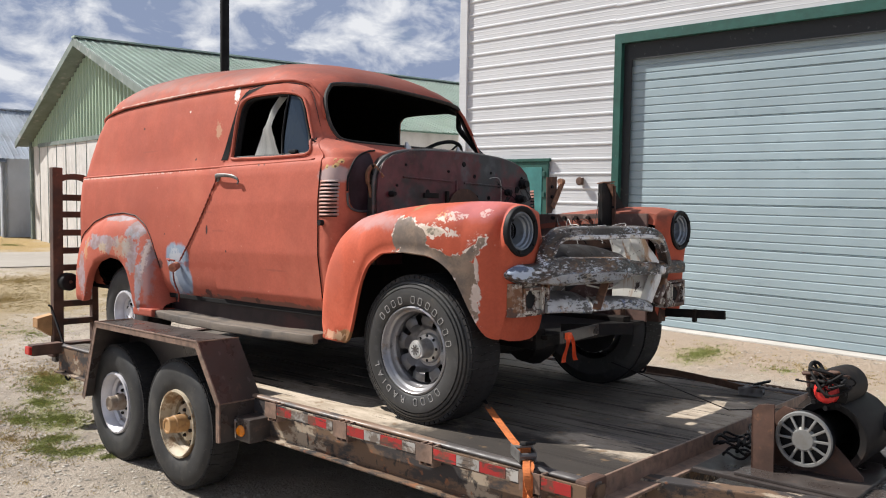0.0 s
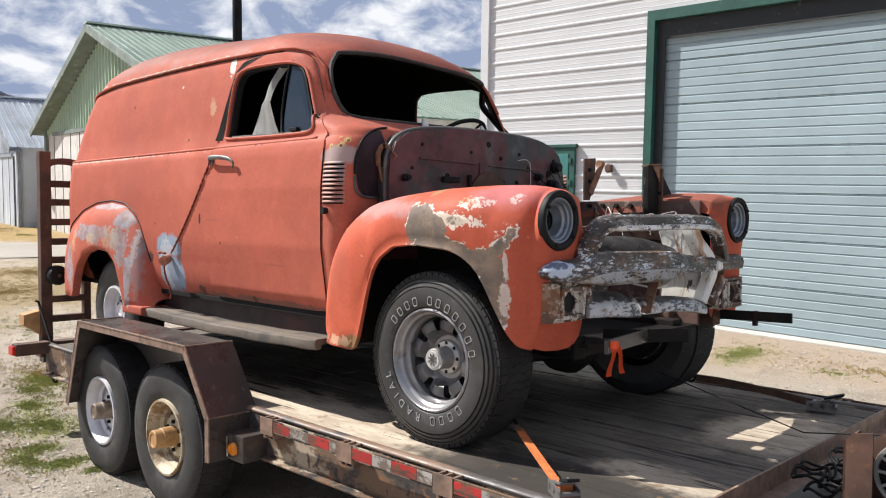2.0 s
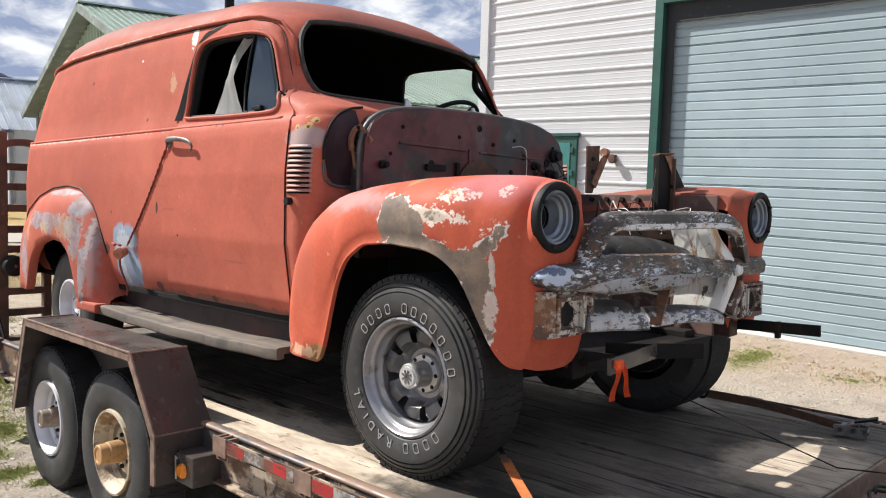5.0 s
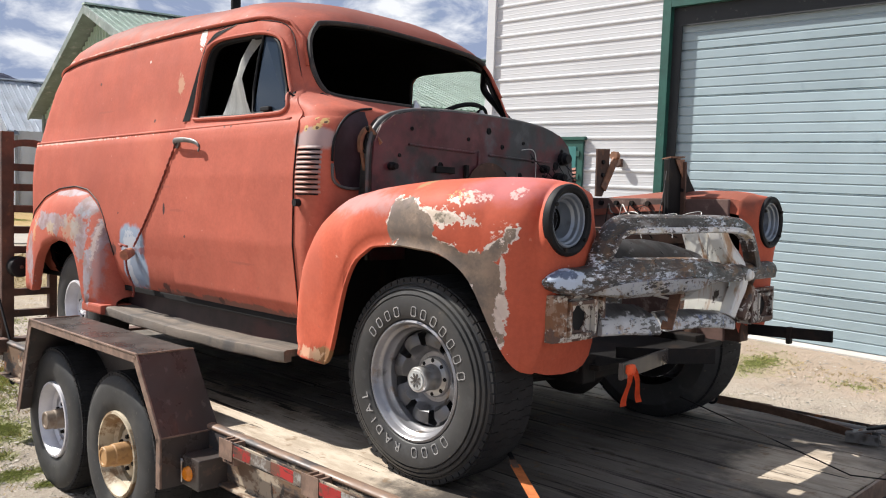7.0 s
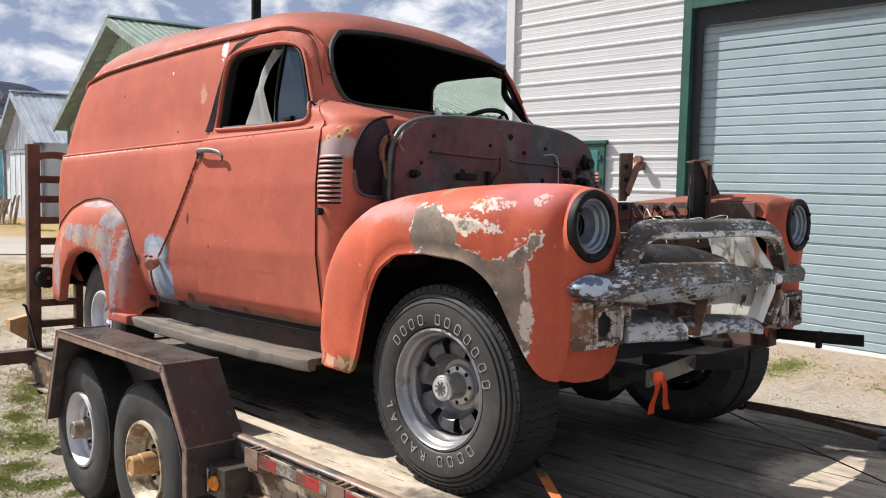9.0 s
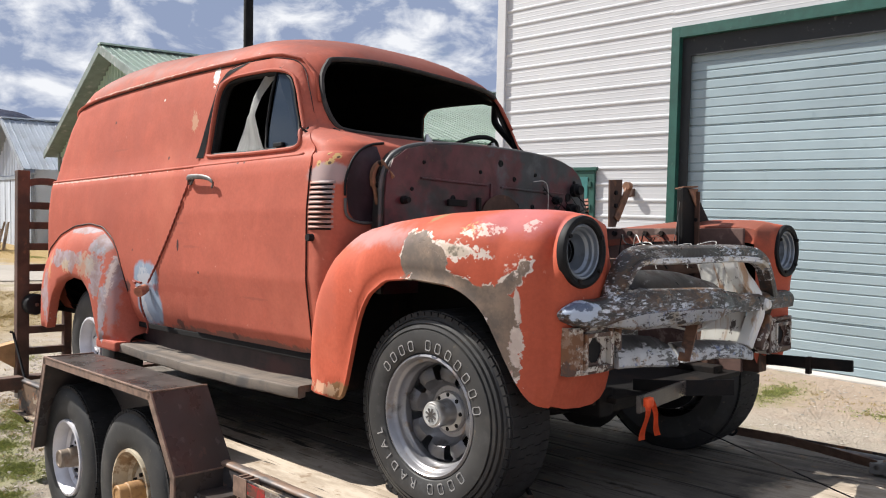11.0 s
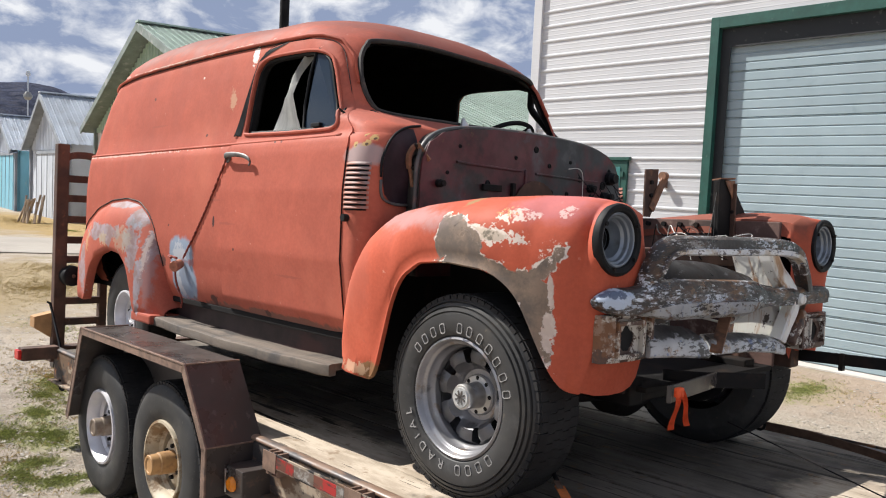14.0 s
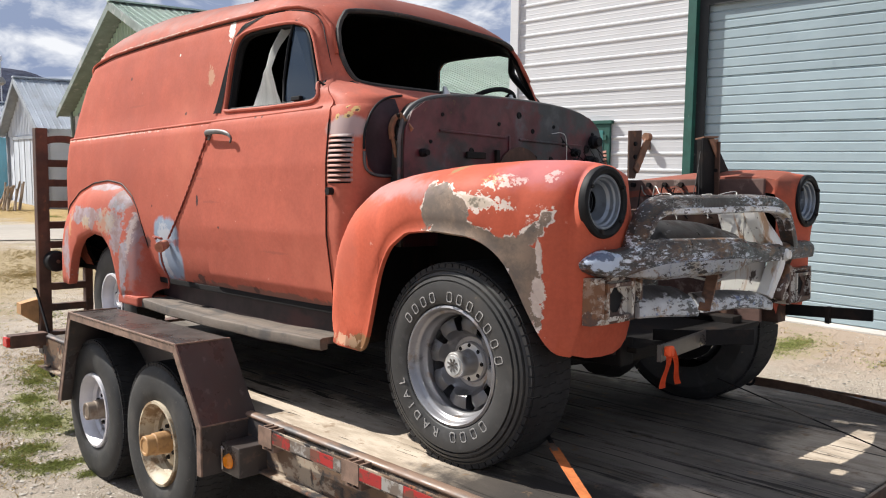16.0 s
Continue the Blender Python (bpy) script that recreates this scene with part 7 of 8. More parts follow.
    ramp = boxes((xp - 0.035, xp + 0.035, yl - 0.042, yl + 0.042, 0.612, 2.085), (xp - 0.03, xp + 0.03, yr - 0.028, yr + 0.028, 0.612, 2.008), bevel=0.006)
    rp = part("loading_ramp", fx(ramp), RUST, trailer, "brown steel loading ramp folded upright")
    for z in (0.787, 0.94, 1.092, 1.245, 1.388, 1.54, 1.693, 1.836):
        b = boxes((xp - 0.028, xp + 0.028, yl, yr, z - 0.026, z + 0.026), bevel=0.006)
        part("rung", fx(b), RUST, rp)
    b = bmesh.new()
    tube(b, smooth_path([(xp, yl, 1.975), (xp, yl + 0.08, 2.008), (xp, yl + 0.21, 2.008), (xp, yr, 1.95)], 5), 0, 4, [(0.026, 0.024), (-0.026, 0.024), (-0.026, -0.024), (0.026, -0.024)])
    part("rung", fx(b), RUST, rp)
    b = bmesh.new()
    polygon_plate(b, [(xp - 0.10, yl - 0.16, 0.828), (xp - 0.10, yl - 0.03, 0.857), (xp - 0.10, yl - 0.03, 0.665), (xp - 0.10, yl - 0.16, 0.752)], (1, 0, 0), 0.10)
    part("ramp_foot", fx(b), TIMBER, rp, "tan wooden ramp foot")
    b = bmesh.new()
    tube(b, [(xp + 0.045, yl - 0.09, 0.94), (xp + 0.05, yl - 0.07, 0.93), (xp + 0.33, yl - 0.07, 0.61)], 0.010, 6)
    part("ramp_strut", fx(b), BLACK, trailer)
# cross members, tail beam
b = boxes(*[(x - 0.04, x + 0.04, YN + 0.01, YF - 0.01, 0.46, 0.57) for x in np.arange(-4.2, 1.1, 0.6)], bevel=0.004)
part("cross_members", b, TRAILER, trailer)
b = boxes((-4.28, -4.16, -1.04, 1.20, 0.50, 0.612), bevel=0.01)
part("tail_beam", b, RUST, trailer, "brown steel tail beam")
for y0, y1, y2 in ((-1.31, -1.07, -1.335), (1.23, 1.47, 1.495)):
    b = boxes((-3.96, -3.86, y0, y1, 0.575, 0.662), bevel=0.008)
    part("lamp_arm", b, RUST, trailer, "dark brown steel lamp arm")
    b = boxes((-3.955, -3.865, min(y2, y0 if y2 < 0 else y1), max(y2, y0 if y2 < 0 else y1), 0.585, 0.65), bevel=0.008)
    part("tail_lamp", b, RED_LENS, trailer, "red tail lamp")
b = bmesh.new()
tube(b, smooth_path([(-3.80, -1.06, 0.50), (-3.78, -1.09, 0.41), (-3.74, -1.08, 0.38), (-3.70, -1.06, 0.46)], 5), 0.009, 6)
part("cable_loop", b, BLACK, trailer)
for x in (-1.76, -2.60):
    b = bmesh.new()
    tube(b, [(x, -1.06, 0.40), (x, 1.22, 0.40)], 0.045, 10)
    part("trailer_axle", b, CHASSIS, trailer, smooth=True)
# front curb, tongue
b = bmesh.new()
bar(b, (1.13, -1.135, 0.607), (1.13, 1.29, 0.607), 0.012, 0.09, 0.003)
bar(b, (1.172, -1.135, 0.566), (1.172, 1.29, 0.566), 0.09, 0.012, 0.003)
part("front_curb", b, EDGE, trailer, "worn brown steel front curb")
b = boxes((1.09, 1.15, -1.139, -1.00, 0.600, 0.660), bevel=0.012)
part("curb_end", b, RUST, trailer, "rust-brown curb end")
b = bmesh.new()
bar(b, (1.0, -0.72, 0.50), (3.3, 0.02, 0.50), 0.09, 0.16, 0.006)
bar(b, (1.0, 0.88, 0.50), (3.3, 0.14, 0.50), 0.09, 0.16, 0.006)
bar(b, (1.12, -1.1, 0.50), (1.12, 1.26, 0.50), 0.09, 0.14, 0.006)
part("tongue", b, RAIL, trailer, "chipped black trailer tongue")
b = boxes((1.22, 2.1, -0.44, 0.60, 0.565, 0.585), bevel=0.004)
part("tongue_plate", b, TRAILER, trailer)
b = bmesh.new()
bar(b, (1.55, -0.592, 0.49), (1.95, -0.463, 0.49), 0.004, 0.05, 0)
part("tape", b, TAPE_RED, trailer, "red reflective tape")
# deck boards
n_board = 11
pitch = (YF - YN) / n_board
rnd = random.Random(7)
for k in range(n_board):
    y = YN + pitch * k
    cuts = [X0, X0 + rnd.uniform(1.6, 3.4), X1]
    for xa, xb in zip(cuts, cuts[1:]):
        b = bmesh.new()
        dz = rnd.uniform(-0.003, 0.003)
        box(b, xa + 0.003, xb - 0.003, y + 0.0035, y + pitch - 0.0035, 0.590, 0.630 + dz, 0.005)
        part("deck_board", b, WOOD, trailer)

# winch
WX, WYW, WZ = 1.63, -0.27, 0.75
winch = thing("winch", (1.6, -0.05, 0.58), "black electric winch with grey drum and red motor cover", "winch", rig=True)
b = bmesh.new()
polygon_plate(b, [(1.44, -0.20, 0.585), (1.46, -0.20, 0.80), (1.52, -0.20, 0.86), (1.62, -0.20, 0.84), (1.84, -0.20, 0.62), (1.84, -0.20, 0.585)], (0, 1, 0), 0.012)
part("winch_cheek", b, RUST, winch, "dark brown winch cheek plate")
b = bmesh.new()
polygon_plate(b, [(1.44, 0.14, 0.585), (1.46, 0.14, 0.80), (1.52, 0.14, 0.86), (1.62, 0.14, 0.84), (1.84, 0.14, 0.62), (1.84, 0.14, 0.585)], (0, 1, 0), 0.012)
part("winch_cheek", b, TRAILER, winch)
part("winch_base", boxes((1.40, 1.88, -0.42, 0.20, 0.585, 0.60), bevel=0.004), TRAILER, winch, "dark rusted winch base plate")
m = Matrix.Translation((WX, WYW, WZ))
dr = part("drum", lathe(bmesh.new(), [(0.0, 0.0), (0.038, 0.01), (0.042, 0.0), (0.103, -0.012), (0.105, 0.006), (0.116, 0.0), (0.116, -0.03), (0.09, -0.04), (0.09, -0.36), (0.118, -0.37), (0.118, -0.39), (0.0, -0.39)], 40, m), BLACK, winch, "black winch drum", smooth=True)
for k in range(12):
    a = 2 * math.pi * k / 12
    b = bmesh.new()
    bar(b, m @ Vector((0.035 * math.cos(a), -0.008, 0.035 * math.sin(a))), m @ Vector((0.102 * math.cos(a), -0.004, 0.102 * math.sin(a))), 0.011, 0.011, up=(0, 1, 0))
    part("spoke", b, ALLOY, dr, "grey cast spoke")
part("drum_ring", lathe(bmesh.new(), [(0.098, 0.0), (0.101, 0.010), (0.112, 0.010), (0.116, 0.0)], 40, m), ALLOY, dr, smooth=True)
part("drum_boss", lathe(bmesh.new(), [(0.0, 0.016), (0.042, 0.014), (0.052, 0.0)], 24, m), ALLOY, dr, smooth=True)
m = Matrix.Translation((WX + 0.06, WYW + 0.08, WZ + 0.195))
b = bmesh.new()
polygon_plate(b, [(WX - 0.20, WYW - 0.045, 0.60), (WX - 0.20, WYW - 0.045, 0.845), (WX - 0.17, WYW - 0.045, 0.875), (WX - 0.105, WYW - 0.045, 0.885), (WX - 0.105, WYW - 0.045, 0.60)], (0, 1, 0), 0.008)
part("winch_guard", b, RUST, winch, "brown bent guard plate")
b = bmesh.new()
polygon_plate(b, [(WX - 0.20, WYW - 0.045, 0.60), (WX - 0.20, WYW - 0.045, 0.845), (WX - 0.21, WYW + 0.14, 0.845), (WX - 0.21, WYW + 0.14, 0.60)], (1, 0, 0), 0.008)
part("winch_guard", b, RUST, winch, "brown bent guard plate")
part("winch_housing", lathe(bmesh.new(), [(0.118, -0.02), (0.146, -0.01), (0.150, -0.03), (0.150, -0.36), (0.14, -0.38), (0.0, -0.38)], 40, Matrix.Translation((WX + 0.075, WYW + 0.06, WZ + 0.01))), CHASSIS, winch, "round grimy gear housing", smooth=True)
part("motor", lathe(bmesh.new(), [(0.0, 0.0), (0.06, 0.0), (0.08, -0.015), (0.085, -0.16), (0.08, -0.28), (0.0, -0.30)], 28, m), CHASSIS, winch, "grimy black winch motor", smooth=True)
for k in range(8):
    a = 2 * math.pi * k / 8
    part("motor_stud", lathe(bmesh.new(), [(0, 0.012), (0.010, 0.012), (0.012, 0)], 8, m @ Matrix.Translation((0.068 * math.cos(a), 0, 0.068 * math.sin(a)))), CHASSIS, winch)
part("red_cover", lathe(bmesh.new(), [(0, 0.022), (0.030, 0.020), (0.046, 0.012), (0.052, 0.0)], 18, m), RED_PLASTIC, winch, "red motor cover", smooth=True)
rnd = random.Random(9)
for k in range(12):
    b = bmesh.new()
    pts = [m @ Vector((rnd.uniform(-0.10, 0.10), rnd.uniform(-0.05, 0.06), rnd.uniform(-0.02, 0.10))) for _ in range(5)]
    tube(b, smooth_path(pts, 6), rnd.choice((0.004, 0.006, 0.008)), 6)
    part("winch_cable", b, rnd.choice((BLACK, BLACK, CHASSIS, RUST)), winch, "tangled cable", smooth=True)
for k in range(7):
    b = bmesh.new()
    tube(b, smooth_path([(WX + 0.16, 0.02 + 0.02 * k, 0.86), (WX + 0.24 + 0.01 * k, 0.03, 0.76), (WX + 0.28, -0.02 + 0.03 * k, 0.64)], 5), 0.005, 5)
    part("winch_lead", b, BLACK, winch, smooth=True)
b = bmesh.new()
for k in range(7):
    c, ra = Vector((1.29 + rnd.uniform(-0.04, 0.08), -0.05 + rnd.uniform(-0.30, 0.25), 0.60 + 0.008 * k)), rnd.uniform(0.05, 0.11)
    tube(b, [c + Vector((ra * math.cos(t), ra * 1.3 * math.sin(t) + 0.01 * t, 0.012 * math.sin(3 * t + k) + 0.012)) for t in np.linspace(0, rnd.uniform(5, 11), 40)], 0.006, 6)
part("coiled_lead", b, BLACK, winch, "coiled black lead", smooth=True, kind="stuff")
b = bmesh.new()
tube(b, [(1.60, -0.06, 0.84), (1.10, 0.20, 0.71), (0.4, 0.24, 0.86)], 0.003, 5)
part("winch_rope", b, CHASSIS, winch)

# straps
def webbing(path, w, n=5):
    pts = smooth_path(path, n)
    bm = bmesh.new()
    rings = []
    for i, p in enumerate(pts):
        d = (pts[min(i + 1, len(pts) - 1)] - pts[max(i - 1, 0)]).normalized()
        side = d.cross(Vector((0, 0, 1))).normalized()
        up = side.cross(d)
        rings.append([p + side * a * w / 2 + up * b for a, b in ((-1, -0.0015), (1, -0.0015), (1, 0.0015), (-1, 0.0015))])
    quad_strip(bm, rings, True, True)
    return bm


def ratchet(parent, x, y, z, yaw):
    m = Matrix.Translation((x, y, z)) @ Matrix.Rotation(yaw, 4, "Z")
    b = bmesh.new()
    for yy in (-0.034, 0.034):
        box(b, -0.075, 0.06, yy - 0.003, yy + 0.003, -0.012, 0.035, 0.002, m)
    for xx in (-0.05, 0.0, 0.05):
        tube(b, [m @ Vector((xx, -0.037, 0.015)), m @ Vector((xx, 0.037, 0.015))], 0.012, 8)
    box(b, -0.07, 0.05, -0.030, 0.030, 0.035, 0.045, 0.003, m @ Matrix.Rotation(radians(-14), 4, "Y"))
    buckle = part("ratchet", b, ALLOY_DARK, parent, "scuffed grey ratchet buckle")
    o = bmesh.new()
    box(o, -0.028, 0.024, -0.024, 0.024, 0.012, 0.044, 0.008, m)
    part("strap_roll", o, STRAP if parent is strap else BROWN_STRAP, buckle, "webbing wound on the buckle")
    o = bmesh.new()
    box(o, 0.02, 0.115, -0.022, 0.022, 0.040, 0.052, 0.004, m @ Matrix.Rotation(radians(-18), 4, "Y"))
    part("ratchet_handle", o, BLACK, buckle, "black ratchet handle")
    return buckle


strap = thing("ratchet_strap", (0.85, -1.10, 0.64), "faded orange ratchet strap hooked over the trailer's side rail", "strap", group="tie-down straps", rig=True)
part("webbing", webbing([(0.30, -0.712, 0.742), (0.45, -0.82, 0.722), (0.62, -0.94, 0.698), (0.74, -1.025, 0.684)], 0.034), STRAP, strap)
part("webbing", webbing([(0.25, -0.672, 0.750), (0.28, -0.70, 0.746), (0.32, -0.73, 0.741)], 0.022), BROWN_STRAP, strap, "dirty upper end of the strap")
b = bmesh.new()
tube(b, smooth_path([(0.27, -0.69, 0.75), (0.23, -0.66, 0.757), (0.19, -0.63, 0.775), (0.17, -0.63, 0.80)], 5), 0.009, 6)
part("hook", b, BLACK, strap, "black wire hook")
ratchet(strap, 0.785, -1.058, 0.672, radians(-36))
part("webbing", webbing([(0.82, -1.085, 0.668), (0.865, -1.125, 0.662), (0.885, -1.160, 0.645), (0.89, -1.168, 0.55), (0.89, -1.165, 0.45)], 0.040), STRAP, strap)
part("tail", webbing([(0.83, -1.10, 0.672), (0.88, -1.165, 0.655), (0.905, -1.185, 0.60), (0.91, -1.18, 0.50), (0.92, -1.18, 0.42)], 0.03), STRAP, strap, "loose strap end")
strap2 = thing("ratchet_strap", (0.88, 1.02, 0.64), "dirty brown ratchet strap with a black buckle on the deck", "strap", group="tie-down straps", rig=True)
b = bmesh.new()
quad_strip(b, [[p + Vector((0, 0.012, -0.022)), p + Vector((0.003, -0.012, 0.022)), p + Vector((0.003, -0.009, 0.023)), p + Vector((0, 0.015, -0.021))] for p in smooth_path([(0.24, 0.905, 0.72), (0.4, 0.93, 0.715), (0.6, 0.945, 0.70), (0.86, 0.955, 0.672)], 6)], True, True)
part("webbing", b, BROWN_STRAP, strap2)
ratchet(strap2, 0.91, 0.955, 0.655, radians(12))
b = bmesh.new()
tube(b, [Vector((0.215 + 0.026 * math.cos(a), 0.90, 0.723 + 0.026 * math.sin(a))) for a in np.linspace(0, 2 * math.pi, 18, endpoint=False)], 0.007, 6, closed=True)
part("ring", b, BLACK, strap2, "black steel ring", smooth=True)
b = bmesh.new()
tube(b, smooth_path([(0.20, 0.90, 0.73), (0.10, 0.88, 0.76), (0.02, 0.80, 0.80)], 5), 0.008, 6)
part("hook", b, CHASSIS, strap2)

ribbon = thing("ribbon", (0.60, -0.475, 1.09), "bright orange plastic ribbon tied to a bumper iron", "ribbon", rig=True)
for dx, w in ((-0.032, 0.032), (0.030, 0.032)):
    b = bmesh.new()
    quad_strip(b, [[Vector((0.597 + 0.01 * math.sin(5 * t), -0.482 + 0.035 * t + dx * (0.25 + t) * 1.3 - w / 2 * (0.5 + 0.5 * t), 1.105 - 0.135 * t)), Vector((0.604 + 0.012 * math.sin(4 * t + 1), -0.482 + 0.035 * t + dx * (0.25 + t) * 1.3 + w / 2 * (0.5 + 0.5 * t), 1.105 - 0.135 * t))] for t in np.linspace(0, 1, 9)])
    bmesh.ops.solidify(b, geom=b.faces[:], thickness=0.002)
    part("tail", b, ORANGE, ribbon)
part("knot", boxes((0.592, 0.614, -0.500, -0.462, 1.080, 1.115), bevel=0.008), ORANGE, ribbon)

cord = thing("cord", (-1.82, -0.97, 1.92), "red-brown cord tied from door handle to a wooden plug", "cord", rig=True)
p0, p1 = Vector((-1.83, side_y(-1.83, 1.9) - 0.016, 1.92)), Vector((-2.30, side_y(-2.3, 1.36) - 0.018, 1.37))
for ph in (0, math.pi):
    b = bmesh.new()
    pts = []
    for t in np.linspace(0, 1, 60):
        p = p0.lerp(p1, t) + Vector((0, 0, -0.02 * math.sin(math.pi * t)))
        pts.append(p + Vector((0.0035 * math.cos(60 * t + ph), 0.0035 * math.sin(60 * t + ph), 0)))
    tube(b, pts, 0.004, 5)
    part("strand", b, ROPE, cord, smooth=True)
b = bmesh.new()
lathe(b, [(0, 0.04), (0.028, 0.04), (0.031, 0.032), (0.026, -0.025), (0, -0.025)], 18, Matrix.Translation((-2.34, side_y(-2.34, 1.33) - 0.035, 1.33)) @ Matrix.Rotation(radians(30), 4, "Z") @ Matrix.Rotation(radians(15), 4, "X"))
part("plug", b, SPOOL, cord, "red-brown wooden plug", smooth=True)
b = bmesh.new()
tube(b, smooth_path([(-2.34, side_y(-2.34, 1.33) - 0.05, 1.35), (-2.37, side_y(-2.36, 1.25) - 0.04, 1.24), (-2.37, side_y(-2.36, 1.15) - 0.035, 1.13), (-2.39, side_y(-2.36, 1.15) - 0.03, 1.08)], 5), 0.006, 5)
tube(b, smooth_path([(-2.30, side_y(-2.3, 1.36) - 0.055, 1.37), (-2.38, side_y(-2.34, 1.33) - 0.07, 1.38), (-2.33, side_y(-2.34, 1.33) - 0.08, 1.37)], 5), 0.007, 5)
part("tail", b, ROPE, cord, smooth=True)

roller = thing("rubber_bumper", (-4.13, -0.92, 1.06), "small black rubber bumper bolted to the loading ramp", "bumper", rig=True)
b = lathe(bmesh.new(), [(0.0, 0.0), (0.05, 0.0), (0.068, -0.008), (0.075, -0.025), (0.075, -0.09), (0.065, -0.105), (0.0, -0.105)], 24, Matrix.Translation((-4.08, -0.92, 1.13)) @ Matrix.Rotation(radians(90), 4, "Z"))
part("block", b, BLACK, roller, smooth=True)
part("bolt", lathe(bmesh.new(), [(0, 0.012), (0.012, 0.010), (0.014, 0.0)], 10, Matrix.Translation((-4.08, -0.92, 1.13)) @ Matrix.Rotation(radians(90), 4, "Z")), RUST, roller)

# ---- ground ----
gz = -0.05


def lift(x, y):
    """The yard's fall: level by the trailer, rising a hand's width to the workshop's sill."""
    z = gz
    if y > 2.0:
        k = min(1.0, (y - 2.0) / 4.0) * max(0.0, min(1.0, (x + 9) / 3))
        z += 0.11 * k * k * (3 - 2 * k)
    z += 0.012 * noise.noise((x * 0.6, y * 0.6, 3.0)) + 0.02 * noise.noise((x * 0.15, y * 0.15, 8.0))
    return z


b = bmesh.new()
gx = np.concatenate([[-3000, -1200, -500, -200, -100, -60], np.arange(-45, -8, 1.5), np.arange(-8, 6, 0.25), np.arange(6, 16, 1.0), [20, 40, 100, 300, 1000, 3000]])
gy = np.concatenate([[-3000, -1000, -300, -100, -40, -20], np.arange(-12, -5, 0.7), np.arange(-5, 6.8, 0.25), np.arange(7, 30, 1.5), [40, 80, 200, 600, 1500, 3000]])
quad_strip(b, [[Vector((x, y, lift(x, y) if abs(x) < 60 and abs(y) < 60 else gz)) for y in gy] for x in gx])
bmesh.ops.recalc_face_normals(b, faces=b.faces)
if b.faces[0].normal.z < 0:
    bmesh.ops.reverse_faces(b, faces=b.faces)
tagged(part("ground", b, GROUND, None, "dusty gravel yard with patches of grass", smooth=True, kind="structure"), category="ground")
b = bmesh.new()
rd = []
for t in np.linspace(-30, 24, 40):
    c = Vector((-19.3, 3.4, 0)) + Vector((0.40, 0.92, 0)) * t
    n_ = Vector((-0.92, 0.40, 0))
    rd.append([Vector((*(c + n_ * s_).xy, lift(*(c + n_ * s_).xy) + 0.02)) for s_ in (-2.3, -1.0, 1.0, 2.3)])
quad_strip(b, rd)
bmesh.ops.recalc_face_normals(b, faces=b.faces)
tagged(part("road", b, ROAD, None, "pale packed gravel road", smooth=True, kind="structure"), category="road")

# ---- workshop ----
WY = 6.0
XC, XD, XR = -5.97, -3.09, 3.4        # corner, door's near jamb, far jamb
ZD, ZW = 3.815, 7.2
wall = thing("wall_north", (0, WY, 0), "white ribbed steel workshop wall", "wall", kind="structure")


def siding(x0, x1, z0, z1, pitch=0.205):
    """Ribbed sheets, each with its own ribs."""
    courses = 4
    step = pitch * courses
    z = z0
    while z < z1 - 0.02:
        top = min(z1, z + step)
        prof, q = [], z
        prof.append((0.0, z))
        while q < top - 0.01:
            for dy, dz in ((0.0, 0.045), (0.0012, 0.05), (0.0012, 0.056), (0.0, 0.061), (0.0, 0.105), (0.0012, 0.11), (0.0012, 0.116), (0.0, 0.121), (0.0, 0.158), (0.011, 0.168), (0.014, 0.178), (0.013, 0.194), (0.0, 0.204)):
                if q + dz <= top:
                    prof.append((dy, q + dz))
            q += pitch
        prof.append((0.0, top))
        b = bmesh.new()
        quad_strip(b, [[Vector((x, WY - d - 0.004, zz)) for d, zz in prof] for x in (x0, x1)])
        bmesh.ops.recalc_face_normals(b, faces=b.faces)
        if b.faces[0].normal.y > 0:
            bmesh.ops.reverse_faces(b, faces=b.faces)
        part("siding_panel", b, SIDING, wall)
        z = top


b = boxes((XC, XD - 0.11, WY, WY + 0.25, -0.1, ZW), (XR + 0.11, 9.0, WY, WY + 0.25, -0.1, ZW), (XD - 0.11, XR + 0.11, WY, WY + 0.25, ZD + 0.13, ZW), bevel=0)
part("wall_core", b, SIDING, wall)
b = boxes((XC, XC + 0.25, WY + 0.25, 16, -0.1, ZW), (8.75, 9.0, WY + 0.25, 16, -0.1, ZW), (XC, 9.0, 15.8, 16.0, -0.1, ZW), bevel=0)
part("wall_core", b, SIDING, wall)
siding(XC + 0.12, XD - 0.11, 0.06, ZW)
siding(XR + 0.11, 9.0, 0.06, ZW)
siding(XD - 0.11, XR + 0.11, ZD + 0.13, ZW)
b = boxes((XC - 0.03, XC + 0.12, WY - 0.05, WY + 0.12, 0.0, ZW), bevel=0.006)
part("corner_trim", b, SIDING, wall)
for z in np.arange(0.2, ZW, 0.205):
    part("sheet_end", boxes((XC - 0.075, XC - 0.03, WY + 0.02, WY + 0.08, z, z + 0.06), bevel=0.008), SIDING, wall)
roof = part("workshop_roof", boxes((XC - 0.3, 9.3, WY - 0.3, 16.3, ZW, ZW + 0.12)), GALV, None, "flat grey workshop roof", kind="structure", origin=(0, 11, ZW))
tagged(roof, category="roof")
sill = part("sill", boxes((XC, 9.0, WY - 0.12, WY + 0.3, -0.2, 0.075), bevel=0.01), CONCRETE, wall, "pale concrete sill")
door1 = thing("door_1", (0.1, WY + 0.06, 0.08), "closed pale blue-grey ribbed steel garage door", "garage door", kind="structure")
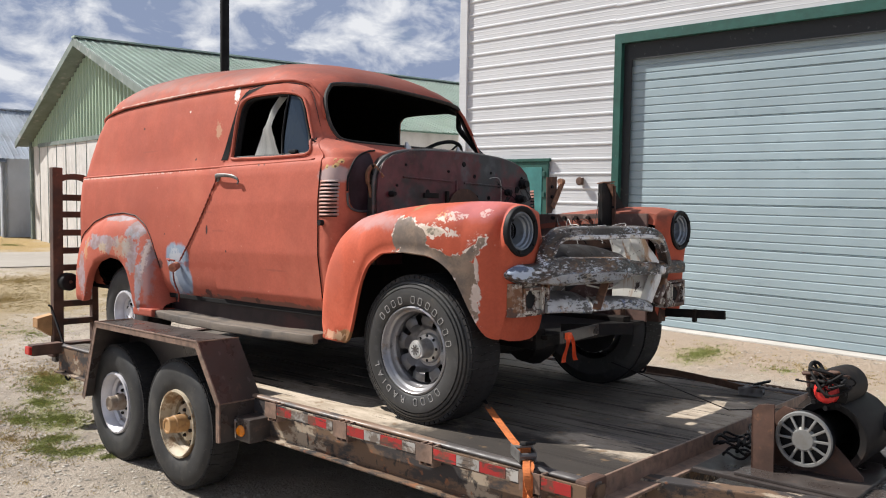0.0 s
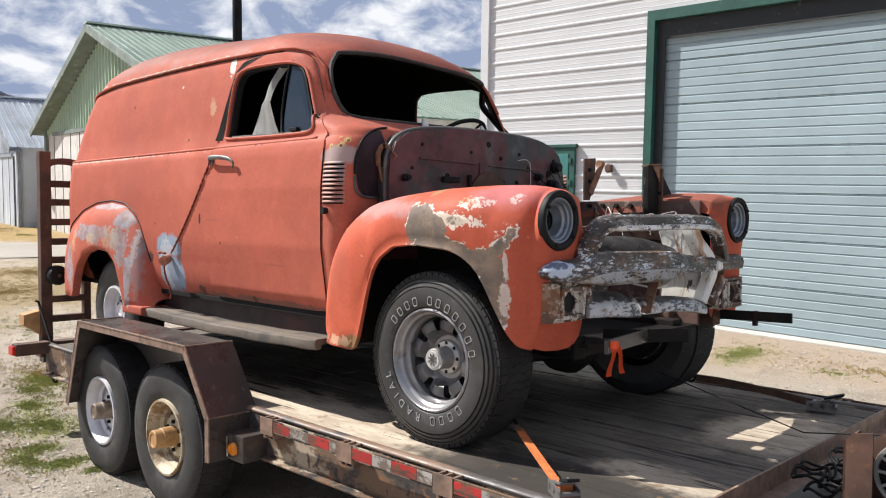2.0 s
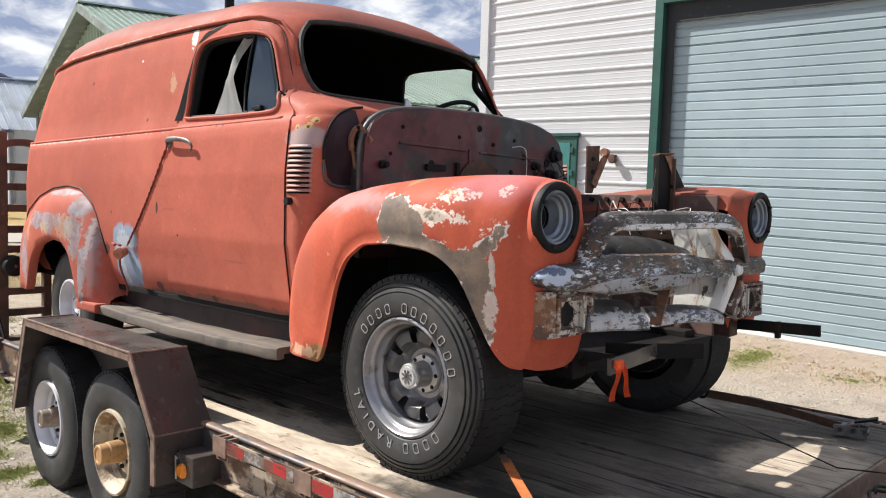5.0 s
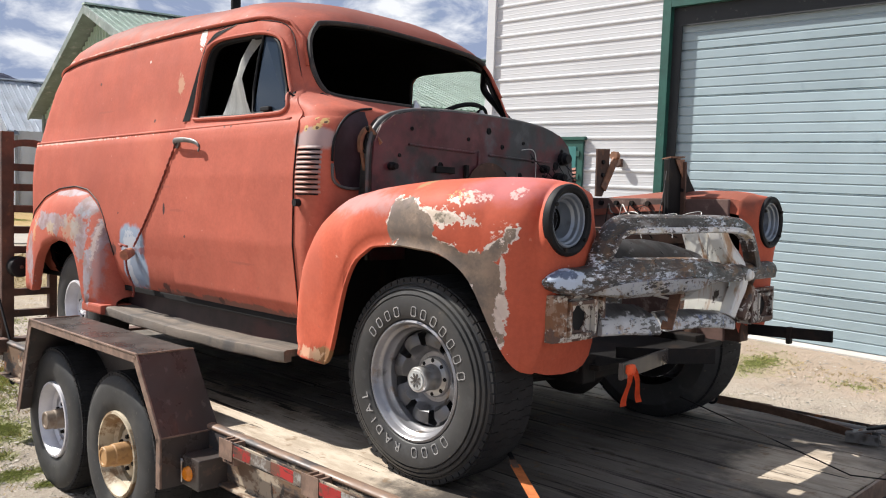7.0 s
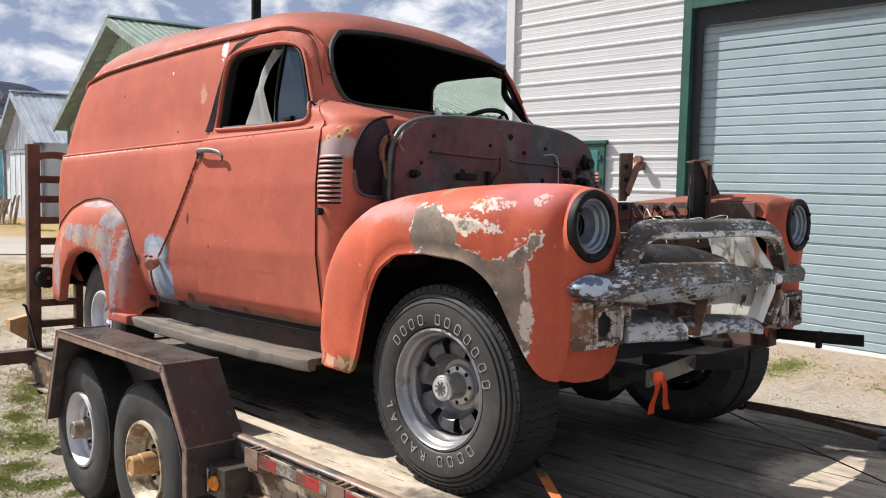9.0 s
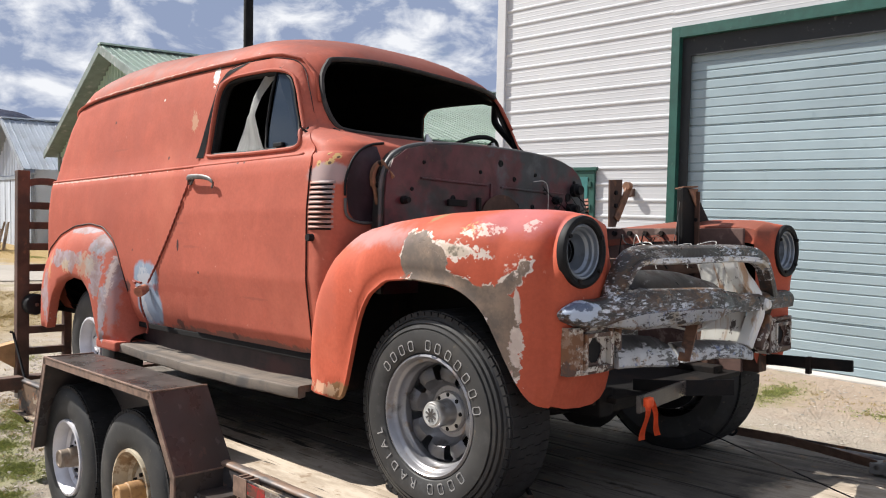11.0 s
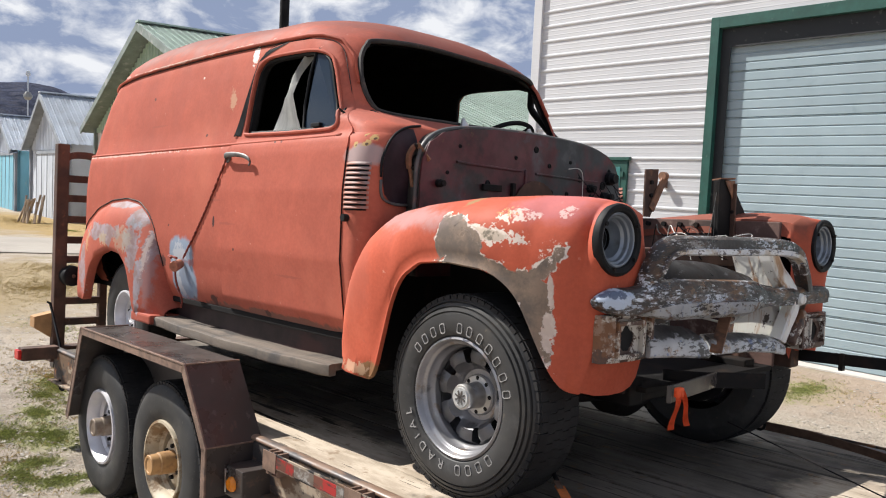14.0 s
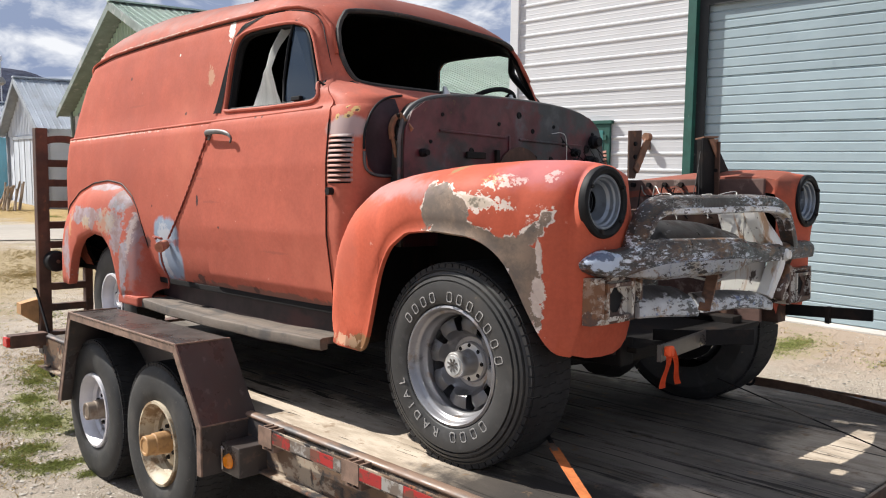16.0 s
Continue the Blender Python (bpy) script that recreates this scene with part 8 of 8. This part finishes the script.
b = boxes((XD - 0.11, XD, WY - 0.035, WY + 0.04, 0.07, ZD + 0.13), (XR, XR + 0.11, WY - 0.035, WY + 0.04, 0.07, ZD + 0.13), (XD, XR, WY - 0.035, WY + 0.04, ZD, ZD + 0.13), bevel=0.004)
part("door_frame", b, GREEN_TRIM, door1, "dark green door frame")
b = boxes((XD - 0.05, XD + 0.002, WY + 0.04, WY + 0.24, 0.07, ZD), (XR - 0.002, XR + 0.05, WY + 0.04, WY + 0.24, 0.07, ZD), (XD, XR, WY + 0.04, WY + 0.24, ZD - 0.002, ZD + 0.05), bevel=0.003)
part("door_jamb", b, DARK_TRIM, door1, "black scuffed jamb")
DEEP = 0.095
# black strip added where the header shades the door's top
part("door_top_strip", boxes((XD, XR, WY + 0.045, WY + 0.056, ZD - 0.22, ZD - 0.003), bevel=0.002), DARK_TRIM, door1, "black strip deepening the header's shade on the door")
for xa, xb in ((XD, XD + 0.115), (XR - 0.115, XR)):
    part("door_guide", boxes((xa, xb, WY + 0.045, WY + 0.056, 0.08, ZD - 0.22), bevel=0.002), DARK_TRIM, door1, "black door guide")
z = 0.08
rib = 0.108
while z < ZD:
    top = min(ZD, z + rib * 5)
    prof = [(0.012, z), (0.0, z + 0.006)]
    for k in range(5):
        q = z + rib * k
        prof += [(dy, q + dz) for dy, dz in ((0.0, 0.012), (0.0, rib - 0.026), (0.008, rib - 0.018), (0.010, rib - 0.010), (0.0, rib - 0.002)) if q + dz < top - 0.004]
    prof += [(0.0, top - 0.004), (0.014, top)]
    b = bmesh.new()
    quad_strip(b, [[Vector((x, WY + DEEP + d, zz)) for d, zz in prof] for x in (XD - 0.03, XR + 0.03)])
    bmesh.ops.recalc_face_normals(b, faces=b.faces)
    if b.faces[1].normal.y > 0:
        bmesh.ops.reverse_faces(b, faces=b.faces)
    part("door_panel", b, DOOR_STEEL, door1)
    z = top
# green-framed opening in the wall, built as a thin raised panel
cab = thing("green_framed_panel", (-4.9, WY - 0.15, 1.0), "shallow green-framed wall opening filled by a teal panel", "cabinet")
b = boxes((-5.35, -4.24, WY - 0.055, WY - 0.02, 0.9, 2.262), bevel=0.008)
part("panel_frame", b, GREEN_TRIM, cab)
b = boxes((-5.38, -4.205, WY - 0.075, WY - 0.02, 2.262, 2.31), bevel=0.008)
part("panel_head", b, GREEN_TRIM, cab)
part("framed_panel", boxes((-5.28, -4.34, WY - 0.064, WY - 0.055, 0.95, 2.18), bevel=0.003), TEAL_PANEL, cab, "glossy teal panel")
for z in (1.25, 1.75, 2.05):
    part("hinge", boxes((-4.335, -4.285, WY - 0.072, WY - 0.055, z, z + 0.07), bevel=0.004), GREEN_TRIM, cab)
lamp = thing("wall_lamp", (-3.68, WY - 0.06, 1.98), "small dark round wall lamp", "lamp")
b = lathe(bmesh.new(), [(0, 0.07), (0.045, 0.066), (0.060, 0.050), (0.05, 0.025), (0.035, 0.0), (0, 0.0)], 18, Matrix.Translation((-3.68, WY - 0.03, 1.98)))
part("shade", b, RUST, lamp, smooth=True)
part("arm", boxes((-3.70, -3.66, WY - 0.04, WY, 1.93, 2.03), bevel=0.005), RUST, lamp)


# ---- sheds ----
def shed(name, peak, along, half, eave, high, deep, wall_mat, roof_mat, gable_mat, fascia, label, over=0.7, door=None, base=-0.1):
    """A gabled shed: peak (x, y) of its gable; along: the gable's direction; ribs on its sheets."""
    a = Vector((math.cos(radians(along)), math.sin(radians(along)), 0))
    back_ = Vector((-a.y, a.x, 0))
    c = Vector((peak[0], peak[1], 0))
    sh = thing(name, (c.x, c.y, base), label, "shed")
    q = lambda u, v, z: c + a * u + back_ * v + Vector((0, 0, z))
    w = half - over * 0.75
    slope = (high - eave) / half
    zw = high - slope * w - 0.12
    lowz = eave - 0.15
    b = bmesh.new()
    polygon_plate(b, [q(-w, over, base), q(w, over, base), q(w, over, zw), q(0, over, high - 0.15), q(-w, over, zw)], back_, 0.12)
    part("gable_wall", b, wall_mat, sh)
    b = bmesh.new()
    for sgn in (-1, 1):
        polygon_plate(b, [q(sgn * w, over, base), q(sgn * w, over + deep, base), q(sgn * w, over + deep, zw), q(sgn * w, over, zw)], a, -sgn * 0.12)
    polygon_plate(b, [q(-w, over + deep, base), q(w, over + deep, base), q(w, over + deep, zw), q(0, over + deep, high - 0.15), q(-w, over + deep, zw)], back_, 0.12)
    part("side_wall", b, wall_mat, sh)
    # gable cladding: upright ribs above the eave line
    k, step = -w, 0.30
    while k < w - 0.05:
        zt = high - 0.18 - slope * abs(k + step / 2)
        if zt > lowz + 0.1:
            g = bmesh.new()
            pts = ((0.0, 0.0), (step * 0.62, 0.0), (step * 0.70, 0.045), (step * 0.90, 0.045), (step * 0.98, 0.0))
            quad_strip(g, [[q(k + u, over - 0.02 - d, max(lowz, zz)) for u, d in pts] for zz in (lowz,)] + [[q(k + u, over - 0.02 - d, max(lowz, high - 0.18 - slope * abs(k + u))) for u, d in pts]])
            part("gable_sheet", g, gable_mat, sh)
        k += step
    # roof: two ribbed slopes, each of sheets
    for sgn in (-1, 1):
        v, wide = -0.02, 0.80
        while v < deep + over + 0.4:
            g = bmesh.new()
            rows = []
            for u, z in ((0, high), (half, high - slope * half)):
                row = []
                for dv, dz in [(wide * r_ / 4 + du, dz_) for r_ in range(4) for du, dz_ in ((0, 0.0), (0.018, 0.026), (0.042, 0.026), (0.060, 0.0))] + [(wide, 0.0)]:
                    row.append(q(sgn * u, v + dv, z + dz))
                rows.append(row)
            quad_strip(g, rows)
            bmesh.ops.solidify(g, geom=g.faces[:], thickness=0.03)
            part("roof_sheet", g, roof_mat, sh)
            v += wide
        g = bmesh.new()
        bar(g, q(0, -0.03, high - 0.10), q(sgn * half, -0.03, high - slope * half - 0.10), 0.05, 0.20)
        part("bargeboard", g, fascia, sh)
        g = bmesh.new()
        polygon_plate(g, [q(0, 0, high - 0.12), q(sgn * half, 0, high - slope * half - 0.12), q(sgn * half, over, high - slope * half - 0.12), q(0, over, high - 0.12)], (0, 0, -1), 0.02)
        part("soffit", g, fascia, sh)
    g = bmesh.new()
    bar(g, q(0, -0.05, high + 0.04), q(0, deep + over, high + 0.04), 0.30, 0.05)
    part("ridge_cap", g, roof_mat, sh)
    if door:
        u0, u1, z1, mat_ = door
        g = bmesh.new()
        u = u0
        while u < u1 - 0.01:
            g = bmesh.new()
            bar(g, q(u + 0.01, over - 0.06, base), q(u + 0.01, over - 0.06, z1), 0.03, 0.03)
            part("door_post", g, fascia, sh)
            u += 1.1
        u = u0
        while u < u1 - 0.01:
            g = bmesh.new()
            p, r_ = q(u, over - 0.04, base), q(u + 0.27, over - 0.04, base)
            polygon_plate(g, [p, r_, r_ + Vector((0, 0, z1 - base)), p + Vector((0, 0, z1 - base))], -back_, 0.02)
            part("board", g, mat_, sh)
            u += 0.28
        g = bmesh.new()
        bar(g, q(u0 - 0.1, over - 0.07, z1 + 0.05), q(u1 + 0.1, over - 0.07, z1 + 0.05), 0.06, 0.12)
        part("door_track", g, fascia, sh)
        for u in (-w + 0.06, w - 0.06):
            g = bmesh.new()
            bar(g, q(u, over - 0.06, base), q(u, over - 0.06, zw), 0.14, 0.10)
            part("corner_post", g, fascia, sh)
    return sh


shed("green_shed", (-20.06, 5.8), -8, 7.6, 3.30, 5.83, 26, WHITE_WALL, GREEN_ROOF, GREEN_WALL, GREEN_FASCIA, "long pale green steel shed with white doors under its gable", 0.45, (-6.0, 6.0, 3.1, WHITE_WALL), -0.3)
shed("grey_shed", (-32.1, 6.8), -6, 3.9, 2.75, 4.75, 12, GALV, GALV, GALV, GREY_FASCIA, "galvanised sheet shed with a tall plank door", 0.35, (-2.3, 2.6, 2.45, GALV), -0.2)
shed("blue_shed", (-40.2, 7.3), -6, 3.6, 2.6, 4.25, 10, BLUE_WALL, GALV, GALV, GREY_FASCIA, "small shed with sky-blue walls and a grey tin roof", 0.3, (-2.8, 2.8, 2.4, BLUE_WALL), -0.2)
far_roof = thing("far_barn", (-75, 24, -0.3), "long dark green barn roof beyond the sheds", "barn")
b = bmesh.new()
polygon_plate(b, [(-130, 2, 3.6), (-60, 34, 3.6), (-64, 40, 6.4), (-134, 8, 6.4)], (0, 0, 1), 0.1)
part("barn_roof", b, GREEN_TRIM, far_roof)
b = bmesh.new()
polygon_plate(b, [(-130, 2.4, -0.3), (-60, 34.4, -0.3), (-60, 34.4, 3.6), (-130, 2.4, 3.6)], (0, 1, 0), 0.2)
part("barn_wall", b, TEAL_WALL, far_roof)
pole = thing("utility_pole", (-11.86, 5.37, gz), "black tarred utility pole", "pole")
b = bmesh.new()
tube(b, [(-11.86, 5.37, gz), (-11.86, 5.37, 4), (-11.86, 5.37, 9)], 0.09, 14)
part("shaft", b, POLE, pole, smooth=True)
sign = thing("mast_lamp", (-60, 13.9, 0), "thin mast with a lantern far behind the sheds", "mast")
b = bmesh.new()
tube(b, [(-60, 13.9, -0.1), (-60, 13.9, 5), (-60, 13.9, 8.5)], 0.05, 8)
part("mast", b, GALV, sign)
b = lathe(bmesh.new(), [(0, 0.30), (0.18, 0.24), (0.30, 0.10), (0.30, -0.05), (0.16, -0.28), (0, -0.32)], 8, Matrix.Translation((-60, 13.9, 6.9)) @ Matrix.Rotation(radians(90), 4, "X"))
part("lantern", b, ALLOY, sign, smooth=True)
b = lathe(bmesh.new(), [(0, 0.22), (0.14, 0.16), (0.16, 0.0), (0.12, -0.16), (0, -0.2)], 8, Matrix.Translation((-60, 13.9, 8.45)) @ Matrix.Rotation(radians(90), 4, "X"))
part("mast_head", b, GALV, sign, smooth=True)
# hills
b = bmesh.new()
rows = []
for k in range(240):
    deg_ = 128 + 0.34 * k
    a = radians(deg_)
    hgt = 72 + 50 * math.exp(-((deg_ - 164.6) / 5.2) ** 2) + 18 * math.exp(-((deg_ - 170) / 4) ** 2) + 6 * noise.noise((k * 0.06, 1.7, 0)) + 4 * noise.noise((k * 0.3, 5.0, 0)) + 2.5 * noise.noise((k * 1.1, 9, 0))
    d = Vector((math.cos(a), math.sin(a), 0))
    rows.append([d * 900 + Vector((0, 0, -5)), d * 1000 + Vector((0, 0, hgt * 0.55)), d * 1150 + Vector((0, 0, hgt * 0.86)), d * 1300 + Vector((0, 0, hgt)), d * 1600 + Vector((0, 0, hgt * 0.5))])
quad_strip(b, rows)
bmesh.ops.recalc_face_normals(b, faces=b.faces)
tagged(part("backdrop", b, HILL, None, "dark wooded hills on the horizon", smooth=True, kind="structure"), category="hill")
sticks = thing("stick_pile", (-28.6, 5.4, gz), "pile of bleached sticks leaning before the shed", "sticks")
rnd = random.Random(3)
for k in range(12):
    b = bmesh.new()
    x, y = -28.6 + rnd.uniform(-0.8, 0.8), 5.5 + rnd.uniform(-0.3, 0.3)
    tube(b, [(x, y, gz), (x * 0.3 - 28.6 * 0.7 + rnd.uniform(-0.2, 0.2), y + 0.2, 0.75 + rnd.uniform(-0.2, 0.2))], 0.035, 6)
    part("stick", b, STICK, sticks)


# ---- grass and pebbles ----
def tufts(name, spots, mat_, label, seed, tall=0.07):
    rnd = random.Random(seed)
    verts, faces = [], []
    for cx, cy, rx, ry, count in spots:
        for _ in range(count):
            a, r = rnd.uniform(0, 2 * math.pi), abs(rnd.gauss(0, 0.5))
            x, y = cx + rx * r * math.cos(a), cy + ry * r * math.sin(a)
            z = lift(x, y) - 0.004
            for _ in range(9):
                th, h_, l_ = rnd.uniform(0, 2 * math.pi), tall * rnd.uniform(0.3, 1.2), rnd.uniform(0.005, 0.025)
                bx, by = x + rnd.uniform(-0.03, 0.03), y + rnd.uniform(-0.03, 0.03)
                w_ = 0.0022
                dx, dy = math.cos(th), math.sin(th)
                i = len(verts)
                verts += [(bx - dy * w_, by + dx * w_, z), (bx + dy * w_, by - dx * w_, z), (bx + dx * l_ * 0.5, by + dy * l_ * 0.5, z + h_ * 0.7), (bx + dx * l_ * 1.3, by + dy * l_ * 1.3, z + h_)]
                faces += [(i, i + 1, i + 2), (i + 2, i + 1, i + 3)]
    me = bpy.data.meshes.new(name)
    me.from_pydata([tuple(S * c for c in v) for v in verts], [], faces)
    me.materials.append(mat_)
    return tagged(new(name, me), label, "grass", kind="stuff")


GREEN_SPOTS = [(-5.2, -0.64, 0.45, 0.18, 420), (-4.4, -1.04, 0.25, 0.15, 200), (-3.8, -1.13, 0.36, 0.22, 420), (-3.3, -1.36, 0.14, 0.16, 170), (-2.9, -1.35, 0.12, 0.22, 200), (-2.65, -1.25, 0.06, 0.08, 40), (-4.6, -1.7, 0.5, 0.2, 90), (-4.9, -0.85, 0.6, 0.25, 260), (-4.0, -1.35, 0.5, 0.18, 260), (-3.1, -1.5, 0.3, 0.14, 160),
               (-8.0, 0.2, 1.2, 0.5, 160), (-1.3, 4.85, 0.25, 0.55, 420), (-0.3, 4.7, 0.5, 0.25, 60), (1.0, 3.6, 0.5, 0.3, 160), (1.8, 4.2, 0.7, 0.5, 320), (-24.6, 5.6, 0.8, 0.4, 200)]
STRAW_SPOTS = [(-11.5, 1.0, 2.6, 2.0, 1600), (-14.0, 2.2, 2.0, 1.6, 900), (-29.5, 5.4, 5.0, 1.4, 1500), (0.0, 5.0, 3.0, 0.5, 260), (-5.5, -0.6, 2.5, 0.9, 500), (-3.5, -1.6, 1.6, 0.6, 260)]
tufts("green_grass", GREEN_SPOTS, GRASS, "low green grass in patches on the gravel", 11, 0.020)
tufts("dry_grass", STRAW_SPOTS, STRAW, "thin dry straw on the yard", 12, 0.022)
rnd = random.Random(21)
verts, faces = [], []
ICO = [(0, 0, 1), (0.89, 0, 0.45), (0.28, 0.85, 0.45), (-0.72, 0.53, 0.45), (-0.72, -0.53, 0.45), (0.28, -0.85, 0.45), (0, 0, -0.4)]
for _ in range(22000):
    if rnd.random() < 0.7:
        x = rnd.uniform(-9, 0.5)
        y = rnd.uniform(-3.0, -0.9 if x > -4.4 else 1.6)
    else:
        x, y = rnd.uniform(-1, 5), rnd.uniform(1.8, 5.9)
    r = 0.004 + 0.015 * rnd.random() ** 4
    z = lift(x, y)
    i = len(verts)
    a = rnd.uniform(0, 6.28)
    for p in ICO:
        q = (p[0] * math.cos(a) - p[1] * math.sin(a), p[0] * math.sin(a) + p[1] * math.cos(a))
        verts.append((x + r * q[0] * rnd.uniform(0.7, 1.4), y + r * q[1] * rnd.uniform(0.7, 1.4), z + r * 0.6 * p[2]))
    faces += [(i, i + 1 + k, i + 1 + (k + 1) % 5) for k in range(5)]
me = bpy.data.meshes.new("pebbles")
me.from_pydata([tuple(S * c for c in v) for v in verts], [], faces)
me.materials.append(STONE)
tagged(new("pebbles", me), "loose grey pebbles scattered over the yard", "gravel", kind="stuff")
